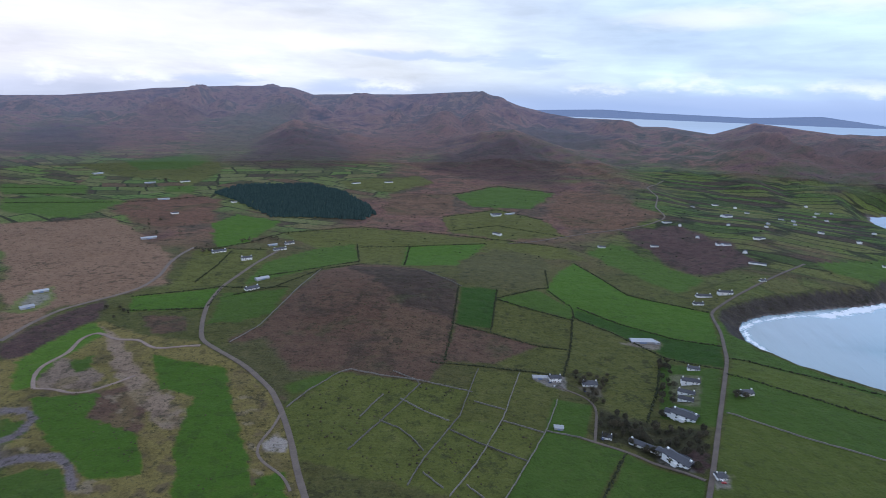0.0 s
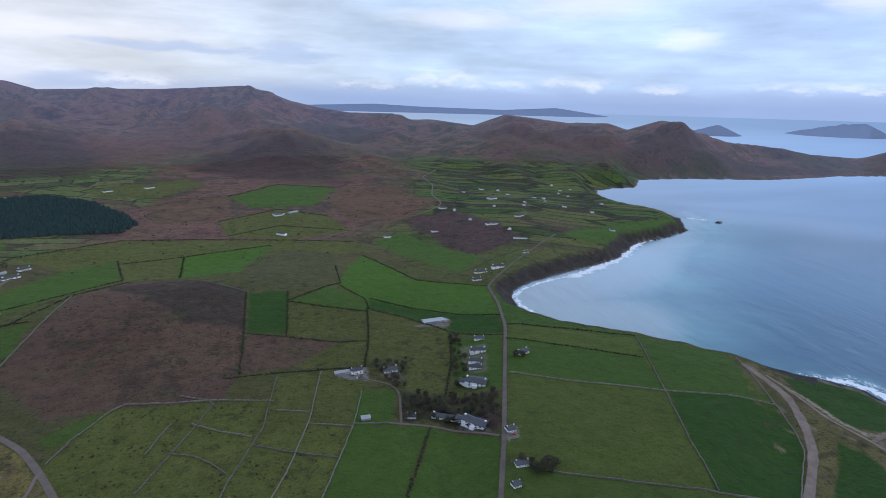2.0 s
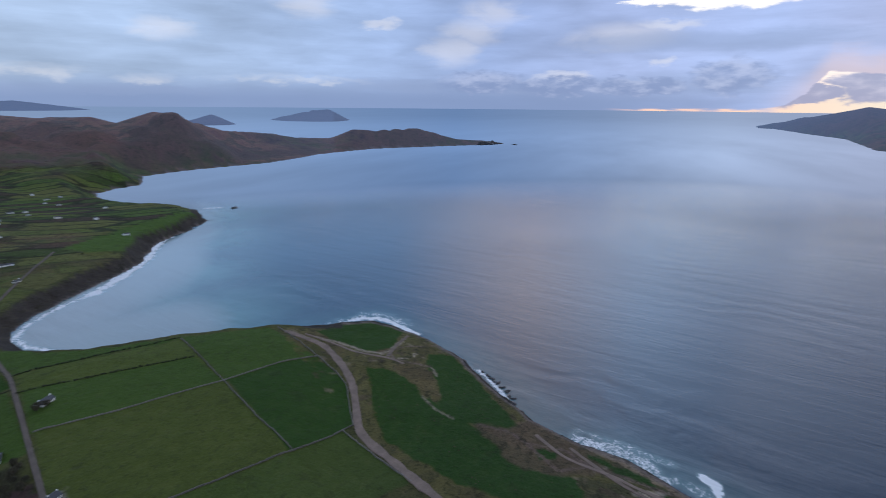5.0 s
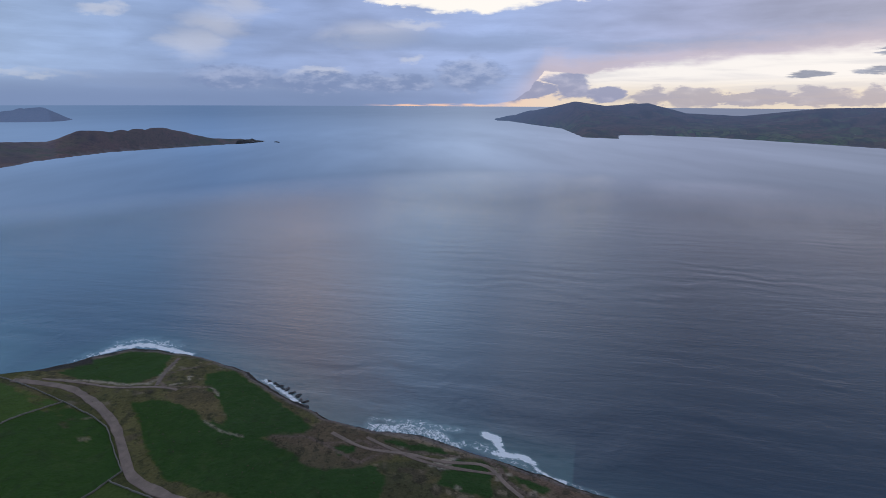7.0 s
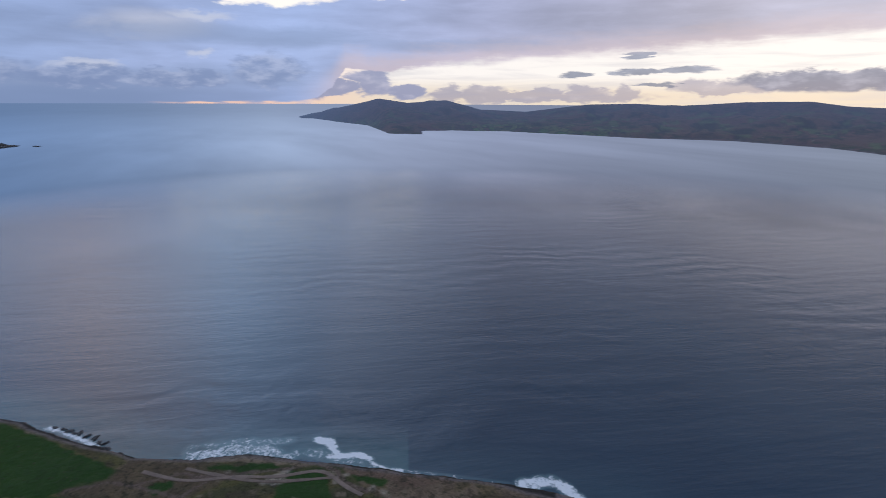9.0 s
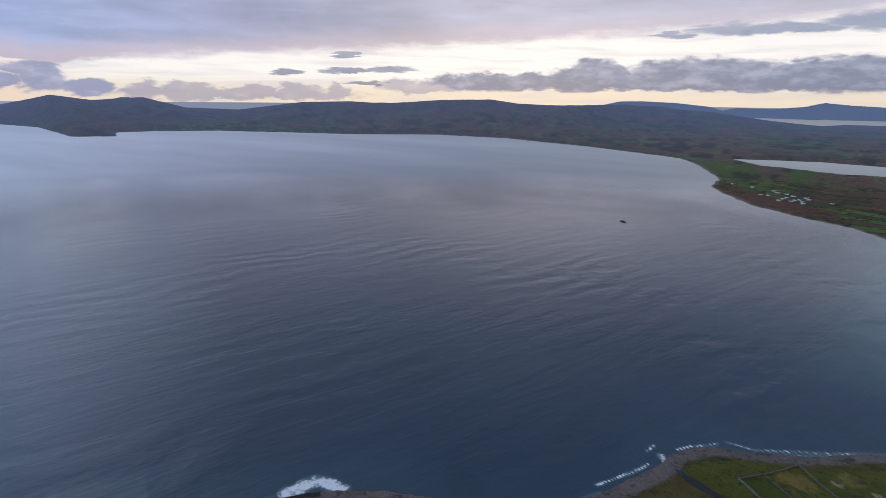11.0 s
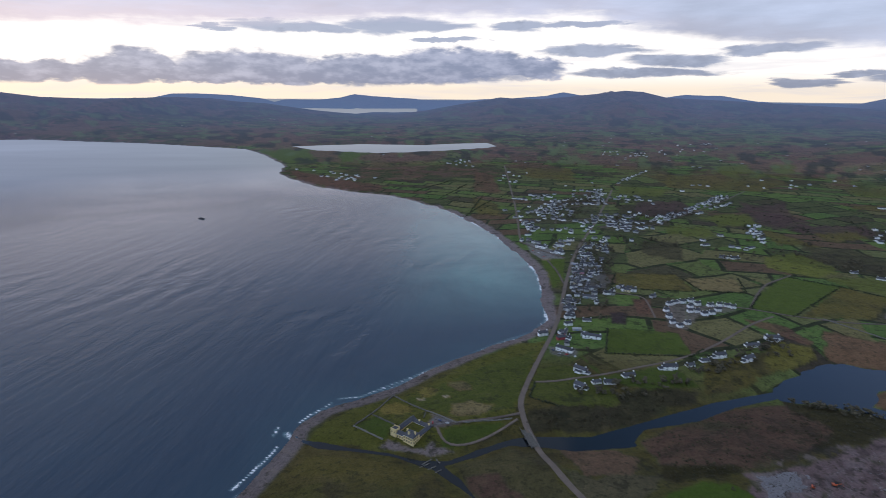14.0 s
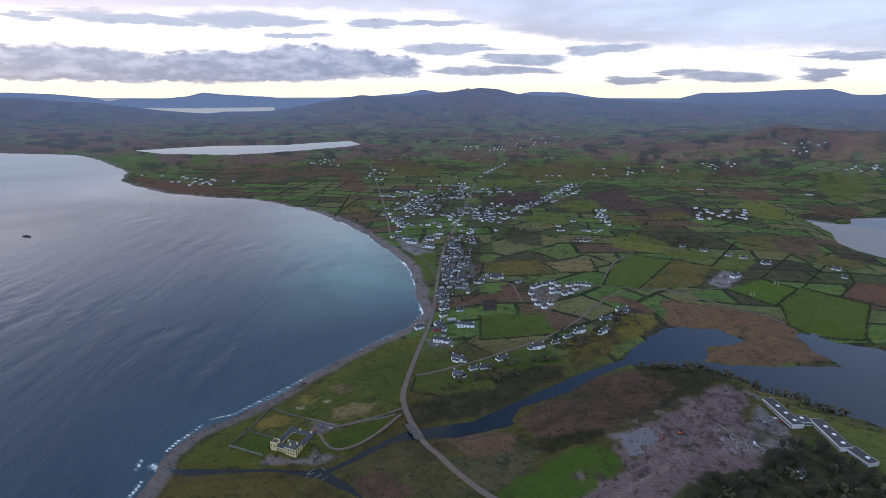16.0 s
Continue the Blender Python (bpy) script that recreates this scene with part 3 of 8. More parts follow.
# ridges: bearing, distance, height along the crest; then the widths of the near and the far slope
RIDGES = [
    ([(-60, 5500, 300), (-37.5, 5500, 289), (-33.5, 5500, 305), (-29.5, 5500, 350), (-26.6, 5500, 389), (-19.7, 5500, 438),
      (-14.7, 5500, 439), (-12.8, 5400, 380), (-8.8, 5300, 396), (-3.9, 5300, 409), (-0, 5200, 434), (3.4, 5200, 458),
      (5.4, 5200, 415), (7.7, 5100, 337), (10.5, 5000, 283), (13.2, 4900, 251), (17.6, 4700, 254), (19.4, 4600, 207),
      (21.4, 4500, 217), (24.1, 4300, 197), (25.7, 4200, 186), (28.9, 4200, 279), (31.5, 4100, 258), (35.5, 4000, 228),
      (38.9, 3900, 242), (40.7, 3850, 204), (43.7, 3850, 277), (45.6, 3850, 262), (47.2, 3870, 190), (49.2, 3900, 90), (51.5, 3900, -30)], 1300, 900),
    ([(45.1, 3910, 265), (47, 3960, 210), (49.4, 4060, 147), (52.4, 4300, 122), (56.1, 4450, 77), (59.4, 4600, 62),
      (61.7, 4650, 132), (64.1, 4670, 126), (68.3, 4750, 195), (70.5, 4830, 89), (72.5, 4870, 45), (74.9, 4900, 28),
      (76.4, 4900, -10)], 330, 300),
    ([(-29.5, 3900, 0), (-22, 3900, 3), (-18.5, 3900, 69), (-14.7, 3900, 197), (-10.4, 3900, 132), (-7.6, 3800, 86),
      (-1.2, 3700, 61), (3.9, 3600, 159), (7.3, 3500, 189), (10.1, 3400, 134), (13.7, 3100, 70), (18.2, 2600, 39),
      (23.6, 2000, 14), (27.5, 1900, 0)], 700, 600),
    ([(94.9, 11600, -20), (99.9, 11600, 1), (103.3, 10500, 171), (107.6, 9000, 350), (110.5, 9000, 284), (114.4, 9000, 329),
      (117.8, 8800, 189), (122.4, 8500, 167), (128.3, 8500, 279), (132.8, 8500, 296), (136.4, 8400, 271), (142.3, 8200, 331),
      (146.9, 8000, 342), (149.6, 8000, 288), (153.9, 8000, 264), (160, 9000, 287), (163.4, 9000, 235), (167.5, 9000, 193),
      (172.1, 9000, 83), (176, 9000, 21), (180, 9000, 17), (182.9, 9000, 81), (186.2, 9000, 181), (190.5, 9000, 300),
      (193.4, 9000, 266), (197.3, 9000, 317), (202.3, 9000, 411), (204, 9000, 394), (206.2, 9000, 310), (208.4, 9500, 296),
      (213.9, 9500, 250), (219.2, 9500, 205), (225.1, 9500, 150), (245, 9500, 116)], 2000, 1200),
    ([(166.2, 16000, -20), (169.2, 16000, 177), (172.1, 16000, 162), (174.5, 16000, 237), (176, 16000, 337), (178.5, 16000, 262),
      (184.2, 16000, 160), (190.7, 17000, 217), (194.9, 17000, 315), (196.6, 17000, 435), (198.2, 17000, 344),
      (200.5, 17000, 222), (205.4, 17000, 260), (207.7, 17000, 378), (210.6, 17000, 347), (213.7, 17000, 203),
      (217.2, 16000, 134)], 1500, 1500),
    ([(216.3, 12000, 24), (220.5, 12000, 199), (222.9, 12000, 336), (226.5, 12000, 348), (229.5, 12000, 387), (232.7, 12000, 407),
      (234.3, 12000, 312), (240, 12000, 295), (265, 12000, 300)], 2500, 1500),
    ([(209.3, 4200, 0), (216.4, 4200, -5), (221.4, 4200, 24), (226.1, 4200, 75), (229.5, 4200, 130), (232.4, 4200, 120),
      (240, 4200, 115), (262, 4200, 100)], 900, 1200),
    ([(45.7, 9600, -20), (46.6, 9600, 59), (48.6, 9600, 150), (50.4, 9600, 16), (51, 9600, -20)], 420, 420),
    ([(53.5, 11800, -20), (54.2, 11800, 13), (56.4, 11800, 156), (58, 11800, 273), (59.5, 11800, 225), (61.1, 11800, 38),
      (61.7, 11800, -20)], 600, 600),
    ([(5.9, 26000, -20), (8.9, 26000, 167), (15.7, 26000, 284), (20.2, 26000, 209), (24.5, 26000, 183), (28.6, 26000, 157),
      (33.8, 26000, 293), (38, 26000, 52), (39.2, 26000, -20)], 2500, 2000),
    ([(152.6, 19000, -20), (154.5, 19000, 165), (157.5, 19000, 159), (159.4, 19000, 292), (161.4, 19000, 301),
      (164.3, 19000, 261), (167.2, 19000, 167), (169.2, 19000, -20)], 1800, 1800),
]
HILLOCKS = [(-95, 900, 26, 190), (120, 1010, 16, 150), (700, 1500, 25, 320), (-620, -1500, 12, 300), (600, 300, 5, 70), (530, 110, 4, 60)]


def land_height(x, y):
    """Height over the sea at plan points, and the distance inland from the sea (negative at sea)."""
    x, y = np.asarray(x, float), np.asarray(y, float)
    d = np.hypot(x, y)
    bear = (np.degrees(np.arctan2(x, y)) + 60) % 360 - 60
    inland = away(x, y, COAST)
    wobble = grain(x / 35, y / 35, 3, 3) * 5 * np.clip(d / 600, 0.4, 3)
    land = ~inside(x, y, SEA_OUTLINE)
    inland = np.where(land, inland, -inland) + wobble * (inland < 400)
    far_sea = ((d > 10500) & (bear < 182)) | ((d > 8200) & (bear > 5) & (bear < 92))
    rise = ease(inland, 20, 120)
    base = np.where(inland > 0, 3.2 * ease(inland, 0, 30) + 6.0 * rise, np.maximum(inland * 0.08, -8))
    cliff = ease(bear, 24, 32) * ease(bear, 60, 52) * ease(d, 2080, 1750)
    base = base + cliff * 16 * ease(inland, 5, 36)
    low_cliff = ease(bear, 62, 70) * ease(bear, 128, 118) * (d < 900)
    base = base + low_cliff * 5 * ease(inland, 2, 9)
    west = ease(bear, 62, 40)
    base = base + ease(inland, 50, 900) * (west * 0.012 + 0.004) * np.clip(d - 500, 0, 2600)
    for hx, hy, hh, hr in HILLOCKS:
        base = base + hh * np.exp(-((x - hx) ** 2 + (y - hy) ** 2) / hr ** 2) * (inland > 0)
    rough = grain(x / 90, y / 90, 11, 4)
    links = ease(away(x, y, SHORE_LINKS), 130, 60) + 0.7 * inside(x, y, [(-450, 640), (-200, 660), (-110, 560), (-110, 380), (-450, 380)])
    base = base + ease(inland, 25, 120) * rough * (1.0 + 3.0 * np.clip(links, 0, 1) + 3.0 * ease(d, 1200, 3000))
    base = np.where(far_sea, -30.0, base)
    up = np.zeros(x.shape)
    for crest, near, far in RIDGES:
        b, dist, h = (np.array(v, float) for v in zip(*crest))
        at, top = np.interp(bear, b, dist), np.interp(bear, b, h, left=-30, right=-30)
        u = (d - at) / np.where(d < at, near, far)
        lift = np.where(far_sea, 30, 0)
        gully = 1 + (0.46 * np.abs(grain(x / (at * 0.075), y / (at * 0.075), 21, 5)) - 0.20) * ease(np.abs(u), 0.0, 0.35) * 1.6
        up = np.maximum(up, (top + lift) * np.exp(-u * u * 1.15) * gully)
    h = np.where((inland > 0) | far_sea, base * np.exp(-up / 200) + up * np.where(far_sea, 1, ease(inland, 0, 60 + up * 1.3)), base)
    for pool in WATERS:
        px, py = zip(*pool)
        near = (x > min(px) - 60) & (x < max(px) + 60) & (y > min(py) - 60) & (y < max(py) + 60)
        if near.any():
            qx, qy = x[near], y[near]
            s = away(qx, qy, pool, True) * np.where(inside(qx, qy, pool), -1, 1) + grain(qx / 26, qy / 26, 5, 3) * (2.0 if pool is RIVER else 9.0) + (3.0 if pool is RIVER else 0)
            h[near] = np.where(s < 0, np.maximum(s * 0.3, -5) - 0.05, np.minimum(h[near], 0.05 + s * 0.22))
    return h, inland

# ---------------------------------------------------------------- land cover
GREEN, BRIGHT, OLIVE, ROUGH = (0.045, 0.084, 0.022), (0.044, 0.094, 0.018), (0.072, 0.080, 0.032), (0.066, 0.066, 0.032)
BROWN, RUST, PLUM, STRAW = (0.090, 0.056, 0.040), (0.105, 0.058, 0.040), (0.062, 0.038, 0.036), (0.150, 0.120, 0.055)
DARK, SAND, SHINGLE, SCRUB = (0.024, 0.060, 0.014), (0.22, 0.17, 0.12), (0.15, 0.128, 0.128), (0.040, 0.040, 0.024)
MUD, EARTH, ASPHALT = (0.150, 0.108, 0.108), (0.036, 0.032, 0.032), (0.16, 0.15, 0.155)


def disc(radii, bearings):
    """A sheet round the camera's foot, finer where it is near: true plan points, and its faces."""
    r, b = np.meshgrid(radii, np.radians(bearings), indexing="ij")
    x, y = (r * np.sin(b)).ravel(), (r * np.cos(b)).ravel()
    n, m = len(radii), len(bearings)
    i, j = np.meshgrid(np.arange(n - 1), np.arange(m), indexing="ij")
    k = (j + 1) % m
    faces = np.stack([i * m + j, i * m + k, (i + 1) * m + k, (i + 1) * m + j], -1).reshape(-1, 4)
    return x, y, faces


def sheet(name, x, y, z, faces, mat, layers):
    used = np.zeros(len(x), bool)
    used[faces.ravel()] = True
    index = np.cumsum(used) - 1
    faces = index[faces]
    x, y, z = x[used], y[used], z[used]
    px, py, pz, _ = placed(x, y, z)
    me = bpy.data.meshes.new(name)
    me.vertices.add(len(x))
    me.vertices.foreach_set("co", np.stack([px, py, pz], 1).ravel())
    me.loops.add(faces.size)
    me.loops.foreach_set("vertex_index", faces[:, ::-1].ravel().astype(np.int32))
    me.polygons.add(len(faces))
    me.polygons.foreach_set("loop_start", np.arange(0, faces.size, 4, dtype=np.int32))
    me.polygons.foreach_set("use_smooth", np.ones(len(faces), bool))
    me.update()
    uv = me.uv_layers.new(name="plan")
    v = faces[:, ::-1].ravel()
    uv.data.foreach_set("uv", np.stack([x[v] / 1000, y[v] / 1000], 1).ravel())
    for key, values in layers.items():
        me.color_attributes.new(key, "FLOAT_COLOR", "POINT").data.foreach_set("color", values[used].astype(np.float32).ravel())
    me.validate()
    me.materials.append(mat)
    return new(name, me)


def steps(first, last, size, limit):
    out = [first]
    while out[-1] < last:
        d = out[-1]
        out.append(d + min(size * (d * d + EYE * EYE) / 342300.0, limit(d)))
    return np.array(out)


seen = np.concatenate([np.arange(-41, 243, 0.25), np.arange(243, 319, 2.0)])
radii = np.concatenate([[0.02, 40, 120, 180, 240], steps(300, 31000, 2.6, lambda d: 1e9 if d < 2400 else 55 if d < 6000 else 130 if d < 10500 else 700)])
X, Y, F = disc(radii, seen)
Z, INLAND = land_height(X, Y)
D = np.hypot(X, Y)
BEAR = (np.degrees(np.arctan2(X, Y)) + 60) % 360 - 60

cover = np.zeros((len(X), 4))
traits = np.zeros((len(X), 4))
patchy = grain(X / 600, Y / 600, 31, 3)
west_side = BEAR < 90
traits[:, 0] = np.clip(ease(Z, 95, 45) * ease(patchy, -0.6 + 0.25 * west_side, -0.3 + 0.35 * west_side), 0, 1)
traits[:, 0] *= ~((BEAR > 36) & (BEAR < 80) & (D > 3000) & (Z > 14))
traits[:, 0] *= np.where(BEAR < 90, ease(D, 3600, 2700), 1) * np.where((BEAR > 100) & (D > 4000), ease(grain(X / 1500, Y / 700, 95, 4), -0.25, 0.05), 1)
traits[:, 0] *= np.where(BEAR > 170, ease(grain(X / 900, Y / 500, 91, 3), -0.5, -0.15) * ease(D, 900, 1800) + ease(D, 1800, 900), 1)
in_strips = ease(BEAR, 14, 22) * ease(D, 1150, 1400) * ease(D, 3300, 2900) * ease(Z, 95, 70) * (BEAR < 60)
traits[:, 0] = np.maximum(traits[:, 0], in_strips * ease(grain(X / 420, Y / 420, 17, 3), -0.5, -0.2))
traits[:, 3] = in_strips
# amount of painted haze, growing with distance
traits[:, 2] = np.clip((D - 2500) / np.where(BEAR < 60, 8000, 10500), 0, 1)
traits[:, 1] = np.clip(0.55 + 0.3 * (BEAR > 120) + patchy, 0, 1) * ease(Z, 330, 60)


def paint(poly, colour, strength=1.0, ragged=0.0, soft=2.0):
    px, py = zip(*poly)
    near = (X > min(px) - 30) & (X < max(px) + 30) & (Y > min(py) - 30) & (Y < max(py) + 30)
    if not near.any():
        return
    qx, qy = X[near], Y[near]
    s = away(qx, qy, list(poly), True) * np.where(inside(qx, qy, list(poly)), 1, -1)
    if ragged:
        s = s + ragged * grain(qx / (ragged * 3), qy / (ragged * 3), 41, 3) * 1.6
    w = (ease(s, -soft * 0.5, soft * 0.5) * strength)[:, None]
    c = cover[near]
    a = c[:, 3:] * (1 - w) + w
    c[:, :3] = (c[:, :3] * c[:, 3:] * (1 - w) + np.array(colour) * w) / np.maximum(a, 1e-6)
    c[:, 3:] = a
    cover[near] = c


def paint_where(mask, colour):
    a = np.clip(mask, 0, 1)[:, None]
    new_a = cover[:, 3:] * (1 - a) + a
    cover[:, :3] = (cover[:, :3] * cover[:, 3:] * (1 - a) + np.array(colour) * a) / np.maximum(new_a, 1e-6)
    cover[:, 3:] = new_a


# rough grass between the fields
paint_where(np.where(Y > 0, ease(D, 1500, 1050), ease(D, 760, 640)) * ease(INLAND, 2, 15) * ease(Z, 120, 80) * 0.92, (0.060, 0.066, 0.028))
paint([(-1081, 1329), (-865, 1434), (-695, 1253), (-580, 1150), (-496, 952), (-544, 876), (-593, 821), (-600, 703)], (0.150, 0.096, 0.064), ragged=15, soft=15)
paint([(-967, 1612), (-830, 1790), (-683, 1744), (-604, 1417), (-684, 1369), (-791, 1382)], RUST, ragged=20, soft=20)
paint([(-1307, 1624), (-1182, 1685), (-941, 1641), (-952, 1408), (-1174, 1451)], GREEN, ragged=8, soft=8)
paint([(-1470, 1836), (-1210, 1901), (-1121, 1741), (-1338, 1664)], GREEN, ragged=6, soft=6)
paint([(-1575, 2378), (-1336, 2681), (-1125, 2912), (-916, 2297), (-881, 1949), (-1018, 2070), (-1226, 2102)], OLIVE, ragged=8, soft=8)
paint([(-1430, 2509), (-1270, 2778), (-1100, 2847), (-1078, 2345), (-1229, 2271)], GREEN, ragged=8, soft=8)
paint([(-962, 1951), (-865, 1958), (-826, 1823), (-917, 1819)], GREEN, ragged=8, soft=8)
paint([(-406, 2203), (-98, 2399), (-22, 2208), (-162, 1990), (-329, 2006)], OLIVE, ragged=8, soft=8)
paint([(-597, 1418), (-570, 1529), (-425, 1465), (-440, 1240), (-496, 1183)], BRIGHT, ragged=6, soft=6)
paint([(-534, 1169), (-387, 1196), (-348, 1070), (-387, 961), (-466, 910), (-502, 1057)], OLIVE, ragged=5, soft=5)
paint([(-513, 879), (-385, 929), (-371, 836), (-486, 813)], BRIGHT, ragged=3, soft=3)
paint([(-369, 901), (-261, 915), (-258, 807), (-301, 780), (-343, 777)], GREEN, ragged=3, soft=3)
paint([(-355, 1090), (-277, 1210), (-195, 1263), (-166, 1110), (-240, 1045), (-350, 944)], GREEN, ragged=3, soft=3)
paint([(-391, 1343), (-206, 1433), (148, 1353), (307, 1292), (338, 1198), (236, 1203), (32, 1256), (-63, 1070), (-158, 1094), (-195, 1263), (-277, 1210)], OLIVE, ragged=4, soft=4)
paint([(-74, 1257), (116, 1311), (41, 1084), (-74, 1068)], BRIGHT, ragged=4, soft=4)
paint([(-178, 1235), (-74, 1257), (-77, 1080), (-163, 1099)], OLIVE, ragged=3, soft=3)
paint([(42, 1136), (127, 1271), (246, 1218), (201, 971), (107, 934), (42, 950)], ROUGH, ragged=10, soft=10)
paint([(43, 1965), (225, 2177), (436, 2050), (292, 1737), (112, 1739)], GREEN, ragged=8, soft=8)
paint([(4, 1582), (183, 1730), (301, 1577), (328, 1393), (148, 1353), (20, 1421)], OLIVE, ragged=8, soft=8)
paint([(-157, 1932), (43, 1965), (20, 1584), (-163, 1600)], (0.108, 0.066, 0.043), ragged=30, soft=18)
paint([(484, 2127), (613, 1973), (646, 1601), (493, 1454), (334, 1496), (329, 1740)], (0.112, 0.066, 0.043), ragged=35, soft=20)
paint([(485, 1428), (652, 1473), (712, 1313), (702, 1165), (555, 1087), (504, 1165)], PLUM, ragged=15, soft=15)
paint([(430, 1339), (504, 1165), (543, 1059), (461, 999), (394, 1130), (351, 1250)], GREEN, ragged=10, soft=10)
paint([(821, 1118), (1018, 1202), (931, 1089), (838, 1056)], OLIVE, ragged=6, soft=6)
paint([(-226, 1026), (-158, 1083), (-30, 1035), (39, 936), (26, 785), (13, 678), (-9, 622), (-123, 646), (-171, 575), (-209, 628), (-277, 680), (-292, 728), (-263, 765), (-249, 866)], BROWN, ragged=8, soft=8)
paint([(-184, 1064), (-30, 1035), (39, 936), (27, 803), (-56, 828), (-97, 922)], (0.050, 0.036, 0.028), ragged=8, soft=8)
paint([(-56, 819), (24, 790), (-4, 688), (-85, 705), (-72, 773)], (0.094, 0.060, 0.040), ragged=6, soft=6)
paint([(-215, 969), (-113, 914), (-80, 774), (-110, 724), (-190, 746)], (0.086, 0.052, 0.036), ragged=12, soft=12)
paint([(-288, 713), (-243, 737), (-179, 633), (-129, 630), (-165, 568), (-215, 630), (-275, 676)], ROUGH, ragged=14, soft=14)
paint([(-177, 601), (-125, 643), (-138, 616), (-165, 566)], (0.050, 0.085, 0.024), ragged=12, soft=12)
paint([(203, 970), (250, 1093), (301, 1175), (330, 1079), (358, 979), (475, 901), (436, 793), (384, 666), (325, 728), (277, 807), (226, 852), (231, 888), (200, 955)], BRIGHT, ragged=1, soft=3)
paint([(239, 887), (297, 836), (416, 744), (384, 666), (325, 728), (277, 807), (226, 852)], DARK, ragged=1, soft=3)
paint([(43, 928), (107, 933), (85, 783), (31, 788)], DARK, ragged=1, soft=3)
paint([(105, 895), (184, 954), (231, 888), (224, 845), (104, 886)], GREEN, ragged=1, soft=3)
paint([(102, 886), (221, 840), (193, 736), (85, 771)], OLIVE, ragged=1, soft=3)
paint([(224, 845), (326, 735), (282, 627), (240, 554), (201, 579), (228, 660), (177, 665)], OLIVE, ragged=1, soft=3)
paint([(31, 785), (84, 767), (150, 738), (80, 679), (13, 678)], BROWN, ragged=2, soft=3)
paint([(150, 738), (192, 732), (167, 658), (80, 676)], OLIVE, ragged=2, soft=3)
paint([(-121, 638), (-6, 618), (48, 608), (57, 661), (165, 650), (148, 594), (118, 528), (77, 441), (63, 407), (-171, 481), (-165, 559)], (0.078, 0.092, 0.034), ragged=4, soft=4)
paint([(57, 661), (165, 650), (126, 531), (18, 546)], OLIVE, ragged=1, soft=3)
paint([(144, 595), (188, 583), (163, 516), (123, 532)], GREEN, ragged=1, soft=3)
paint([(123, 532), (199, 495), (172, 457), (131, 386), (61, 408), (85, 456)], GREEN, ragged=1, soft=3)
paint([(199, 492), (252, 434), (204, 345), (132, 385), (175, 447)], GREEN, ragged=1, soft=3)
paint([(314, 704), (378, 663), (307, 523), (261, 561)], GREEN, ragged=2, soft=3)
paint([(196, 574), (293, 517), (254, 443), (214, 498), (173, 517)], SCRUB, ragged=6, soft=6)
paint([(260, 489), (274, 476), (256, 442), (243, 461)], PLUM, ragged=4, soft=4)
paint([(407, 692), (563, 588), (481, 444), (326, 551)], (0.066, 0.092, 0.028), ragged=1, soft=3)
paint([(380, 645), (520, 525), (481, 444), (326, 551)], GREEN, ragged=1, soft=3)
paint([(328, 548), (481, 444), (395, 290), (276, 360), (235, 397)], (0.062, 0.084, 0.026), ragged=1, soft=3)
paint([(572, 597), (647, 502), (593, 389), (482, 442)], GREEN, ragged=1, soft=3)
paint([(484, 441), (595, 386), (548, 315), (471, 265), (391, 290)], DARK, ragged=1, soft=3)
paint([(237, 391), (275, 359), (391, 287), (459, 271), (403, 168), (204, 352)], (0.052, 0.080, 0.026), ragged=1, soft=3)
paint([(469, 864), (473, 815), (468, 736), (506, 665), (574, 599), (560, 591), (410, 697), (424, 759)], GREEN, ragged=3, soft=3)
paint([(824, 1170), (1022, 1224), (1350, 1285), (1306, 1217), (1170, 1160), (896, 1052), (844, 1101)], GREEN, ragged=4, soft=4)
paint([(654, 483), (736, 433), (764, 385), (713, 285), (668, 192), (578, 120), (540, 83), (508, 25), (493, -30), (461, -77), (380, 126), (449, 243), (537, 299), (618, 392)], (0.098, 0.092, 0.036), ragged=4, soft=4)
paint([(466, 25), (468, -41), (451, -88), (392, -102), (401, 18)], ROUGH, ragged=4, soft=4)
paint([(505, 127), (520, 108), (524, 74), (498, 49), (487, 26), (477, 53), (494, 93)], SAND, ragged=5, soft=5)
paint([(520, 21), (516, -9), (487, -54), (469, -86), (482, -42), (500, -8)], SAND, ragged=4, soft=4)
paint([(548, 92), (539, 28), (500, 32), (505, 70), (488, 95), (497, 117)], (0.15, 0.115, 0.075), ragged=5, soft=5)
paint([(474, -100), (437, -158), (399, -207), (338, -267), (387, -130), (422, -109)], (0.16, 0.120, 0.085), ragged=5, soft=5)
paint([(-552, 640), (-539, 682), (-523, 739), (-501, 772), (-411, 728), (-333, 713), (-237, 640), (-190, 581), (-153, 507), (-138, 481), (-105, 402), (-387, 389), (-528, 560)], (0.142, 0.120, 0.042), ragged=4, soft=4)
paint([(-425, 567), (-376, 583), (-358, 612), (-325, 573), (-303, 507), (-306, 470), (-337, 505), (-365, 504)], BROWN, ragged=5, soft=5)
paint([(-489, 751), (-441, 717), (-377, 640), (-306, 574), (-265, 519), (-283, 508), (-360, 584), (-419, 652)], (0.20, 0.15, 0.11), ragged=5, soft=5)
paint([(-501, 629), (-483, 654), (-413, 623), (-401, 581), (-433, 579), (-464, 577)], (0.17, 0.13, 0.10), ragged=6, soft=6)
paint([(-451, 796), (-388, 801), (-365, 750), (-408, 737)], BROWN, ragged=4, soft=4)
paint([(-690, 880), (-665, 905), (-620, 840), (-630, 795), (-668, 800)], (0.10, 0.12, 0.06), ragged=8, soft=6)
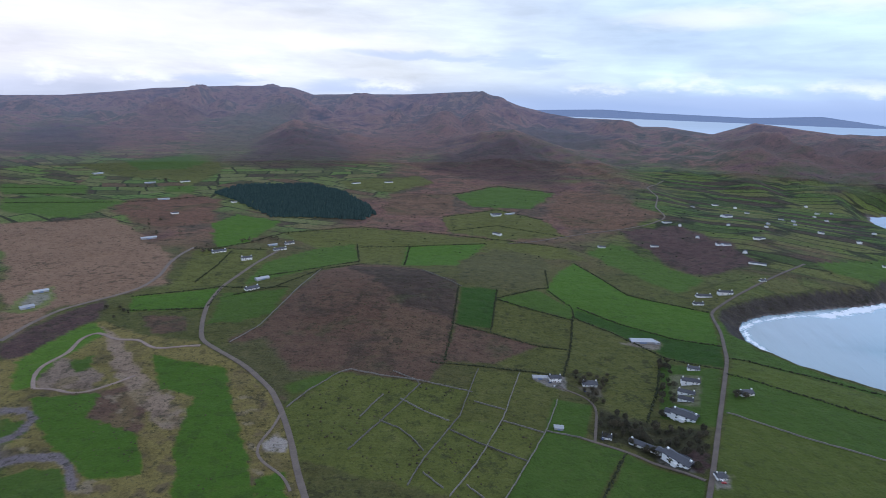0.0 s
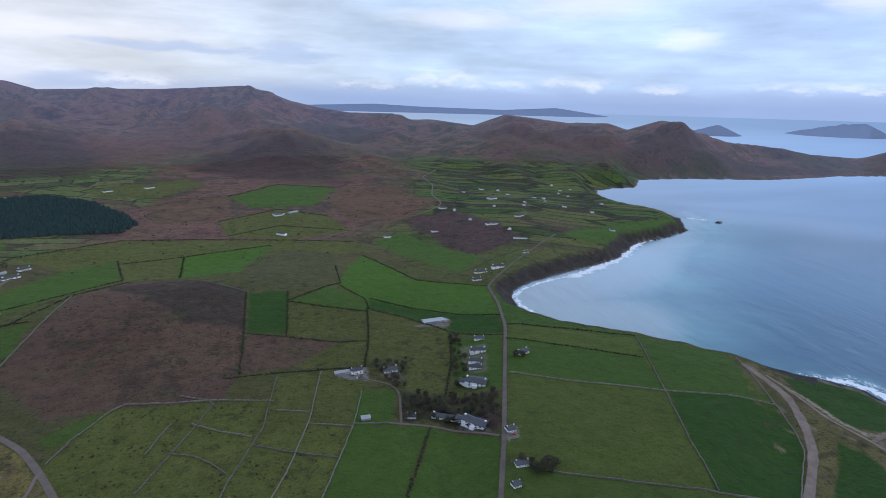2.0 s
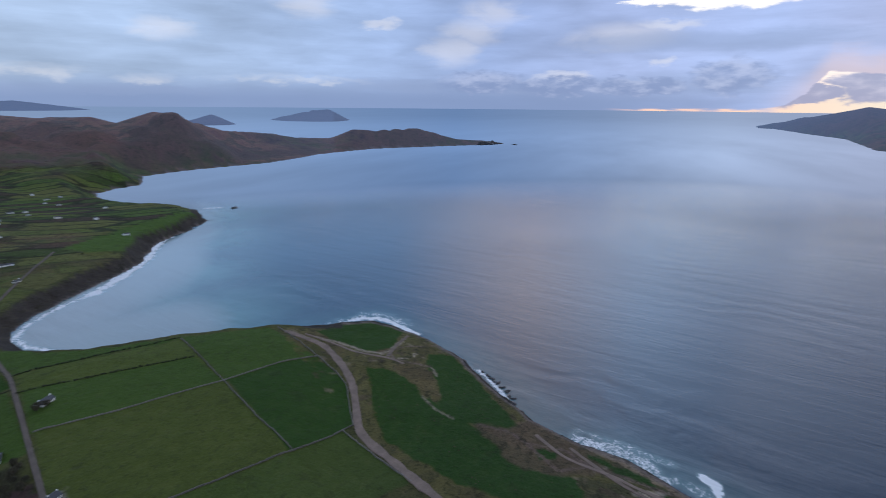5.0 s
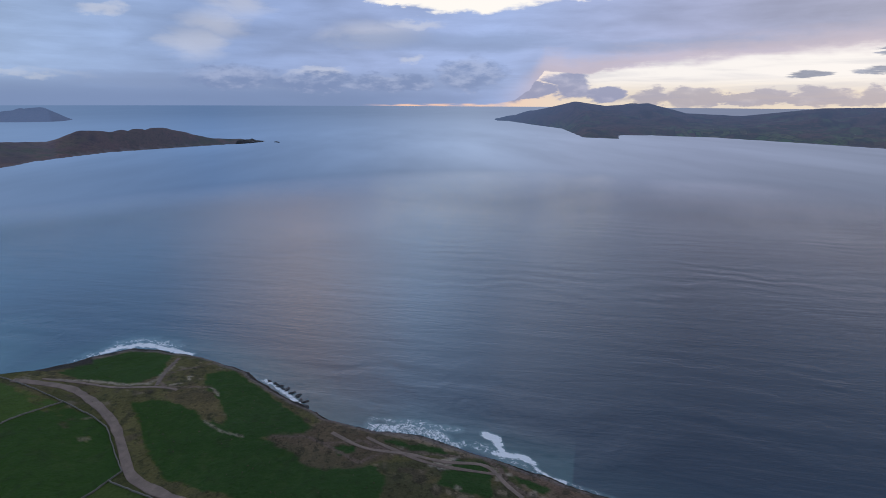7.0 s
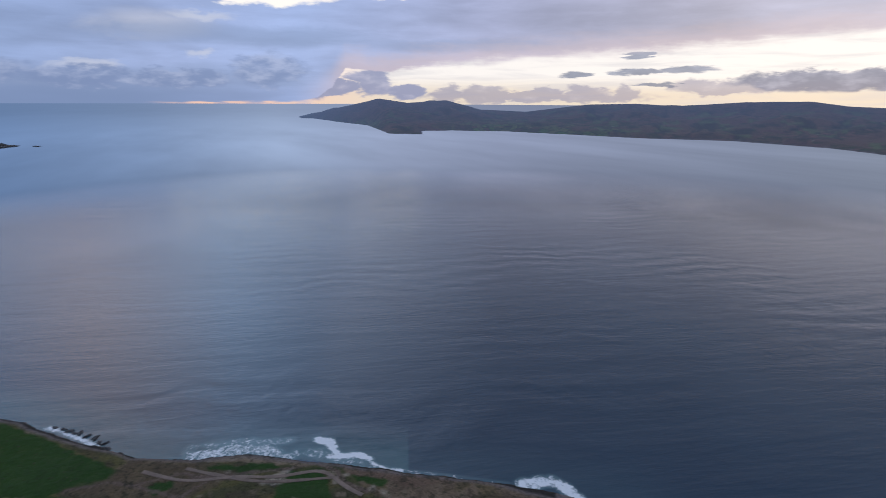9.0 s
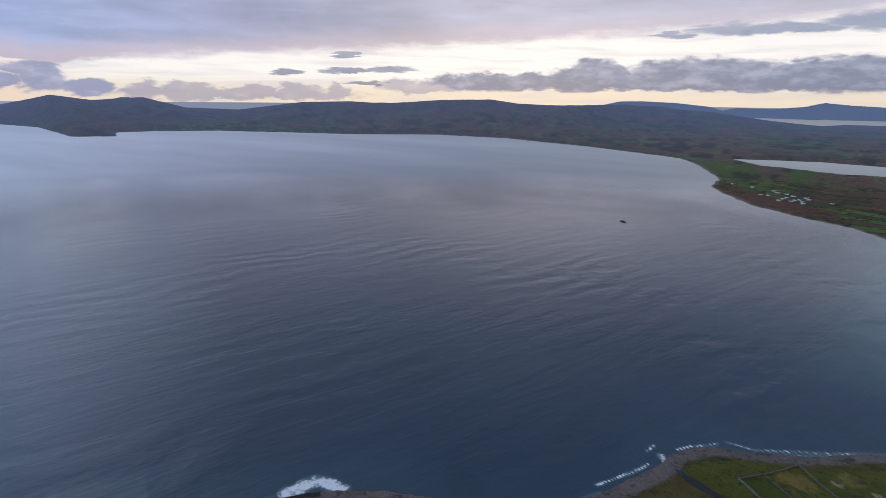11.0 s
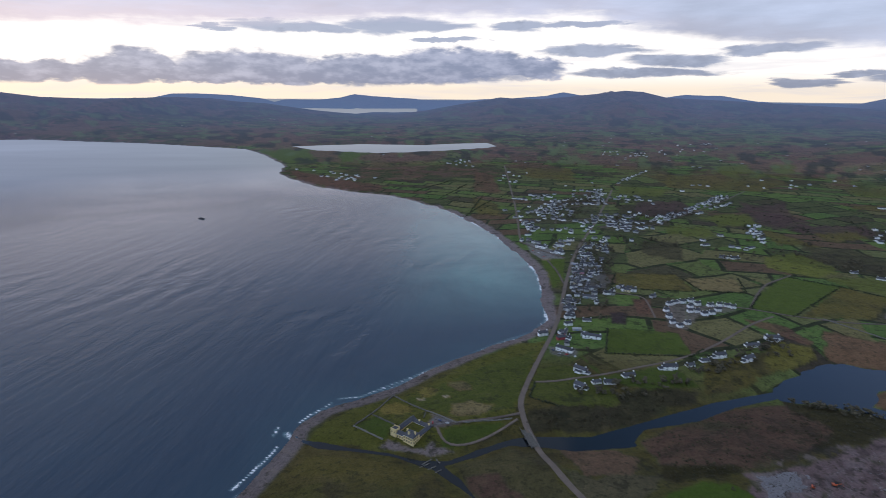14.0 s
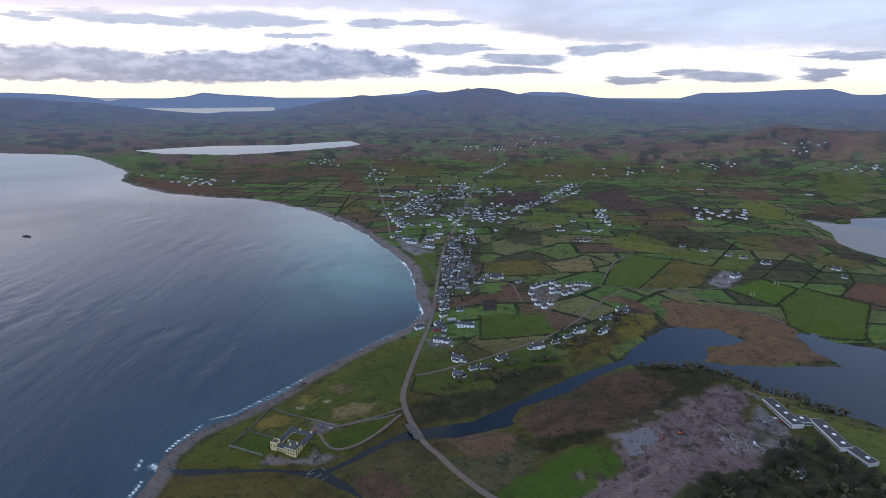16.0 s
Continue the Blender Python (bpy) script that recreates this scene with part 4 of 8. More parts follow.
paint([(-680, 868), (-655, 880), (-632, 830), (-650, 808)], (0.17, 0.16, 0.15), 0.8, ragged=6, soft=5)
paint([(-587, 687), (-579, 787), (-546, 862), (-514, 793), (-527, 710), (-528, 667), (-552, 640)], PLUM, ragged=6, soft=6)
paint([(-174, 491), (-164, 504), (-147, 498), (-146, 481), (-165, 477)], (0.24, 0.22, 0.20), ragged=2, soft=3)
paint([(97, -510), (84, -535), (55, -566), (-17, -593), (-96, -671), (-170, -720), (-214, -722), (-172, -621), (-140, -557), (-127, -534), (-84, -496), (-53, -479), (-30, -474), (17, -486)], (0.068, 0.092, 0.027), ragged=3, soft=3)
paint([(-4, -574), (-31, -597), (-108, -651), (-188, -692), (-159, -610), (-127, -543), (-61, -530)], (0.054, 0.086, 0.025), ragged=3, soft=3)
paint([(-53, -541), (-68, -555), (-89, -552), (-102, -542), (-85, -530), (-61, -530)], STRAW, ragged=2, soft=3)
paint([(-58, -607), (-76, -611), (-86, -590), (-72, -588)], STRAW, ragged=2, soft=3)
paint([(-21, -597), (-31, -606), (-44, -595), (-35, -579), (-26, -581)], (0.120, 0.130, 0.045), ragged=1, soft=3)
paint([(18, -564), (5, -574), (-9, -561), (-2, -543), (12, -547)], (0.120, 0.130, 0.045), ragged=1, soft=3)
paint([(-41, -491), (-46, -509), (-83, -518), (-115, -521), (-98, -505), (-65, -487), (-42, -481)], GREEN, ragged=1, soft=3)
paint([(51, -526), (29, -545), (7, -526), (16, -501)], GREEN, ragged=1, soft=3)
paint([(102, -461), (96, -480), (52, -477), (-8, -457), (-32, -440), (-52, -403), (106, -455)], OLIVE, ragged=3, soft=3)
paint([(-27, -520), (-37, -533), (-54, -524), (-59, -517), (-43, -511), (-35, -511)], ASPHALT, ragged=1, soft=3)
paint([(22, -491), (14, -502), (-10, -486), (-23, -483), (-33, -493), (-34, -485), (-53, -479), (-30, -473), (-9, -482)], (0.18, 0.15, 0.15), ragged=1, soft=3)
paint([(-50, -457), (-111, -480), (-134, -467), (-145, -419), (-158, -381), (-169, -355), (-66, -399)], ROUGH, ragged=5, soft=5)
paint([(-58, -442), (-88, -433), (-102, -403), (-90, -395), (-67, -408)], BROWN, ragged=6, soft=6)
paint([(-140, -540), (-181, -543), (-231, -543), (-306, -590), (-359, -565), (-342, -550), (-253, -512), (-192, -499), (-135, -509)], SCRUB, ragged=5, soft=5)
paint([(-176, -637), (-220, -636), (-255, -583), (-251, -540), (-181, -543), (-152, -567)], (0.055, 0.085, 0.026), ragged=3, soft=3)
paint([(-242, -677), (-256, -606), (-351, -628), (-366, -578), (-296, -571), (-251, -592)], GREEN, ragged=3, soft=3)
paint([(-249, -481), (-281, -494), (-381, -533), (-467, -533), (-532, -485), (-444, -455), (-343, -424), (-271, -416), (-252, -441)], BROWN, ragged=4, soft=4)
paint([(-450, -545), (-542, -513), (-548, -473), (-455, -449), (-409, -442), (-454, -476), (-437, -517)], (0.030, 0.034, 0.018), ragged=6, soft=6)
paint([(-255, -441), (-330, -425), (-295, -409), (-251, -414), (-245, -427)], (0.030, 0.034, 0.018), ragged=5, soft=5)
paint([(-162, -477), (-214, -470), (-237, -447), (-211, -422), (-170, -425)], (0.130, 0.085, 0.055), ragged=3, soft=3)
paint([(-146, -449), (-169, -423), (-213, -420), (-245, -427), (-213, -385), (-167, -374), (-158, -393)], (0.090, 0.080, 0.045), ragged=5, soft=5)
paint([(-217, -387), (-265, -407), (-297, -406), (-315, -380), (-288, -360), (-228, -336), (-164, -357), (-185, -380)], BRIGHT, ragged=4, soft=4)
paint([(-320, -416), (-407, -430), (-514, -459), (-545, -445), (-478, -395), (-478, -343), (-436, -318), (-395, -332), (-292, -315), (-219, -339), (-306, -364)], MUD, ragged=5, soft=5)
paint([(-327, -415), (-377, -412), (-361, -384), (-316, -377)], (0.17, 0.15, 0.15), ragged=6, soft=6)
paint([(-431, -394), (-452, -366), (-459, -339), (-440, -334), (-417, -353)], (0.17, 0.135, 0.13), ragged=4, soft=4)
paint([(-516, -411), (-509, -363), (-481, -342), (-444, -352), (-463, -378)], ASPHALT, ragged=2, soft=3)
paint([(-530, -457), (-544, -429), (-572, -361), (-601, -311), (-528, -265), (-530, -306), (-546, -367), (-525, -412)], (0.090, 0.120, 0.035), ragged=3, soft=3)
paint([(-492, -348), (-514, -340), (-518, -320), (-490, -316)], GREEN, ragged=3, soft=3)
paint([(-448, -343), (-503, -344), (-520, -310), (-505, -289), (-528, -265), (-484, -236), (-297, -299), (-358, -334), (-422, -325)], SCRUB, ragged=6, soft=6)
paint([(-636, -718), (-715, -650), (-757, -591), (-751, -555), (-710, -471), (-598, -494), (-553, -526), (-579, -553), (-660, -562), (-633, -610), (-581, -637)], (0.120, 0.074, 0.044), ragged=5, soft=5)
paint([(-779, -721), (-883, -743), (-899, -678), (-791, -630)], BRIGHT, ragged=1, soft=3)
paint([(-644, -876), (-748, -963), (-813, -897), (-632, -772), (-584, -810)], GREEN, ragged=1, soft=3)
paint([(-813, -897), (-856, -834), (-750, -750), (-641, -769)], OLIVE, ragged=1, soft=3)
paint([(-803, -631), (-912, -679), (-943, -582), (-816, -500), (-786, -520), (-754, -572)], GREEN, ragged=1, soft=3)
paint([(-1029, -670), (-1100, -631), (-984, -556), (-937, -626)], RUST, ragged=1, soft=3)
paint([(-769, -757), (-860, -809), (-867, -763), (-777, -722)], ASPHALT, ragged=1, soft=3)
paint([(-545, -970), (-644, -955), (-618, -884), (-547, -904)], STRAW, ragged=2, soft=3)
paint([(-429, -1009), (-543, -991), (-536, -896), (-398, -923)], OLIVE, ragged=2, soft=3)
paint([(-315, -749), (-413, -727), (-397, -653), (-281, -667)], GREEN, ragged=2, soft=3)
paint([(-398, -632), (-513, -657), (-491, -613), (-414, -570), (-368, -566)], OLIVE, ragged=3, soft=3)
paint([(-540, -696), (-580, -663), (-569, -642), (-500, -613), (-482, -628)], (0.085, 0.100, 0.035), ragged=3, soft=3)
paint([(-311, -1133), (-364, -1124), (-301, -939), (-284, -948)], GREEN, ragged=1, soft=3)
paint([(-405, -871), (-434, -862), (-405, -794), (-384, -801)], RUST, ragged=1, soft=3)
paint([(-343, -811), (-368, -807), (-349, -760), (-328, -769)], (0.040, 0.030, 0.030), ragged=1, soft=3)
paint([(867, -3541), (624, -3608), (92, -3155), (61, -2868), (333, -2816), (558, -2894)], GREEN, ragged=3, soft=3)
paint([(503, -2646), (262, -2321), (34, -2115), (72, -2032), (243, -2114), (395, -2289)], RUST, ragged=8, soft=8)
paint([(-680, -1637), (-932, -1684), (-789, -1455), (-630, -1472)], SCRUB, ragged=8, soft=8)
paint([(-882, -1122), (-999, -1001), (-932, -946), (-846, -1052)], SCRUB, ragged=8, soft=8)
paint([(-1199, -1351), (-1345, -1215), (-1230, -1105), (-1131, -1204)], SCRUB, ragged=8, soft=8)
paint([(-1706, -2778), (-2517, -2851), (-3000, -2482), (-3325, -2167), (-2670, -1714), (-2474, -2188), (-1862, -2292)], (0.150, 0.090, 0.058), 0.7, ragged=60, soft=60)
paint([(-1407, -1324), (-1546, -1347), (-1445, -1149), (-1366, -1092), (-1301, -1132), (-1387, -1262)], (0.085, 0.120, 0.034), 0.85, ragged=8, soft=8)
paint([(-818, -1103), (-879, -1109), (-890, -1001), (-806, -946), (-756, -996)], (0.062, 0.095, 0.028), 0.85, ragged=5, soft=5)
paint([(-819, -952), (-916, -942), (-924, -893), (-847, -858), (-816, -931)], (0.062, 0.095, 0.028), 0.85, ragged=5, soft=5)
paint([(-857, -854), (-996, -889), (-958, -817), (-894, -791), (-835, -823)], (0.062, 0.095, 0.028), 0.85, ragged=5, soft=5)
paint([(-1084, -997), (-1191, -974), (-1151, -860), (-1089, -857), (-1014, -906)], OLIVE, 0.85, ragged=6, soft=6)
paint([(-938, -1165), (-1029, -1135), (-1043, -999), (-948, -968), (-903, -1087)], SCRUB, 0.85, ragged=6, soft=6)
paint([(-1055, -1368), (-1258, -1351), (-1191, -1243), (-1073, -1242), (-1013, -1299)], PLUM, 0.85, ragged=7, soft=7)
paint([(-1047, -1269), (-1179, -1286), (-1147, -1216), (-1026, -1185)], OLIVE, 0.85, ragged=6, soft=6)
paint([(-1145, -949), (-1235, -907), (-1160, -834), (-1081, -817), (-1085, -882)], BROWN, 0.85, ragged=6, soft=6)
paint([(-1636, -1271), (-1716, -1151), (-1571, -1068), (-1518, -1129)], BROWN, 0.85, ragged=8, soft=8)
paint([(-2254, -1713), (-2321, -1550), (-2036, -1331), (-1721, -1234), (-1906, -1437)], (0.062, 0.095, 0.028), 0.85, ragged=11, soft=11)
paint([(-2583, -2410), (-2652, -2224), (-2497, -2104), (-2422, -2238)], (0.062, 0.095, 0.028), 0.85, ragged=14, soft=14)
paint([(-2109, -2191), (-2356, -1995), (-1944, -1710), (-1804, -1772)], PLUM, 0.85, ragged=12, soft=12)
paint([(-1564, -1504), (-1699, -1486), (-1596, -1307), (-1475, -1345)], RUST, 0.85, ragged=9, soft=9)
paint([(-2166, -3095), (-2757, -2959), (-2561, -2548), (-2199, -2604), (-1964, -2719)], RUST, 0.85, ragged=16, soft=16)
paint([(-1858, -2402), (-1956, -2395), (-1802, -2181), (-1730, -2212)], RUST, 0.85, ragged=12, soft=12)
paint([(-1877, -2622), (-2008, -2626), (-1664, -2187), (-1519, -2223)], (0.062, 0.095, 0.028), 0.85, ragged=13, soft=13)
paint([(-2275, -2513), (-2452, -2475), (-2289, -2267), (-2145, -2325)], OLIVE, 0.85, ragged=13, soft=13)
paint([(-1725, -1976), (-1861, -2009), (-1781, -1778), (-1618, -1710), (-1584, -1794)], (0.062, 0.095, 0.028), 0.85, ragged=10, soft=10)
paint([(-1056, -1614), (-1252, -1666), (-1099, -1400), (-981, -1308), (-965, -1440)], PLUM, 0.85, ragged=8, soft=8)
paint([(-909, -1495), (-1036, -1517), (-973, -1393), (-838, -1344)], (0.062, 0.095, 0.028), 0.85, ragged=7, soft=7)
paint([(-1137, -842), (-1180, -741), (-1101, -719), (-1072, -778)], OLIVE, 0.85, ragged=5, soft=5)
paint([(-1542, -2563), (-1768, -2648), (-1583, -2318), (-1366, -2266)], (0.062, 0.095, 0.028), 0.85, ragged=12, soft=12)
paint([(-1366, -2266), (-1571, -2165), (-1511, -2040), (-1304, -2114)], BROWN, 0.85, ragged=10, soft=10)
paint([(-1452, -1596), (-1573, -1618), (-1450, -1513), (-1381, -1570)], OLIVE, 0.85, ragged=9, soft=9)
paint([(-2941, -2738), (-3289, -2550), (-3046, -2174), (-2736, -2263), (-2691, -2516)], BROWN, 0.85, ragged=16, soft=16)
paint([(-1129, -1725), (-1130, -1385), (-1012, -1248), (-1007, -1469)], PLUM, 0.85, ragged=8, soft=8)
paint([(-835, -1459), (-990, -1526), (-980, -1382), (-882, -1340)], (0.062, 0.095, 0.028), 0.85, ragged=7, soft=7)
paint([(-941, -1326), (-966, -1263), (-976, -1155), (-887, -1181)], OLIVE, 0.85, ragged=6, soft=6)
paint([(-798, -1092), (-851, -1019), (-877, -972), (-808, -946), (-751, -1014)], (0.085, 0.120, 0.034), 0.85, ragged=5, soft=5)
paint([(-544, -772), (-589, -742), (-594, -678), (-575, -671), (-542, -751)], RUST, 0.85, ragged=3, soft=3)
paint([(-1082, -2306), (-1486, -2287), (-1569, -2063), (-1304, -1875), (-1031, -1975)], OLIVE, 0.85, ragged=10, soft=10)
paint([(-627, -3140), (-899, -2943), (-817, -2780), (-582, -2843)], BROWN, 0.85, ragged=12, soft=12)
paint([(-1864, -2413), (-1924, -2306), (-1805, -2180), (-1729, -2212)], RUST, 0.85, ragged=12, soft=12)
paint([(-732, -1341), (-807, -1341), (-778, -1246), (-694, -1253)], (0.062, 0.095, 0.028), 0.85, ragged=6, soft=6)
paint([(-766, -1695), (-930, -1711), (-857, -1499), (-707, -1437), (-696, -1538)], PLUM, 0.85, ragged=7, soft=7)
paint([(-692, -1351), (-758, -1372), (-694, -1269), (-665, -1279)], (0.062, 0.095, 0.028), 0.85, ragged=6, soft=6)
paint([(-256, -1860), (-319, -1721), (-301, -1540), (-233, -1588)], OLIVE, 0.85, ragged=7, soft=7)
paint([(-346, -2468), (-416, -2351), (-371, -1935), (-282, -1969)], RUST, 0.85, ragged=9, soft=9)
paint([(-600, -2588), (-811, -2515), (-720, -2154), (-538, -2272)], OLIVE, 0.85, ragged=10, soft=10)
paint([(-851, -2028), (-1003, -1945), (-897, -1783), (-772, -1867)], (0.062, 0.095, 0.028), 0.85, ragged=8, soft=8)
paint([(-570, -1220), (-667, -1217), (-607, -1076), (-541, -1123)], SCRUB, 0.85, ragged=5, soft=5)
paint([(-999, 2511), (-1133, 3389), (-956, 3640), (-675, 3686), (-450, 3384), (-403, 2814), (-561, 2497), (-771, 2435)], (0.054, 0.033, 0.034), 0.75, ragged=90, soft=170)
paint([(-124, 2985), (231, 3393), (426, 3328), (586, 3079), (600, 2558), (483, 2126), (279, 2251), (50, 2457)], (0.050, 0.031, 0.033), 0.75, ragged=90, soft=170)
paint([(-1322, 2895), (-1621, 4246), (-1444, 4802), (-1143, 4540), (-1108, 3532), (-991, 2559)], (0.085, 0.072, 0.042), 0.75, ragged=90, soft=180)
paint([(-625, 3409), (-357, 4305), (161, 4409), (316, 4081), (-40, 3450), (-361, 2717)], (0.125, 0.066, 0.048), 0.75, ragged=80, soft=160)
paint([(-2214, 3494), (-2115, 4151), (-1816, 4213), (-1639, 3529), (-1672, 3001)], (0.115, 0.062, 0.050), 0.75, ragged=90, soft=180)
paint([(-2538, 3233), (-2503, 3672), (-2043, 3377), (-1686, 2636), (-2055, 2598)], (0.060, 0.040, 0.040), 0.75, ragged=90, soft=180)
paint([(507, 4341), (957, 4399), (1158, 3870), (965, 3429), (563, 3335)], (0.055, 0.048, 0.040), 0.75, ragged=70, soft=140)
paint([(1656, 3398), (1821, 3102), (2135, 2953), (2322, 2763), (2119, 2340), (1717, 2502), (1435, 2725)], (0.110, 0.060, 0.046), 0.75, ragged=50, soft=100)
paint([(2373, 2679), (2509, 2568), (2775, 2608), (2874, 2521), (2286, 2273), (2035, 2321)], (0.075, 0.048, 0.042), 0.75, ragged=50, soft=100)
paint([(2804, 2469), (3150, 2403), (3551, 2192), (3451, 2128), (2831, 2155), (2437, 2278)], (0.060, 0.042, 0.038), 0.75, ragged=40, soft=80)
paint([(3647, 2204), (3955, 2050), (6653, 2663), (4587, 1561), (4341, 1681), (3730, 2062)], (0.095, 0.055, 0.045), 0.75, ragged=40, soft=80)
paint([(122, 642), (148, 651), (170, 653), (165, 616), (142, 624)], (0.19, 0.18, 0.185), 0.8, ragged=2, soft=3)
paint([(314, 667), (347, 652), (309, 572), (284, 591)], (0.13, 0.13, 0.12), 0.8, ragged=2, soft=3)
paint([(279, 763), (340, 783), (341, 761), (321, 742)], (0.20, 0.17, 0.15), 0.8, ragged=2, soft=3)
paint([(180, 627), (213, 638), (206, 604), (187, 604)], (0.10, 0.09, 0.075), 0.8, ragged=2, soft=3)
paint([(225, 476), (238, 493), (257, 470), (248, 450)], (0.13, 0.125, 0.12), 0.8, ragged=2, soft=3)
paint([(263, 442), (279, 440), (268, 423), (253, 420)], (0.18, 0.17, 0.175), 0.8, ragged=2, soft=3)
paint([(-309, -1282), (-347, -1214), (-361, -1126), (-314, -1122), (-299, -1186)], (0.17, 0.165, 0.17), 0.8, ragged=2, soft=3)
paint([(-447, -841), (-565, -823), (-550, -800), (-476, -782), (-433, -734), (-408, -746)], (0.12, 0.12, 0.115), 0.8, ragged=2, soft=3)
paint([(-381, -1068), (-422, -1074), (-400, -960), (-366, -900), (-329, -922)], (0.15, 0.14, 0.145), 0.8, ragged=2, soft=3)
paint([(-212, -703), (-247, -691), (-241, -662), (-207, -672)], (0.14, 0.135, 0.135), 0.8, ragged=2, soft=3)
paint([(-35, -541), (-60, -524), (-64, -516), (-35, -511)], (0.15, 0.145, 0.15), 0.8, ragged=2, soft=3)
# gardens and yards of the village
for plot in ([(-519, -1773), (-747, -1909), (-530, -1403), (-427, -1406)], [(-587, -1488), (-690, -1395), (-604, -1277), (-514, -1343)],
             [(-441, -1294), (-489, -1171), (-352, -843), (-262, -852)], [(-414, -1702), (-546, -1761), (-406, -1337), (-339, -1371)]):
    paint(plot, (0.052, 0.052, 0.040), 0.55, ragged=14, soft=16)
# worked earth
cleared = inside(X, Y, [(-317, -415), (-413, -449), (-531, -453), (-541, -430), (-497, -392), (-499, -345), (-459, -327), (-413, -352), (-294, -346), (-228, -377), (-317, -372)]) * (D < 900)
paint_where(cleared * ease(grain(X / 16, Y / 16, 71, 4), 0.05, 0.30) * 0.65, (0.185, 0.145, 0.148))
paint_where(cleared * ease(grain(X / 12, Y / 12, 73, 4), 0.15, 0.35) * 0.7, (0.058, 0.044, 0.044))
paint_where(cleared * ease(grain(X / 20, Y / 20, 79, 3), 0.34, 0.46) * 0.6, (0.060, 0.066, 0.030))
def trail(line, width, colour, strength):
    near = (np.abs(X - line[0][0]) < 260) & (np.abs(Y - line[0][1]) < 260)
    w = np.zeros(len(X))
    w[near] = ease(away(X[near], Y[near], line) + grain(X[near] / 5, Y[near] / 5, 61, 2) * width * 0.4, width * 0.8, width * 0.3) * strength
    paint_where(w, colour)


trail([(-250, -318), (-300, -345), (-340, -352), (-372, -372)], 4.0, (0.20, 0.155, 0.145), 0.8)
trail([(-228, -336), (-282, -356), (-316, -361), (-353, -366), (-376, -377), (-391, -402), (-427, -418), (-470, -432), (-500, -438)], 3.2, (0.165, 0.135, 0.135), 0.7)
trail([(-391, -402), (-420, -398), (-450, -400), (-480, -420)], 2.2, (0.070, 0.052, 0.052), 0.7)
trail([(-444, -395), (-443, -373), (-455, -353), (-480, -336)], 3.0, (0.22, 0.20, 0.195), 0.7)
trail([(-330, -366), (-350, -395), (-385, -410)], 2.0, (0.070, 0.052, 0.052), 0.6)
# tussocks, bare sand and rough on the links
for plot, seed in (([(-450, 660), (-240, 640), (-170, 540), (-115, 370), (-450, 370)], 5), ([(770, 420), (780, 340), (600, 90), (540, -40), (330, -300), (300, -220), (420, 0), (520, 330), (640, 480)], 8)):
    there = inside(X, Y, plot) * (D < 1000)
    lumps = grain(X / 26, Y / 26, seed, 4)
    paint_where(there * ease(lumps, 0.12, 0.30) * 0.55, (0.125, 0.100, 0.045))
    paint_where(there * ease(grain(X / 15, Y / 15, seed + 3, 3), 0.30, 0.45) * 0.6, (0.080, 0.060, 0.044))
    paint_where(there * ease(grain(X / 18, Y / 18, seed + 9, 3), 0.42, 0.52) * 0.6, (0.20, 0.165, 0.12))
paint([(682, 441), (731, 427), (758, 381), (734, 319), (664, 305), (637, 326), (658, 395)], DARK, ragged=3, soft=3)
paint([(665, 251), (677, 220), (629, 174), (560, 121), (528, 93), (509, 107), (508, 162), (530, 186), (580, 204), (613, 234)], DARK, ragged=3, soft=3)
paint([(592, 309), (593, 252), (561, 217), (525, 183), (499, 116), (457, 25), (434, 14), (401, 23), (413, 128), (455, 218), (511, 261)], DARK, ragged=3, soft=3)
paint([(508, 24), (494, -20), (474, -47), (478, -8)], DARK, ragged=3, soft=3)
paint([(459, -26), (470, -46), (476, -58), (460, -51), (452, -36)], (0.34, 0.31, 0.28), ragged=2, soft=3)
paint([(514, 22), (486, -43), (477, -31), (498, 18)], DARK, ragged=4, soft=4)
paint([(471, -46), (464, -82), (406, -84), (427, -30)], DARK, ragged=4, soft=4)
paint([(444, -104), (424, -137), (412, -127), (428, -105)], DARK, ragged=4, soft=4)
paint([(463, -27), (469, -40), (474, -57), (458, -44)], (0.30, 0.27, 0.24), ragged=2, soft=3)
paint([(-532, 642), (-526, 745), (-507, 767), (-471, 733), (-485, 646), (-470, 576), (-489, 575)], (0.060, 0.120, 0.024), ragged=3, soft=3)
paint([(-379, 677), (-324, 657), (-268, 646), (-226, 554), (-184, 476), (-148, 400), (-220, 398), (-261, 491), (-278, 576), (-322, 587)], BRIGHT, ragged=3, soft=3)
paint([(-457, 558), (-385, 576), (-372, 524), (-306, 502), (-267, 440), (-309, 430), (-372, 471), (-423, 520)], BRIGHT, ragged=3, soft=3)
paint([(-471, 647), (-449, 665), (-433, 637), (-445, 619)], GREEN, ragged=3, soft=3)
paint([(-166, 440), (-138, 449), (-123, 401), (-151, 400)], BRIGHT, ragged=3, soft=3)
paint([(-390, 437), (-343, 443), (-324, 420), (-309, 393), (-378, 389), (-413, 433)], GREEN, ragged=3, soft=3)
paint([(-485, 523), (-432, 515), (-416, 497), (-421, 469), (-439, 465)], GREEN, ragged=3, soft=3)
paint(CREEK, (0.13, 0.112, 0.118), ragged=1.5, soft=2.5)
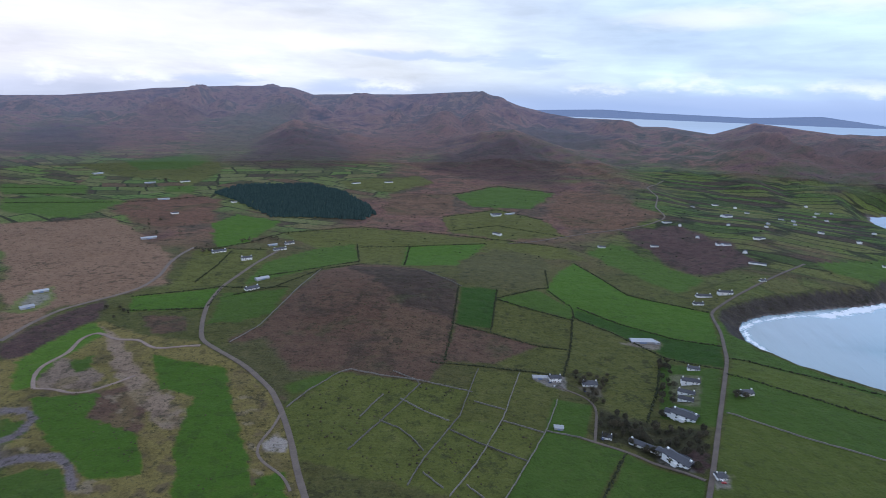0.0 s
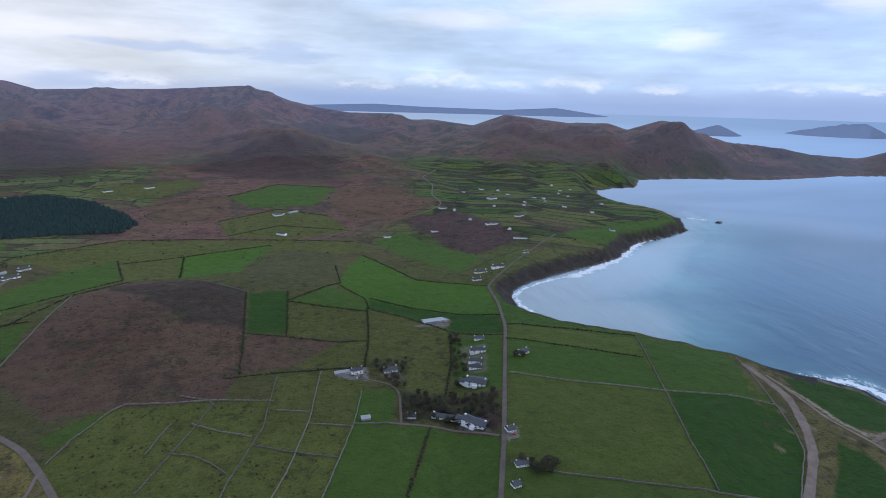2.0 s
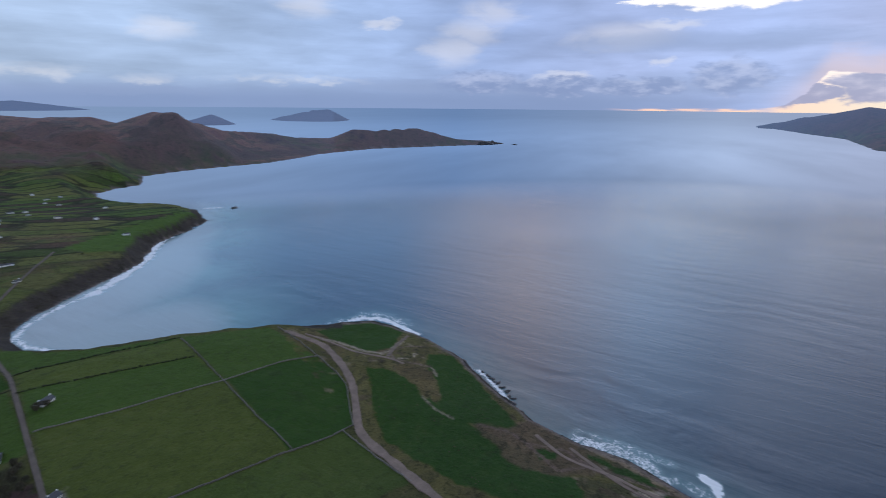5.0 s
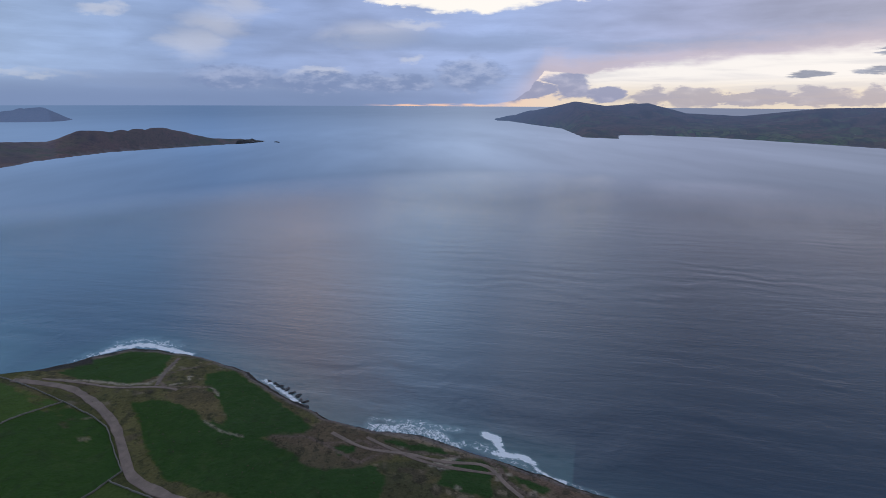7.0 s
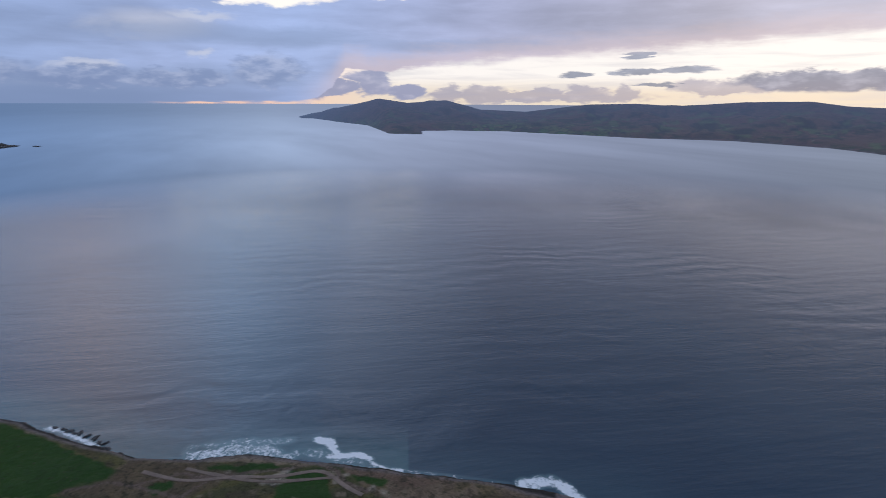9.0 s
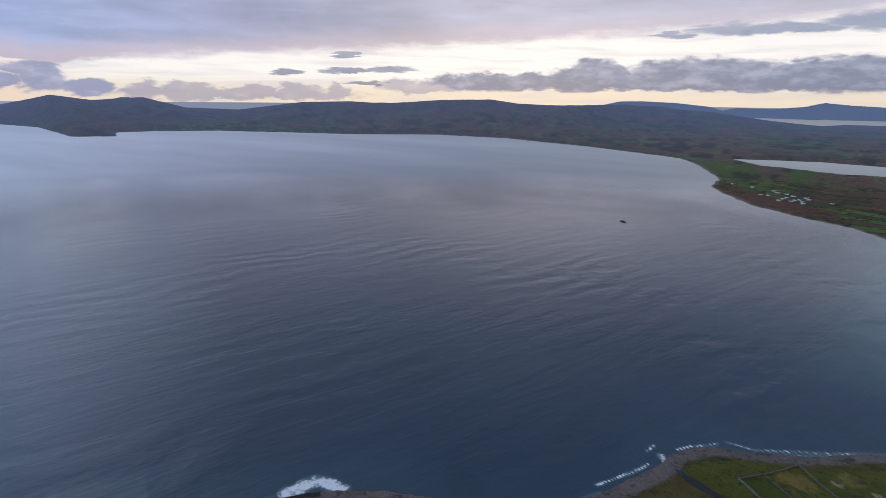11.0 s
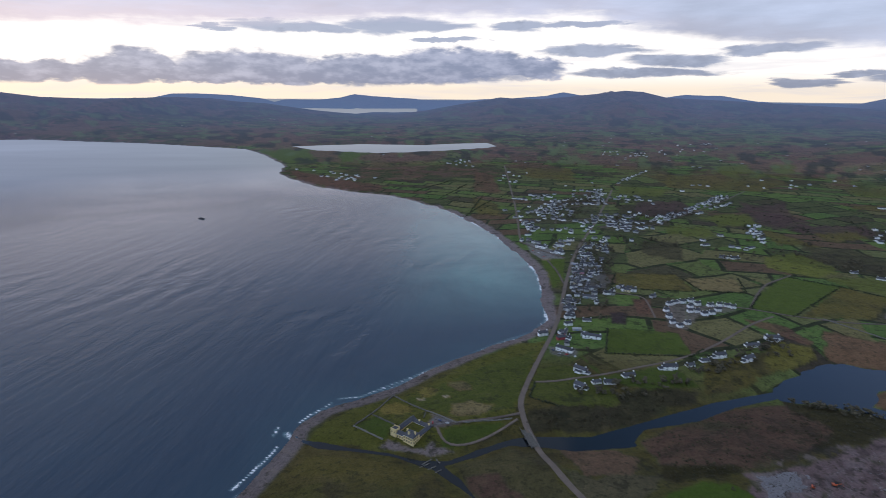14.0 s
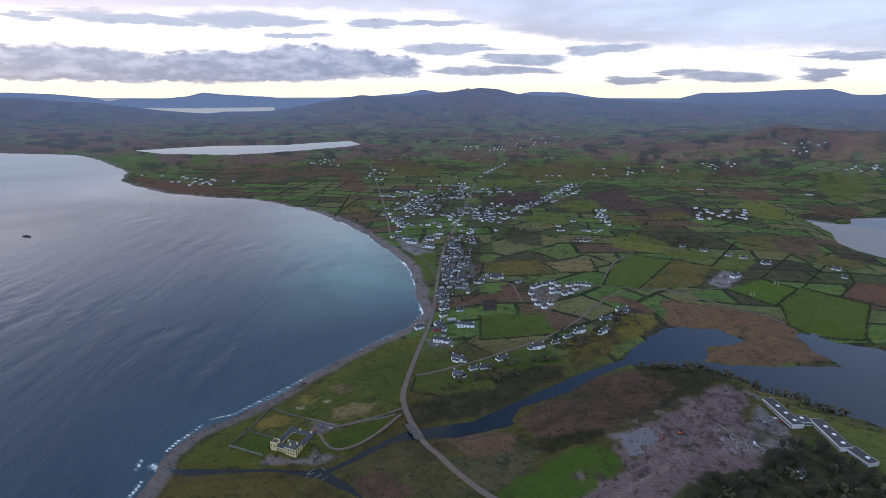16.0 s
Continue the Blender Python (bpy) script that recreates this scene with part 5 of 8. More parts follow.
# bare ground, sandy paths and pits on the western links
PALE, DUN = (0.30, 0.26, 0.21), (0.150, 0.112, 0.095)
paint([(606, 283), (619, 248), (611, 224), (554, 196), (542, 210), (569, 231), (594, 269)], (0.120, 0.098, 0.046), ragged=4, soft=4)
paint([(512, 139), (519, 103), (549, 84), (528, 50), (513, 19), (496, -14), (469, 11), (457, 46), (454, 77), (479, 112)], (0.105, 0.080, 0.052), 0.85, ragged=6, soft=6)
paint([(494, 71), (497, 49), (485, 47), (479, 63)], DARK, ragged=3, soft=3)
paint([(509, 21), (482, -44), (472, -40), (501, 18)], DARK, ragged=2, soft=3)
paint([(521, 24), (521, 3), (517, -20), (496, -48), (486, -70), (486, -47), (505, -20), (512, 9)], (0.20, 0.165, 0.135), ragged=2, soft=3)
paint([(451, -104), (429, -143), (410, -180), (392, -210), (401, -150), (427, -126), (444, -97)], (0.140, 0.098, 0.072), ragged=3, soft=4)
paint([(471, -31), (471, -50), (454, -44), (456, -30)], PALE, ragged=2, soft=3)
trail([(659, 427), (656, 387), (639, 341), (637, 310), (653, 304), (704, 304)], 4.5, PALE, 0.9)
trail([(653, 304), (678, 289), (685, 270), (698, 252)], 3.0, DUN, 0.8)
trail([(628, 280), (639, 264), (657, 267)], 3.0, PALE, 0.9)
trail([(641, 299), (624, 282), (622, 253), (624, 233)], 3.6, DUN, 0.9)
trail([(625, 230), (605, 217)], 2.6, PALE, 0.8)
trail([(547, 215), (524, 189), (514, 165)], 2.4, PALE, 0.6)
trail([(512, 133), (512, 101), (500, 81), (483, 61), (467, 42), (485, 17)], 4.0, DUN, 0.8)
trail([(500, 81), (505, 41), (480, 6), (466, -25)], 4.0, DUN, 0.8)
trail([(492, 32), (481, -18), (474, -52), (473, -80), (453, -93), (432, -96), (412, -112)], 4.5, DUN, 0.85)
for px, py in ((449, -87), (437, -89), (443, -101), (424, -105), (413, -117), (406, -124), (424, -51), (489, 1), (479, 10)):
    paint([(px - 3, py - 3), (px + 4, py - 2), (px + 3, py + 3), (px - 3, py + 3)], PALE, 0.8, ragged=3, soft=3)
# golf greens and bunkers by the big house
paint([(26, -563), (13, -571), (-11, -561), (-13, -549), (2, -545), (20, -548)], (0.125, 0.130, 0.048), ragged=1, soft=3)
paint([(-23, -597), (-36, -604), (-47, -597), (-40, -582), (-25, -584)], (0.120, 0.135, 0.048), ragged=1, soft=3)
paint([(-57, -559), (-80, -561), (-103, -550), (-95, -538), (-70, -536), (-57, -544)], (0.185, 0.150, 0.072), ragged=3, soft=4)
paint([(-61, -616), (-82, -614), (-85, -592), (-66, -598)], (0.160, 0.135, 0.064), 0.8, ragged=4, soft=6)
for px, py in ((-24, -576), (-54, -578)):
    paint([(px - 4, py - 2), (px + 4, py - 2), (px + 3, py + 3), (px - 4, py + 2)], (0.32, 0.27, 0.20), ragged=1, soft=2)
# shingle and sand along the water, earth on the cliffs
strand = ease(INLAND, -30, -5) * ease(INLAND, 16, 9) * (D < 6000)
strand = np.where((BEAR > 128) & (D < 1700), ease(INLAND, -30, -5) * ease(INLAND, 22, 15), strand)
paint_where(strand, SHINGLE)
paint_where(np.where((BEAR > 24) & (BEAR < 60) & (D < 2300), ease(INLAND, -6, 0) * ease(INLAND, 36, 28), 0), EARTH)
paint_where(np.where((BEAR > 60) & (BEAR < 128) & (D < 900), ease(INLAND, -3, 0) * ease(INLAND, 9, 6), 0), EARTH)

cover[:, 2] *= 1 - 0.34 * ease(Y, 0, 350) * ease(cover[:, 1] - cover[:, 0], -0.01, 0.01)      # yellower sward on the north side
cover[:, 2] *= 1 - 0.28 * ease(Y, -200, -450) * ease(cover[:, 1] - cover[:, 0], -0.004, 0.006)
cover[:, 0] *= 1 + 0.30 * ease(Y, -200, -450) * ease(cover[:, 1] - cover[:, 0], -0.004, 0.006)      # and a duller, browner one in the south
cover[:, :3] *= (1 + 0.34 * ease(D, 620, 900) * ease(Y, -150, -350))[:, None]      # lighter pastures round the village
cover[:, :3] *= (1 + 0.12 * ease(Y, 100, 300))[:, None]
cover[:, :3] *= (1 + 0.25 * ease(D, 800, 1100) * ease(Y, 200, 500) * ease(D, 2600, 2200))[:, None]
south_far = ease(D, 2300, 3000) * (BEAR > 108) * ease(Z, 330, 200) * ease(INLAND, 40, 120)
paint_where(south_far * ease(grain(BEAR / 3.2, D / 620, 101, 4), 0.05, 0.22) * 0.8, (0.150, 0.088, 0.062))
paint_where(south_far * ease(grain(BEAR / 1.3, D / 330, 103, 4), 0.16, 0.28) * 0.8, (0.028, 0.034, 0.024))
paint_where(south_far * ease(grain(BEAR / 1.1, D / 260, 107, 4), 0.24, 0.34) * 0.7, (0.105, 0.150, 0.055))
far_face = D[F].min(1) > 2800
tagged(sheet("ground", X, Y, Z, F[~far_face], M_LAND, {"cover": cover, "traits": traits}),
       "rolling coastal moor and pasture with low fields", "ground", kind="structure")
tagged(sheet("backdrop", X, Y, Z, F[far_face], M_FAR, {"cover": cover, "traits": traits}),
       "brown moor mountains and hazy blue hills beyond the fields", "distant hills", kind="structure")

# ---------------------------------------------------------------- sea
sx, sy, sf = disc(np.concatenate([[0.02, 60, 120, 180, 240], steps(300, 38000, 2.5, lambda d: 1e9 if d < 6000 else 1500)]),
                  np.concatenate([np.arange(-41, 62, 0.2), np.arange(62, 243, 0.3), np.arange(243, 319, 4.0)]))
sd = np.hypot(sx, sy)
sb = (np.degrees(np.arctan2(sx, sy)) + 60) % 360 - 60
off = away(sx, sy, COAST)
at_sea = inside(sx, sy, SEA_OUTLINE)
off = np.where(at_sea, off, -off)
bays = np.maximum(ease(sb, 60, 44) * ease(off, 520, 60), ease(sb, 174, 190) * ease(off, 700, 60) * (sy > -1950) * ease(sy, -740, -1080))
shore = np.zeros((len(sx), 4))
shore[:, 0] = np.clip(np.maximum(bays, ease(off, 90, 0) * np.where(sb > 110, 0.08, 0.4)), 0, 1) * at_sea
shore[:, 1] = 0


def foam(line, width, much=1.0):
    """Broken water along a line, thinning out to its sides."""
    px, py = zip(*line)
    near = (sx > min(px) - 70) & (sx < max(px) + 70) & (sy > min(py) - 70) & (sy < max(py) + 70)
    d = away(sx[near], sy[near], line) + grain(sx[near] / 14, sy[near] / 14, 33, 3) * width * 0.7
    shore[near, 1] = np.maximum(shore[near, 1], ease(d, width * 1.4, width * 0.15) * much)


shore[:, 1] = ease(off, 6, 1) * 0.34 * ease(grain(sx / 70, sy / 70, 77, 2), -0.35, 0.25) * (off > -12)
foam([(750, 427), (775, 408), (783, 386), (766, 342), (746, 300)], 7.0)
foam([(735, 445), (792, 410), (798, 380), (775, 330)], 16, 0.45)
foam([(660, 175), (628, 145), (586, 113)], 4.0, 0.8)
foam([(543, 31), (540, 3), (531, -27), (512, -44), (500, -56)], 13, 0.56)
foam([(560, 30), (550, -14), (532, -60)], 9, 0.45)
foam([(523, -88), (511, -100), (491, -101)], 6.0)
foam([(487, -94), (478, -122), (467, -131)], 5.5)
foam([(460, -131), (445, -142), (438, -154)], 4.0, 0.9)
foam([(505, -67), (491, -95), (462, -124)], 12, 0.45)
foam([(373, -251), (363, -283), (340, -284)], 9.0, 0.8)
foam([(704, 935), (808, 977), (910, 1026), (1050, 1130), (1115, 1155)], 15, 0.85)
foam([(524, 874), (501, 815), (508, 758)], 7.0, 0.7)
foam([(505, 856), (557, 897), (648, 930), (704, 935)], 7.0, 0.75)
foam([(1467, 1363), (1499, 1315)], 9.0, 0.8)
foam([(1960, 2170), (1816, 1999), (1713, 2005), (1640, 1990)], 12, 0.9)
foam([(80, -583), (103, -558), (112, -545)], 1.6, 0.9)
foam([(133, -537), (135, -522)], 1.6, 0.8)
foam([(126, -504), (134, -482), (140, -470), (155, -440)], 1.6, 0.85)
foam([(121, -524), (106, -506)], 4.0, 0.55)
foam([(74, -590), (45, -596), (13, -619), (-15, -638), (-59, -663), (-101, -689)], 2.2, 0.6)
foam([(-236, -800), (-259, -909), (-279, -1030), (-281, -1163), (-253, -1357), (-180, -1621)], 4.5, 0.8)
foam([(585, -1587), (537, -1604)], 4.0, 0.7)
shore[:, 2] = ease(off, -5, -30)
shore[:, 3] = (1 - 0.5 * ease(sd, 500, 1700)) * (1 - ease(sd, 2000, 2900)) * (1 - 0.85 * shore[:, 2])
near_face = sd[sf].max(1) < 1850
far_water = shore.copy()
# third channel here: share of painted sky glow instead of real reflection
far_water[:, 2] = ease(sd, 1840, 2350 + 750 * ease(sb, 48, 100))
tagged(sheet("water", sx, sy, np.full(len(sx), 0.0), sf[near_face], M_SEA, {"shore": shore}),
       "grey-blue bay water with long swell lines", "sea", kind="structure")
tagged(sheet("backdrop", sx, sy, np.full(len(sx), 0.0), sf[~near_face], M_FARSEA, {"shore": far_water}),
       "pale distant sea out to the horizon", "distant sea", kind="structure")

# ---------------------------------------------------------------- builders
def ground_z(points):
    x, y = (np.array(v, float) for v in zip(*points))
    return land_height(x, y)[0]


def mesh_of(name, bm, mat):
    me = bpy.data.meshes.new(name)
    bm.to_mesh(me)
    bm.free()
    me.materials.append(mat)
    return me


def part(name, bm, mat, parent, label=""):
    ob = new(name, mesh_of(name, bm, mat))
    ob.parent = parent
    if label:
        ob["label"] = label
    return ob


def add_box(bm, x0, x1, y0, y1, z0, z1):
    v = [bm.verts.new(p) for p in ((x0, y0, z0), (x1, y0, z0), (x1, y1, z0), (x0, y1, z0), (x0, y0, z1), (x1, y0, z1), (x1, y1, z1), (x0, y1, z1))]
    for f in ((3, 2, 1, 0), (4, 5, 6, 7), (0, 1, 5, 4), (1, 2, 6, 5), (2, 3, 7, 6), (3, 0, 4, 7)):
        bm.faces.new([v[i] for i in f])


def box(x0, x1, y0, y1, z0, z1):
    bm = bmesh.new()
    add_box(bm, x0, x1, y0, y1, z0, z1)
    return bm


def roof(x0, x1, y0, y1, z, rise, hip=0.0, over=0.4, thick=0.25):
    """A pitched roof with its ridge along x, gabled, or hipped by that much at its ends."""
    bm = bmesh.new()
    x0, x1, y0, y1, m = x0 - over, x1 + over, y0 - over, y1 + over, (y0 + y1) / 2
    low = [bm.verts.new((a, b, z - thick)) for a, b in ((x0, y0), (x1, y0), (x1, y1), (x0, y1))]
    eave = [bm.verts.new((a, b, z)) for a, b in ((x0, y0), (x1, y0), (x1, y1), (x0, y1))]
    r0, r1 = bm.verts.new((x0 + hip, m, z + rise)), bm.verts.new((x1 - hip, m, z + rise))
    bm.faces.new(low[::-1])
    for i in range(4):
        j = (i + 1) % 4
        bm.faces.new((low[i], low[j], eave[j], eave[i]))
    bm.faces.new((eave[0], eave[1], r1, r0))
    bm.faces.new((eave[2], eave[3], r0, r1))
    bm.faces.new((eave[1], eave[2], r1))
    bm.faces.new((eave[3], eave[0], r0))
    return bm


def gabled(x0, x1, y0, y1, z0, z1, rise):
    """House walls with gable ends."""
    bm = bmesh.new()
    m = (y0 + y1) / 2
    rows = []
    for x in (x0, x1):
        rows.append([bm.verts.new((x, y, z)) for y, z in ((y0, z0), (y1, z0), (y1, z1), (m, z1 + rise), (y0, z1))])
    a, b = rows
    bm.faces.new(a[::-1])
    bm.faces.new(b)
    for i in range(5):
        j = (i + 1) % 5
        bm.faces.new((a[i], a[j], b[j], b[i]))
    return bm


M_WHITE = plain("white_render", (0.88, 0.88, 0.86), 0.8, 0.10)
M_CREAM = plain("cream_render", (0.62, 0.54, 0.36), 0.85, 0.18)
M_PINK = plain("pink_render", (0.55, 0.30, 0.34), 0.85, 0.15)
M_RED = plain("red_paint", (0.40, 0.06, 0.07), 0.7, 0.2)
M_PEBBLE = plain("weathered_render", (0.40, 0.395, 0.385), 0.9, 0.7)
M_GREYWALL = plain("grey_block", (0.36, 0.36, 0.36), 0.9, 0.3)
M_YELLOW = plain("buff_yellow_render", (0.72, 0.57, 0.28), 0.85, 0.15)
M_COURT = plain("pale_paving", (0.42, 0.41, 0.40), 0.9, 0.3, 0.3)
M_SLATE = plain("slate", (0.062, 0.064, 0.074), 0.7, 0.6, 0.5)
M_BLUETIN = plain("blue_grey_sheeting", (0.22, 0.29, 0.42), 0.45, 0.25, 0.4)
M_TIN = plain("weathered_sheeting", (0.34, 0.35, 0.37), 0.5, 0.35, 0.4)
M_FELT = plain("dark_roof_felt", (0.060, 0.058, 0.062), 0.9, 0.35, 0.3)
M_GLASS = plain("dark_window_glass", (0.03, 0.035, 0.045), 0.1, 0.1)
M_WOODDOOR = plain("painted_door", (0.12, 0.07, 0.06), 0.6, 0.3)
M_STONE = plain("grey_field_stone", (0.150, 0.138, 0.120), 0.95, 0.9, 0.5)
M_DARKROCK = plain("wet_dark_rock", (0.040, 0.038, 0.040), 0.6, 0.5, 0.4)
M_ROAD = plain("worn_asphalt", (0.138, 0.106, 0.084), 0.9, 0.6, 0.08)
M_TRACK = plain("gravel_track", (0.185, 0.136, 0.108), 0.95, 0.8, 0.10)
M_RUBBLE = plain("broken_concrete", (0.27, 0.255, 0.26), 0.95, 0.7, 0.9)
M_BARK = plain("bark", (0.07, 0.055, 0.045), 0.95, 0.4, 2.0)


def leaf_material(name, a, b):
    m, g, p = material(name)
    rnd = g.node("ShaderNodeNewGeometry").outputs["Random Per Island"]
    own = g.node("ShaderNodeObjectInfo").outputs["Random"]
    f = g.add(g.mul(rnd, 0.6), g.mul(own, 0.4))
    g.link(g.mix(f, a, b), p.inputs["Base Color"])
    p.inputs["Roughness"].default_value = 0.85
    p.inputs["Specular IOR Level"].default_value = 0.2
    return m


M_LEAF = leaf_material("dull_evergreen_leaves", (0.034, 0.034, 0.023), (0.110, 0.094, 0.060))
M_HEDGE = leaf_material("hedge_leaves", (0.022, 0.028, 0.015), (0.054, 0.060, 0.030))
M_GORSE = leaf_material("scrub_leaves", (0.030, 0.028, 0.016), (0.085, 0.072, 0.038))
M_SPRUCE = leaf_material("spruce_needles", (0.020, 0.044, 0.040), (0.046, 0.082, 0.074))


# ---------------------------------------------------------------- roads
def ribbon(name, line, width):
    """A road laid over the ground along a line, with a slightly raised crown."""
    pts = []
    for (x0, y0), (x1, y1) in zip(line, line[1:]):
        n = max(1, int(math.hypot(x1 - x0, y1 - y0) / (5 + 0.004 * math.hypot(x0, y0))))
        pts += [(x0 + (x1 - x0) * k / n, y0 + (y1 - y0) * k / n) for k in range(n)]
    pts.append(line[-1])
    p = np.array(pts, float)
    for _ in range(6):
        p[1:-1] = (p[:-2] + 2 * p[1:-1] + p[2:]) / 4
    t = np.gradient(p, axis=0)
    t /= np.maximum(np.hypot(t[:, 0], t[:, 1]), 1e-6)[:, None]
    side = np.stack([-t[:, 1], t[:, 0]], 1)
    d = np.hypot(p[:, 0], p[:, 1])
    half = width * (0.37 if name == "road" else 0.5) * (1 + (0.12 if name == "road" else 0.4) * grain(p[:, 0] / 12, p[:, 1] / 12, 51, 2))[:, None]
    rows = []
    for k, lift in ((-1, 0.0), (-0.94, 0.10), (0, 0.20), (0.94, 0.10), (1, 0.0)):
        q = p + side * half * k
        rows.append((q, lift))
    top = np.max([land_height(q[:, 0], q[:, 1])[0] for q, _ in rows], axis=0)
    top = np.maximum(top, 1.6) + 0.15 + d * 0.0004
    verts = []
    for q, lift in rows:
        x, y, z, _ = placed(q[:, 0], q[:, 1], top + (lift if lift else -0.8))
        verts.append(np.stack([x, y, z], 1))
    n, m = len(p), len(rows)
    co = np.stack(verts, 1).reshape(-1, 3)
    faces = [(i * m + j, (i + 1) * m + j, (i + 1) * m + j + 1, i * m + j + 1) for i in range(n - 1) for j in range(m - 1)]
    me = bpy.data.meshes.new(name)
    me.from_pydata(co.tolist(), [], [f[::-1] for f in faces])
    me.materials.append(M_ROAD if name == "road" else M_TRACK)
    label = "narrow worn grey asphalt road between fields" if name == "road" else "pale gravel track through rough grass"
    return tagged(new(name, me), label, name, kind="structure")


ribbon('road', [(205, 345), (224, 377), (255, 430), (300, 511), (344, 590), (400, 691), (448, 804), (476, 900), (556, 972), (682, 1069), (802, 1159)], 7)
ribbon('road', [(-179, -355), (-169, -368), (-158, -393), (-150, -416), (-140, -457), (-138, -501), (-133, -535), (-138, -558), (-161, -609), (-199, -687), (-228, -745), (-257, -810), (-316, -967), (-369, -1098), (-427, -1219), (-519, -1386), (-622, -1598), (-779, -1933)], 9)
ribbon('road', [(-521, -2646), (-444, -2150), (-377, -1727), (-301, -1297)], 7)
ribbon('road', [(-294, -1279), (-327, -1189), (-362, -1121)], 6)
ribbon('road', [(-166, -599), (-187, -596), (-212, -603), (-258, -609), (-306, -624), (-356, -637), (-417, -663), (-465, -693), (-544, -749), (-597, -774)], 5)
ribbon('road', [(-132, -533), (-97, -525), (-59, -519), (-38, -512)], 5)
ribbon('road', [(-38, -512), (-40, -495), (-41, -483), (-65, -486), (-91, -498), (-117, -518), (-128, -525)], 4)
ribbon('road', [(-519, -1366), (-591, -1340), (-679, -1365), (-827, -1490), (-1040, -1678), (-1252, -1880)], 6)
ribbon('road', [(-579, -808), (-639, -877), (-683, -921), (-765, -966)], 5)
ribbon('road', [(-579, -808), (-632, -772), (-702, -739), (-779, -727)], 5)
ribbon('road', [(-105, 402), (-129, 456), (-145, 498), (-168, 547), (-194, 594), (-238, 644), (-280, 678), (-330, 717), (-355, 781), (-375, 848), (-385, 936), (-374, 1077), (-351, 1200)], 9)
ribbon('road', [(-594, 695), (-597, 752), (-590, 816), (-544, 876), (-520, 920), (-520, 983), (-543, 1072), (-547, 1132), (-542, 1187)], 9)
ribbon('road', [(-169, 542), (-168, 515), (-178, 491), (-177, 475), (-159, 457), (-137, 447), (-126, 423)], 4)
ribbon('road', [(173, 1321), (231, 1339), (367, 1415), (491, 1447), (578, 1475), (648, 1547), (683, 1723), (779, 1956), (800, 2131), (964, 2385)], 6)
ribbon('road', [(172, 511), (193, 581), (189, 600), (155, 624)], 4)
ribbon('road', [(252, 434), (233, 466), (205, 493), (160, 517)], 5)
ribbon('track', [(644, 470), (638, 432), (634, 397), (590, 345), (548, 306), (495, 273), (462, 254), (445, 228), (424, 193), (403, 162), (383, 127)], 10)
ribbon('track', [(656, 444), (650, 393), (626, 335), (629, 297), (614, 266)], 4)
ribbon('track', [(629, 297), (675, 305), (719, 304)], 4)
ribbon('track', [(519, 74), (488, 37), (479, -8), (463, -40), (461, -84), (424, -94), (408, -106)], 4)
ribbon('track', [(511, 37), (482, 3), (461, -24), (450, -63), (442, -93)], 4)
ribbon('track', [(-466, 579), (-485, 602), (-498, 645), (-480, 662), (-498, 713), (-487, 741), (-444, 708), (-420, 722), (-382, 686), (-343, 701), (-324, 702)], 5)
ribbon('track', [(-466, 579), (-434, 581), (-422, 567), (-398, 575), (-369, 618)], 4)
ribbon('road', [(-421, -1422), (-498, -1445), (-549, -1455)], 5)
ribbon('road', [(-463, -1600), (-536, -1611), (-638, -1650)], 5)
ribbon('road', [(-523, -1351), (-581, -1355), (-659, -1378)], 5)
ribbon('road', [(-423, -1408), (-472, -1595), (-559, -1741)], 5)
ribbon('road', [(-459, -853), (-447, -810), (-421, -750), (-435, -738)], 5)
ribbon('road', [(-459, -843), (-496, -817), (-563, -820), (-579, -808)], 5)
ribbon('road', [(-329, -922), (-378, -902), (-431, -879), (-405, -781)], 4)
ribbon('road', [(-322, -1117), (-322, -1042), (-313, -969)], 5)


# ---------------------------------------------------------------- field walls and hedges
def chain(line, gap):
    pts = []
    for (x0, y0), (x1, y1) in zip(line, line[1:]):
        n = max(1, int(math.hypot(x1 - x0, y1 - y0) / gap))
        pts += [(x0 + (x1 - x0) * k / n, y0 + (y1 - y0) * k / n) for k in range(n)]
    return pts + [line[-1]]


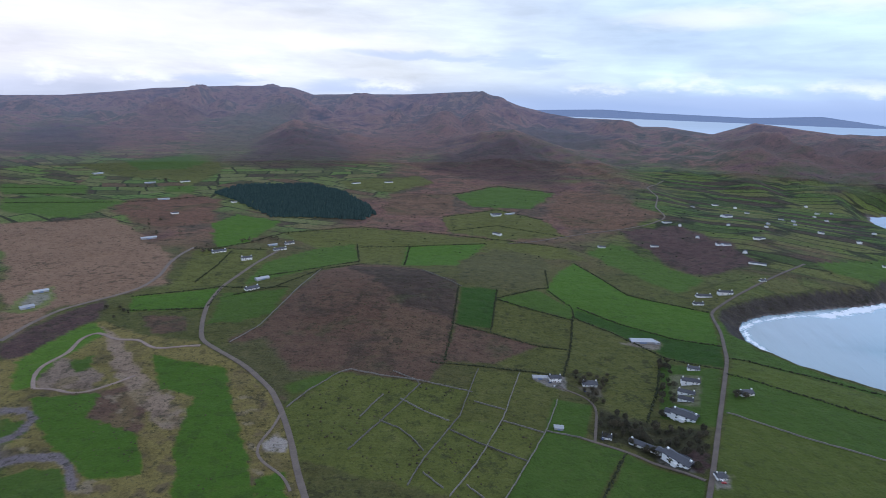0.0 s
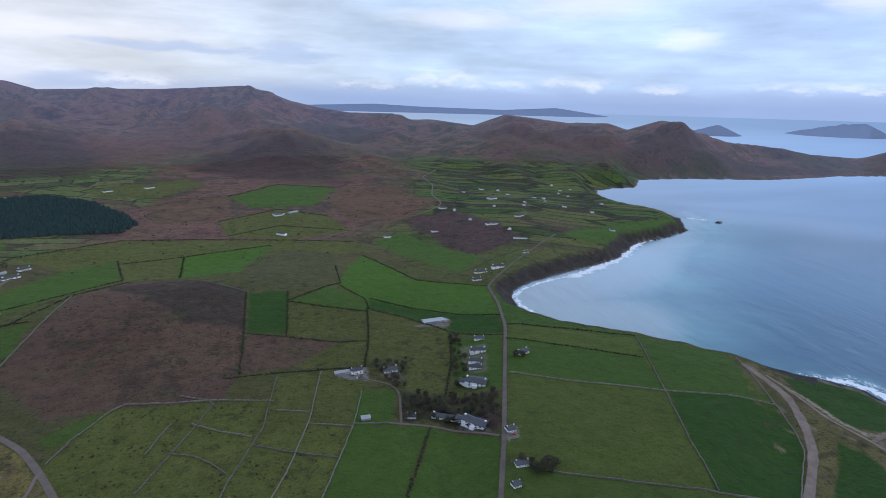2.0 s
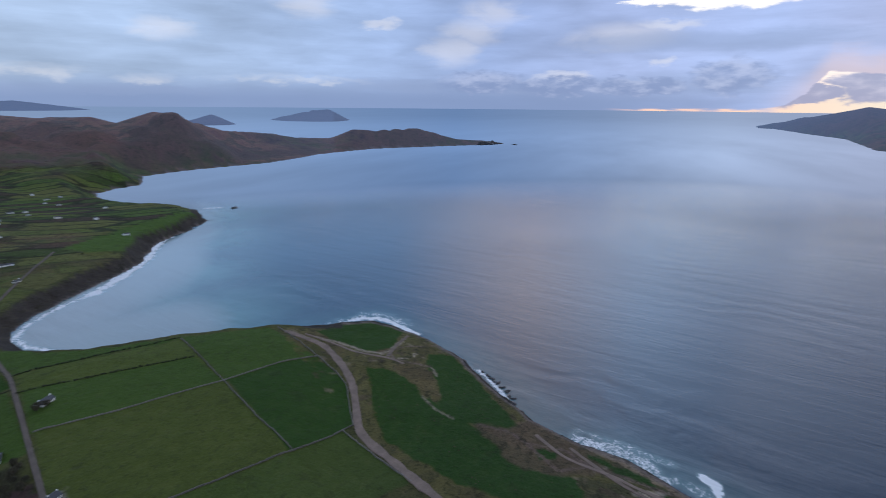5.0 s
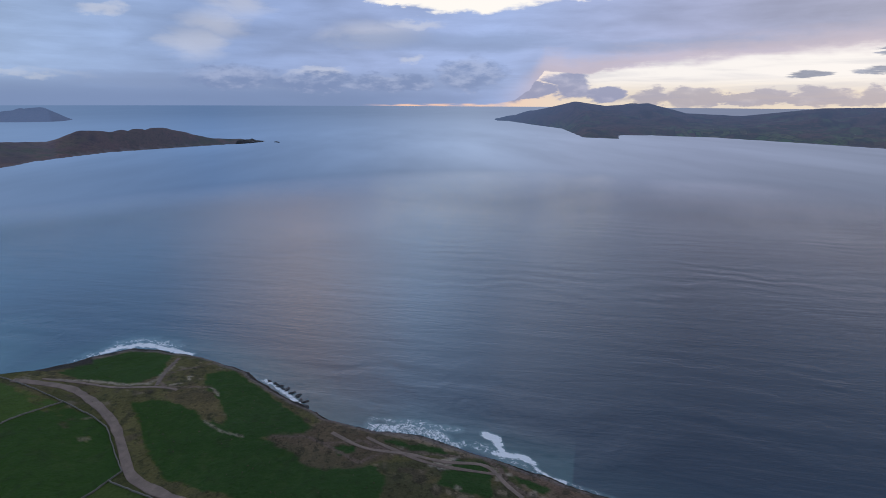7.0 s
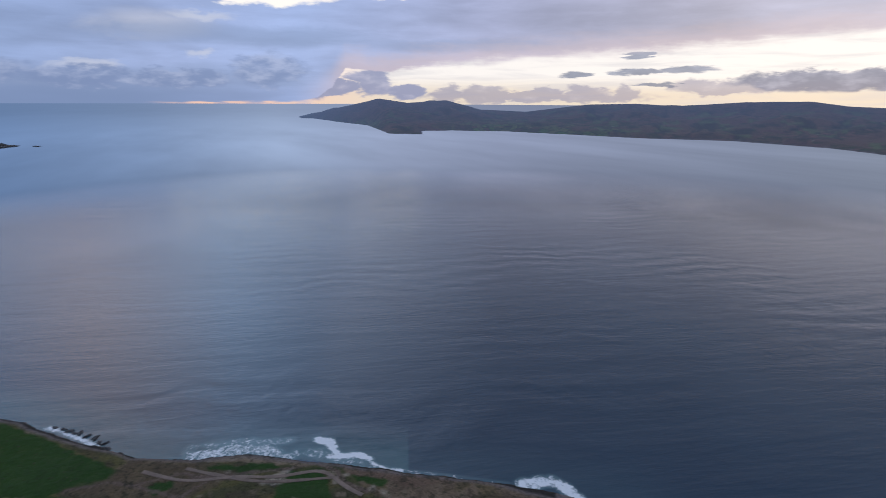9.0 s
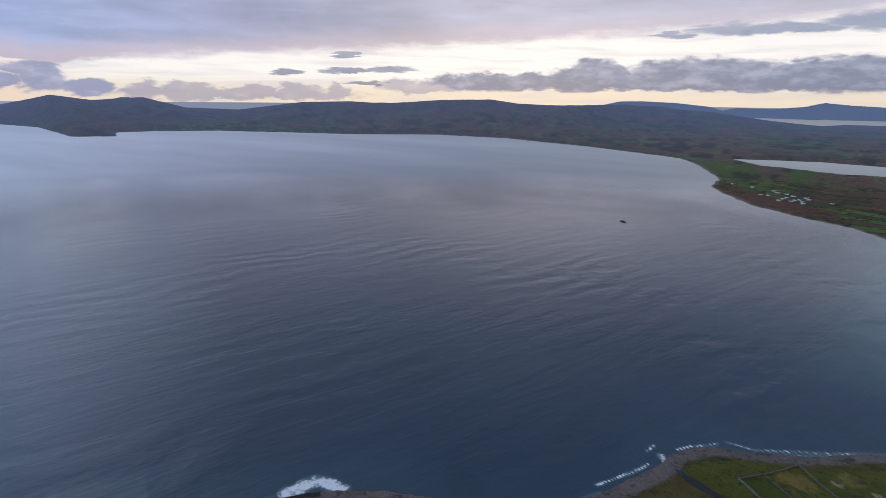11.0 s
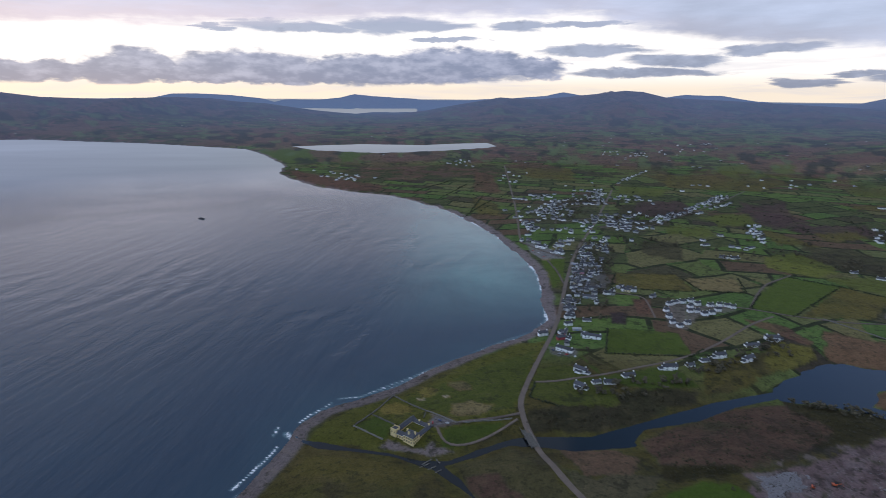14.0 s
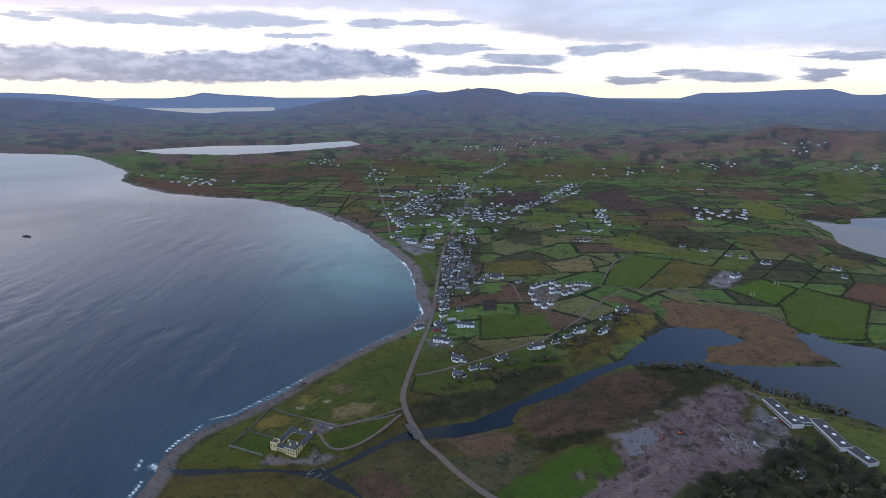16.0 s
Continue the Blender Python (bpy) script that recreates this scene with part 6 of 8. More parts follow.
def wall_line(line):
    """A dry stone field wall: courses that wander and a broken top."""
    d = math.hypot(*line[len(line) // 2])
    pts = chain(line, 2.0 if d < 1100 else 5.0)
    p = np.array(pts, float)
    p += np.stack([grain(p[:, 0] / 9, p[:, 1] / 9, s, 2) for s in (61, 67)], 1) * 0.7
    t = np.gradient(p, axis=0)
    t /= np.maximum(np.hypot(t[:, 0], t[:, 1]), 1e-6)[:, None]
    side = np.stack([-t[:, 1], t[:, 0]], 1)
    z = land_height(p[:, 0], p[:, 1])[0]
    tall = 1.25 + 0.35 * np.random.rand(len(p)) - 0.5 * (np.random.rand(len(p)) < 0.12)
    wide = 0.46 + 0.15 * np.random.rand(len(p))
    cols = []
    for k, up in ((-1.1, -0.8), (-0.75, 1.0), (0.75, 1.0), (1.1, -0.8)):
        q = p + side * (wide * k)[:, None]
        x, y, zz, _ = placed(q[:, 0], q[:, 1], z + (tall if up > 0 else up))
        cols.append(np.stack([x, y, zz], 1))
    co = np.stack(cols, 1).reshape(-1, 3)
    n = len(p)
    faces = [(i * 4 + j, i * 4 + j + 1, (i + 1) * 4 + j + 1, (i + 1) * 4 + j) for i in range(n - 1) for j in range(3)]
    faces += [(3, 2, 1, 0), (n * 4 - 4, n * 4 - 3, n * 4 - 2, n * 4 - 1)]
    me = bpy.data.meshes.new("stone_wall")
    me.from_pydata(co.tolist(), [], faces)
    me.materials.append(M_STONE)
    return tagged(new("stone_wall", me), "low grey dry stone wall dividing rough pasture", "stone wall", "field walls")


BLOB = [(0, 0, 1), (0.89, 0, 0.45), (0.28, 0.85, 0.45), (-0.72, 0.53, 0.45), (-0.72, -0.53, 0.45), (0.28, -0.85, 0.45), (0.72, 0.53, -0.45), (-0.28, 0.85, -0.45),
        (-0.89, 0, -0.45), (-0.28, -0.85, -0.45), (0.72, -0.53, -0.45)]
BLOB_FACES = [(0, 1, 2), (0, 2, 3), (0, 3, 4), (0, 4, 5), (0, 5, 1), (1, 6, 2), (2, 7, 3), (3, 8, 4), (4, 9, 5), (5, 10, 1), (6, 7, 2), (7, 8, 3), (8, 9, 4),
              (9, 10, 5), (10, 6, 1)]


def blobs(name, centres, sizes, mat, seed):
    """Many ragged clumps of leaves in one mesh."""
    rng = np.random.default_rng(seed)
    c, s = np.array(centres, float), np.array(sizes, float)
    v = np.array(BLOB)[None] * (0.65 + 0.7 * rng.random((len(c), len(BLOB), 1))) * s[:, None, None] + c[:, None]
    f = (np.array(BLOB_FACES)[None] + (np.arange(len(c)) * len(BLOB))[:, None, None]).reshape(-1, 3)
    me = bpy.data.meshes.new(name)
    me.from_pydata(v.reshape(-1, 3).tolist(), [], f.tolist())
    me.materials.append(mat)
    return new(name, me)


def hedge_line(line):
    d = math.hypot(*line[len(line) // 2])
    pts = np.array(chain(line, 1.0 + d * 0.0007), float)
    keep = np.random.rand(len(pts)) > 0.07
    pts = pts[keep] if keep.sum() > 3 else pts
    pts = pts + np.random.randn(len(pts), 2) * (0.5 + d * 0.0003)
    z = land_height(pts[:, 0], pts[:, 1])[0]
    size = (1.05 + d * 0.00015) * (0.7 + 0.8 * np.random.rand(len(pts)) ** 2)
    x, y, z, s = placed(pts[:, 0], pts[:, 1], z + size * 0.45)
    ob = blobs("hedge", np.stack([x, y, z], 1), size * s, M_HEDGE, int(abs(line[0][0])) + 7)
    return tagged(ob, "ragged dark hedge along a field edge", "hedge", "field hedges")


wall_line([(-166, 557), (-148, 598), (-121, 638)])
wall_line([(-121, 638), (-108, 646), (-65, 634), (-15, 624), (47, 604)])
wall_line([(-85, 486), (-64, 525), (-39, 573), (-17, 618)])
wall_line([(-22, 435), (-7, 477), (30, 553), (57, 661)])
wall_line([(-59, 538), (-38, 527), (-22, 510), (-9, 488)])
wall_line([(-39, 583), (-10, 559), (18, 541)])
wall_line([(19, 525), (48, 503), (95, 474)])
wall_line([(17, 422), (44, 469), (79, 551), (111, 656)])
wall_line([(61, 408), (94, 470), (127, 537), (149, 594)])
wall_line([(78, 545), (121, 525)])
wall_line([(48, 583), (82, 568)])
wall_line([(-81, 544), (-70, 571), (-60, 591)])
wall_line([(122, 529), (160, 517)])
wall_line([(-8, 454), (11, 432)])
wall_line([(33, 438), (48, 419)])
wall_line([(-19, 618), (-22, 625), (-53, 646)])
wall_line([(-228, 1038), (-248, 861), (-263, 765), (-288, 713)])
wall_line([(-30, 1023), (8, 970), (43, 931)])
wall_line([(329, 551), (383, 508), (481, 444), (595, 386)])
wall_line([(567, 592), (481, 444), (430, 357), (395, 290)])
wall_line([(240, 390), (275, 359), (393, 288), (458, 271), (471, 265)])
wall_line([(655, 491), (619, 427), (592, 379), (567, 340), (545, 314), (471, 265)])
wall_line([(458, 271), (430, 217), (403, 168)])
hedge_line([(378, 645), (447, 589), (521, 526)])
hedge_line([(406, 695), (491, 646), (569, 595)])
hedge_line([(30, 785), (84, 767), (150, 738), (192, 732)])
hedge_line([(107, 933), (83, 771)])
hedge_line([(39, 936), (25, 777), (13, 678)])
hedge_line([(225, 852), (196, 735), (168, 653)])
hedge_line([(104, 890), (166, 863), (223, 840)])
hedge_line([(201, 961), (232, 893), (227, 849), (275, 802), (323, 724), (381, 660)])
hedge_line([(242, 892), (298, 838), (420, 742)])
hedge_line([(-5, 672), (57, 669), (170, 653)])
hedge_line([(323, 724), (278, 619), (241, 551)])
hedge_line([(199, 492), (166, 440), (132, 385)])
hedge_line([(105, 895), (185, 960), (206, 971), (223, 1093)])
hedge_line([(301, 1175), (330, 1079), (358, 979), (475, 901)])
hedge_line([(-348, 895), (-287, 927), (-227, 1034), (-149, 1083)])
hedge_line([(-488, 817), (-370, 834), (-383, 929)])
hedge_line([(-513, 879), (-387, 935), (-262, 922)])
hedge_line([(-336, 994), (-240, 1045), (-164, 1105), (-192, 1263)])
hedge_line([(-389, 1338), (-206, 1433), (-25, 1401), (148, 1353), (307, 1292)])
hedge_line([(-178, 1235), (-74, 1257), (116, 1311)])
hedge_line([(-68, 1069), (-68, 1258)])
hedge_line([(-496, 1183), (-440, 1240), (-384, 1344)])
hedge_line([(-538, 1178), (-385, 1187)])
hedge_line([(-442, 958), (-443, 1063), (-452, 1165)])
hedge_line([(-1425, 1778), (-1162, 1822)])
hedge_line([(-1357, 1688), (-1118, 1722)])
hedge_line([(-1250, 1550), (-975, 1627)])
hedge_line([(-944, 1632), (-709, 1813)])
hedge_line([(43, 1965), (225, 2177), (436, 2050)])
hedge_line([(4, 1582), (181, 1711), (301, 1577)])
hedge_line([(20, 1421), (162, 1503), (328, 1393)])
wall_line([(51, -526), (29, -555), (8, -589), (-12, -564), (-29, -547), (-25, -532)])
wall_line([(51, -526), (35, -513), (19, -502)])
wall_line([(32, -549), (15, -530), (7, -522)])
wall_line([(-29, -547), (-59, -518), (-122, -526)])
hedge_line([(-644, -876), (-579, -808)])
hedge_line([(-632, -772), (-813, -897)])
hedge_line([(-748, -963), (-813, -897), (-856, -834)])
hedge_line([(-779, -721), (-791, -630), (-899, -678), (-883, -743)])
hedge_line([(-803, -631), (-754, -572), (-784, -518), (-814, -499), (-943, -582), (-912, -679)])
hedge_line([(-1029, -670), (-937, -626), (-956, -565)])
hedge_line([(-912, -679), (-1076, -763), (-1082, -722), (-1029, -670)])
hedge_line([(-856, -834), (-1041, -958), (-1074, -896)])
hedge_line([(-883, -743), (-1083, -846), (-1054, -771)])
wall_line([(-670, -759), (-723, -647), (-753, -577)])
hedge_line([(-281, -667), (-395, -650), (-419, -667)])
hedge_line([(-315, -749), (-281, -667)])
hedge_line([(-429, -1009), (-388, -927), (-534, -893)])
hedge_line([(-545, -970), (-545, -901), (-619, -877), (-650, -953)])
hedge_line([(-166, -599), (-151, -564), (-180, -541)])
hedge_line([(-198, -1576), (-323, -1808), (-405, -1744)])
hedge_line([(-59, -1978), (-221, -2228), (-384, -2133)])
hedge_line([(-222, -1627), (-298, -1880)])
hedge_line([(-142, -1842), (-275, -2133)])


# ---------------------------------------------------------------- houses
HOUSES = {}
HOUSE_LABELS = {
    "bungalow": "white rendered bungalow with a grey slate roof",
    "two": "two-storey white house with slate roof and chimneys",
    "villa": "large white house with wings and slate roofs",
    "shed": "long farm shed with pale sheet-metal roof",
    "redhouse": "two-storey red fronted house with slate roof",
    "pinkhouse": "pink rendered village house with slate roof",
    "creamhouse": "cream rendered village house with slate roof",
    "terrace": "grey rendered village house with a dark slate roof",
}


def window(parent, x, y, z, w=1.0, h=1.2):
    out = 0.06 if y > 0 else -0.06
    part("window", box(x - w / 2, x + w / 2, min(y, y + out), max(y, y + out), z, z + h), M_GLASS, parent)


def build_house(kind):
    """One house, 12 m long and 8 m deep, its foot sunk in the ground."""
    ob = new("house" if kind != "shed" else "farm_shed")
    walls = {"redhouse": M_RED, "pinkhouse": M_PINK, "creamhouse": M_CREAM, "shed": M_GREYWALL, "terrace": M_PEBBLE}.get(kind, M_WHITE)
    tall = 3.0 if kind in ("bungalow", "shed") else 5.4
    rise = 1.6 if kind == "shed" else 2.7
    part("wall", gabled(-6, 6, -4, 4, -2.0, tall, rise), walls, ob)
    part("roof", roof(-6, 6, -4, 4, tall, rise + 0.12), M_TIN if kind == "shed" else M_SLATE, ob)
    if kind == "shed":
        part("door", box(-1.8, 1.8, -4.08, -4.0, -0.3, 2.7), M_BLUETIN, ob)
        part("door", box(-1.8, 1.8, 4.0, 4.08, -0.3, 2.7), M_BLUETIN, ob)
    else:
        for x in (-5.3, 5.3):
            part("chimney", box(x - 0.4, x + 0.4, -0.55, 0.55, tall + 1.6, tall + rise + 1.3), walls, ob)
        for y in (-4.0, 4.0):
            for x in (-4.0, -1.7, 3.2):
                window(ob, x, y, 0.9)
                if tall > 4:
                    window(ob, x, y, 3.5)
        part("door", box(-0.5, 0.5, -4.07, -4.0, -0.2, 2.0), M_WOODDOOR, ob)
    if kind == "villa":
        part("wing", gabled(-3, 3, -7.5, -3.9, -2.0, 3.2, 1.5), walls, ob)
        part("wing_roof", roof(-3, 3, -7.5, -3.9, 3.2, 1.6), M_SLATE, ob)
        part("annexe", gabled(5.9, 9.5, -2.5, 3.0, -2.0, 2.8, 1.8), walls, ob)
        part("annexe_roof", roof(5.9, 9.5, -2.5, 3.0, 2.8, 1.9), M_SLATE, ob)
        part("porch", box(-1.2, 1.2, 4.0, 5.6, -1.0, 2.6), walls, ob)
    return ob


FAR_VILLAGE, FAR_HOUSES = 1330.0, []


def house(kind, x, y, turn, length, depth, z=None):
    if z is None:
        z = float(ground_z([(x, y)])[0])
    if y < 0 and kind != "shed":
        length, depth = (length * 0.76 if length > 13 else length), depth * 0.9
    px, py, pz, s = placed(np.float64(x), np.float64(y), np.float64(max(z, 1.5)))
    s = float(s)
    if math.hypot(x, y) > FAR_VILLAGE and kind != "shed":
        FAR_HOUSES.append((float(px), float(py), float(pz), turn, length * s, depth * s, s * (5.0 if kind == "bungalow" else 6.6), kind))
        return None
    m = pose(float(px), float(py), float(pz), 0, 0, turn) @ Matrix.Diagonal((s * length / 12, s * depth / 8, s * (0.72 + 0.02 * depth + 0.10 * (length > 13)), 1))
    if kind not in HOUSES:
        ob = HOUSES[kind] = tagged(build_house(kind), HOUSE_LABELS[kind], "house" if kind != "shed" else "shed",
                                   "houses of the village" if kind != "shed" else "farm sheds")
        ob.matrix_basis = m
        return ob
    first = HOUSES[kind]
    return copy_thing(first, m @ Matrix.Diagonal((*first.scale, 1)).inverted())


def spread(poly, n, rng, gap=0.0):
    """Random places within an outline, no two nearer than gap."""
    px, py = (np.array(v, float) for v in zip(*poly))
    out = []
    for _ in range(200):
        x = rng.uniform(px.min(), px.max(), 4 * n)
        y = rng.uniform(py.min(), py.max(), 4 * n)
        ok = inside(x, y, poly)
        for a, b in zip(x[ok], y[ok]):
            if all((a - c) ** 2 + (b - d) ** 2 > gap * gap for c, d in out):
                out.append((a, b))
                if len(out) == n:
                    return out
        gap *= 0.97
    return out


AREA_SEED = [100]


def scatter_houses(poly, n):
    """Houses in loose rows that follow the main street."""
    AREA_SEED[0] += 1
    rng = np.random.default_rng(AREA_SEED[0])
    base = 67.0
    places = spread(poly, n, rng, 22)
    if abs(poly[0][0]) < 800 and abs(poly[0][1]) < 2000 and poly[0][1] < -1000:
        c, s = math.cos(radians(base)), math.sin(radians(base))
        rows = {}
        for x, y in spread(poly, n * 5, rng, 0):
            u, v = x * c + y * s, y * c - x * s
            v = round(v / 36) * 36 + 5 * math.sin(u / 60)
            rows.setdefault((round(u / 19), round(v / 36)), (u * 0 + round(u / 19) * 19 + rng.normal(0, 1.5), v + rng.normal(0, 1.5)))
        keys = list(rows)
        rng.shuffle(keys)
        places = [(rows[tuple(k)][0] * c - rows[tuple(k)][1] * s, rows[tuple(k)][0] * s + rows[tuple(k)][1] * c) for k in keys[:n]]
    for (x, y), z in zip(places, ground_z(places)):
        kind = rng.choice(["bungalow", "two", "two", "bungalow", "bungalow", "creamhouse", "shed"], p=[0.25, 0.25, 0.15, 0.15, 0.1, 0.04, 0.06])
        house(str(kind), x, y, base + 90 * (rng.random() < 0.2) + rng.normal(0, 5), rng.uniform(11, 16), rng.uniform(7.5, 10), float(z))


def house_row(way, gap):
    """Houses side by side along a line, now and then one missing or set back."""
    AREA_SEED[0] += 1
    rng = np.random.default_rng(AREA_SEED[0])
    for (x0, y0), (x1, y1) in zip(way, way[1:]):
        run = math.hypot(x1 - x0, y1 - y0)
        n = max(1, int(run / gap))
        turn = math.degrees(math.atan2(y1 - y0, x1 - x0))
        odd = 90 * (rng.random() < 0.25)
        for k in range(n):
            if rng.random() < 0.24:
                continue
            u = (k + 0.5 + rng.normal(0, 0.08)) / n
            x, y = x0 + (x1 - x0) * u + rng.normal(0, 1.2 if gap < 12 else 4), y0 + (y1 - y0) * u + rng.normal(0, 1.2 if gap < 12 else 4)
            kind = str(rng.choice(["two", "bungalow", "terrace", "creamhouse", "shed"], p=[0.24, 0.24, 0.40, 0.05, 0.07]))
            length = min(gap * 0.86, rng.uniform(8, 13))
            house(kind, x, y, turn + (odd if gap > 11 else 0) + rng.normal(0, 3 if gap < 12 else 9), length, rng.uniform(6, 8))


for hx, hy, turn, length, depth in [(312, 771, 0, 34, 13), (332, 767, 111, 9, 8), (138, 534, 174, 10, 7), (136, 644, 177, 19, 7), (214, 1650, 32, 32, 9), (-326, 978, 42, 24, 12), (-379, 1222, 37, 20, 9), (-670, 884, 43, 21, 11), (-643, 814, 49, 18, 12), (-672, 1243, 36, 31, 14), (-1322, 2129, 61, 34, 16), (-1045, 1980, 32, 34, 14), (-859, 1699, 35, 32, 10)]:
    house('shed', hx, hy, turn, length, depth)
for hx, hy, turn, length, depth in [(284, 554, 141, 26, 15), (243, 472, 125, 28, 13), (-230, -620, 133, 21, 9), (-217, -582, 135, 17, 10), (-347, -618, 0, 24, 9), (-431, -645, 6, 20, 9), (-464, -633, 25, 23, 8), (-538, -692, 173, 24, 11)]:
    house('villa', hx, hy, turn, length, depth)
for hx, hy, turn, length, depth in [(325, 634, 166, 21, 9), (154, 640, 4, 15, 9), (543, 984, 178, 26, 9), (152, 1404, 138, 25, 10), (862, 1632, 24, 34, 12), (-399, 1107, 29, 21, 10), (862, 1621, 27, 34, 11), (-214, -746, 9, 18, 9), (-228, -682, 138, 31, 8), (-244, -748, 12, 14, 8), (-280, -720, 152, 34, 9), (-274, -806, 3, 21, 9), (-285, -838, 8, 22, 9), (-263, -778, 9, 12, 8), (-414, -908, 164, 34, 10), (-351, -920, 160, 32, 9), (-368, -893, 0, 14, 9), (-332, -1212, 133, 34, 11)]:
    house('two', hx, hy, turn, length, depth)
for hx, hy, turn, length, depth in [(-374, -1208, 152, 27, 10), (-359, -1156, 123, 30, 9), (-412, -1247, 175, 22, 9), (-433, -1184, 177, 22, 9), (-412, -1123, 175, 21, 9), (-392, -1060, 157, 26, 10), (-382, -1011, 22, 22, 9), (-357, -977, 146, 22, 9), (-846, -766, 10, 27, 10), (-1231, -1226, 132, 15, 9), (-879, -1226, 25, 29, 9), (-949, -1348, 32, 34, 9), (-454, -835, 13, 9, 8), (-466, -840, 15, 11, 8), (-481, -843, 0, 10, 8), (-498, -847, 0, 9, 8), (-502, -832, 6, 9, 8), (-436, -809, 0, 8, 8)]:
    house('two', hx, hy, turn, length, depth)
for hx, hy, turn, length, depth in [(-428, -783, 0, 8, 8), (-423, -761, 0, 8, 8), (-427, -746, 0, 8, 8), (-444, -756, 0, 8, 8), (-473, -802, 0, 8, 8), (-484, -801, 0, 8, 8), (-490, -788, 0, 9, 8), (-504, -792, 0, 9, 8), (-522, -805, 0, 9, 8), (-520, -824, 6, 10, 8), (-537, -826, 166, 8, 8), (-547, -820, 159, 9, 8), (-554, -814, 157, 8, 8), (-484, -822, 7, 8, 8)]:
    house('two', hx, hy, turn, length, depth)
for hx, hy, turn, length, depth in [(347, 674, 160, 15, 8), (310, 610, 155, 19, 8), (302, 593, 152, 17, 8), (222, 504, 143, 31, 9), (187, 520, 163, 10, 8), (197, 633, 0, 18, 11), (372, 593, 13, 17, 10), (266, 437, 0, 9, 9), (248, 383, 171, 13, 8), (228, 359, 0, 8, 7), (500, 978, 178, 27, 10), (473, 940, 177, 18, 8), (648, 1046, 10, 11, 8), (525, 1298, 171, 18, 10), (630, 1496, 2, 24, 10), (170, 1624, 23, 28, 10), (697, 1294, 3, 20, 9), (802, 1344, 8, 22, 9)]:
    house('bungalow', hx, hy, turn, length, depth)
for hx, hy, turn, length, depth in [(694, 1150, 154, 34, 9), (398, 1302, 0, 17, 9), (962, 1904, 3, 20, 9), (-326, 921, 43, 23, 12), (-353, 1188, 38, 28, 9), (-476, 1156, 35, 29, 10), (-346, 1242, 39, 21, 9), (-737, 1511, 41, 18, 10), (-942, 2032, 52, 34, 10), (-329, 2145, 46, 34, 10), (-206, 2190, 36, 34, 10), (-638, 1692, 40, 16, 9), (171, 1640, 16, 34, 9), (688, 1300, 8, 27, 10), (802, 1341, 15, 30, 9), (-296, -788, 167, 13, 9), (-240, -590, 5, 11, 7), (-256, -588, 171, 19, 9)]:
    house('bungalow', hx, hy, turn, length, depth)
for hx, hy, turn, length, depth in [(-286, -603, 11, 21, 9), (-378, -624, 4, 15, 8), (-404, -635, 9, 12, 8), (-496, -674, 2, 26, 10), (-333, -886, 157, 30, 9), (-327, -1322, 171, 20, 9), (-462, -1156, 8, 21, 9), (-903, -972, 159, 17, 9), (-922, -928, 144, 19, 9), (-944, -880, 130, 17, 9), (-960, -856, 149, 17, 9), (-971, -810, 151, 23, 11), (-1068, -734, 108, 19, 11), (-1036, -694, 119, 10, 9), (-1152, -1190, 124, 22, 9), (-1266, -1157, 105, 34, 9), (-1492, -1554, 166, 29, 9), (-1764, -1352, 144, 26, 9)]:
    house('bungalow', hx, hy, turn, length, depth)
for hx, hy, turn, length, depth in [(-712, -1182, 9, 26, 9), (-794, -1258, 165, 16, 9), (-721, -1081, 5, 24, 11), (-804, -1154, 25, 34, 9), (-900, -1277, 19, 24, 9)]:
    house('bungalow', hx, hy, turn, length, depth)
house('bungalow', -452, -306, 20, 15, 9)
for hx, hy, turn, length, depth in [(-236, -727, 7, 16, 8)]:
    house('redhouse', hx, hy, turn, length, depth)
for hx, hy, turn, length, depth in [(-362, -1016, 160, 15, 9)]:
    house('pinkhouse', hx, hy, turn, length, depth)
for hx, hy, turn, length, depth in [(-336, -960, 167, 13, 9)]:
    house('creamhouse', hx, hy, turn, length, depth)
scatter_houses([(498, -2678), (78, -2359), (115, -2206), (255, -2253)], 10)
scatter_houses([(-1241, -1304), (-1390, -1237), (-1249, -1105), (-1119, -1169)], 16)
scatter_houses([(-2779, -2386), (-3055, -2296), (-2689, -2014), (-2447, -2093)], 10)
scatter_houses([(-2474, -1767), (-2695, -1735), (-2504, -1606), (-2333, -1663)], 10)
scatter_houses([(-2064, -2189), (-2236, -2132), (-1987, -1888), (-1833, -1938)], 10)
scatter_houses([(-205, -2855), (-403, -2864), (-356, -2541), (-185, -2597)], 10)
scatter_houses([(-1546, -3444), (-2375, -3968), (-1838, -3063), (-1264, -2812)], 16)
scatter_houses([(-1244, -3288), (-1532, -3195), (-1388, -2893), (-1127, -2978)], 12)
scatter_houses([(259, -2521), (156, -2437), (154, -2213), (251, -2315)], 10)
scatter_houses([(-1440, -2146), (-1919, -2158), (-1740, -1951), (-1294, -1924)], 10)
scatter_houses([(-437, -2417), (-601, -2460), (-520, -2135), (-400, -2100)], 10)
scatter_houses([(907, 2046), (1496, 2046), (1089, 1200), (631, 1070), (547, 1235)], 22)
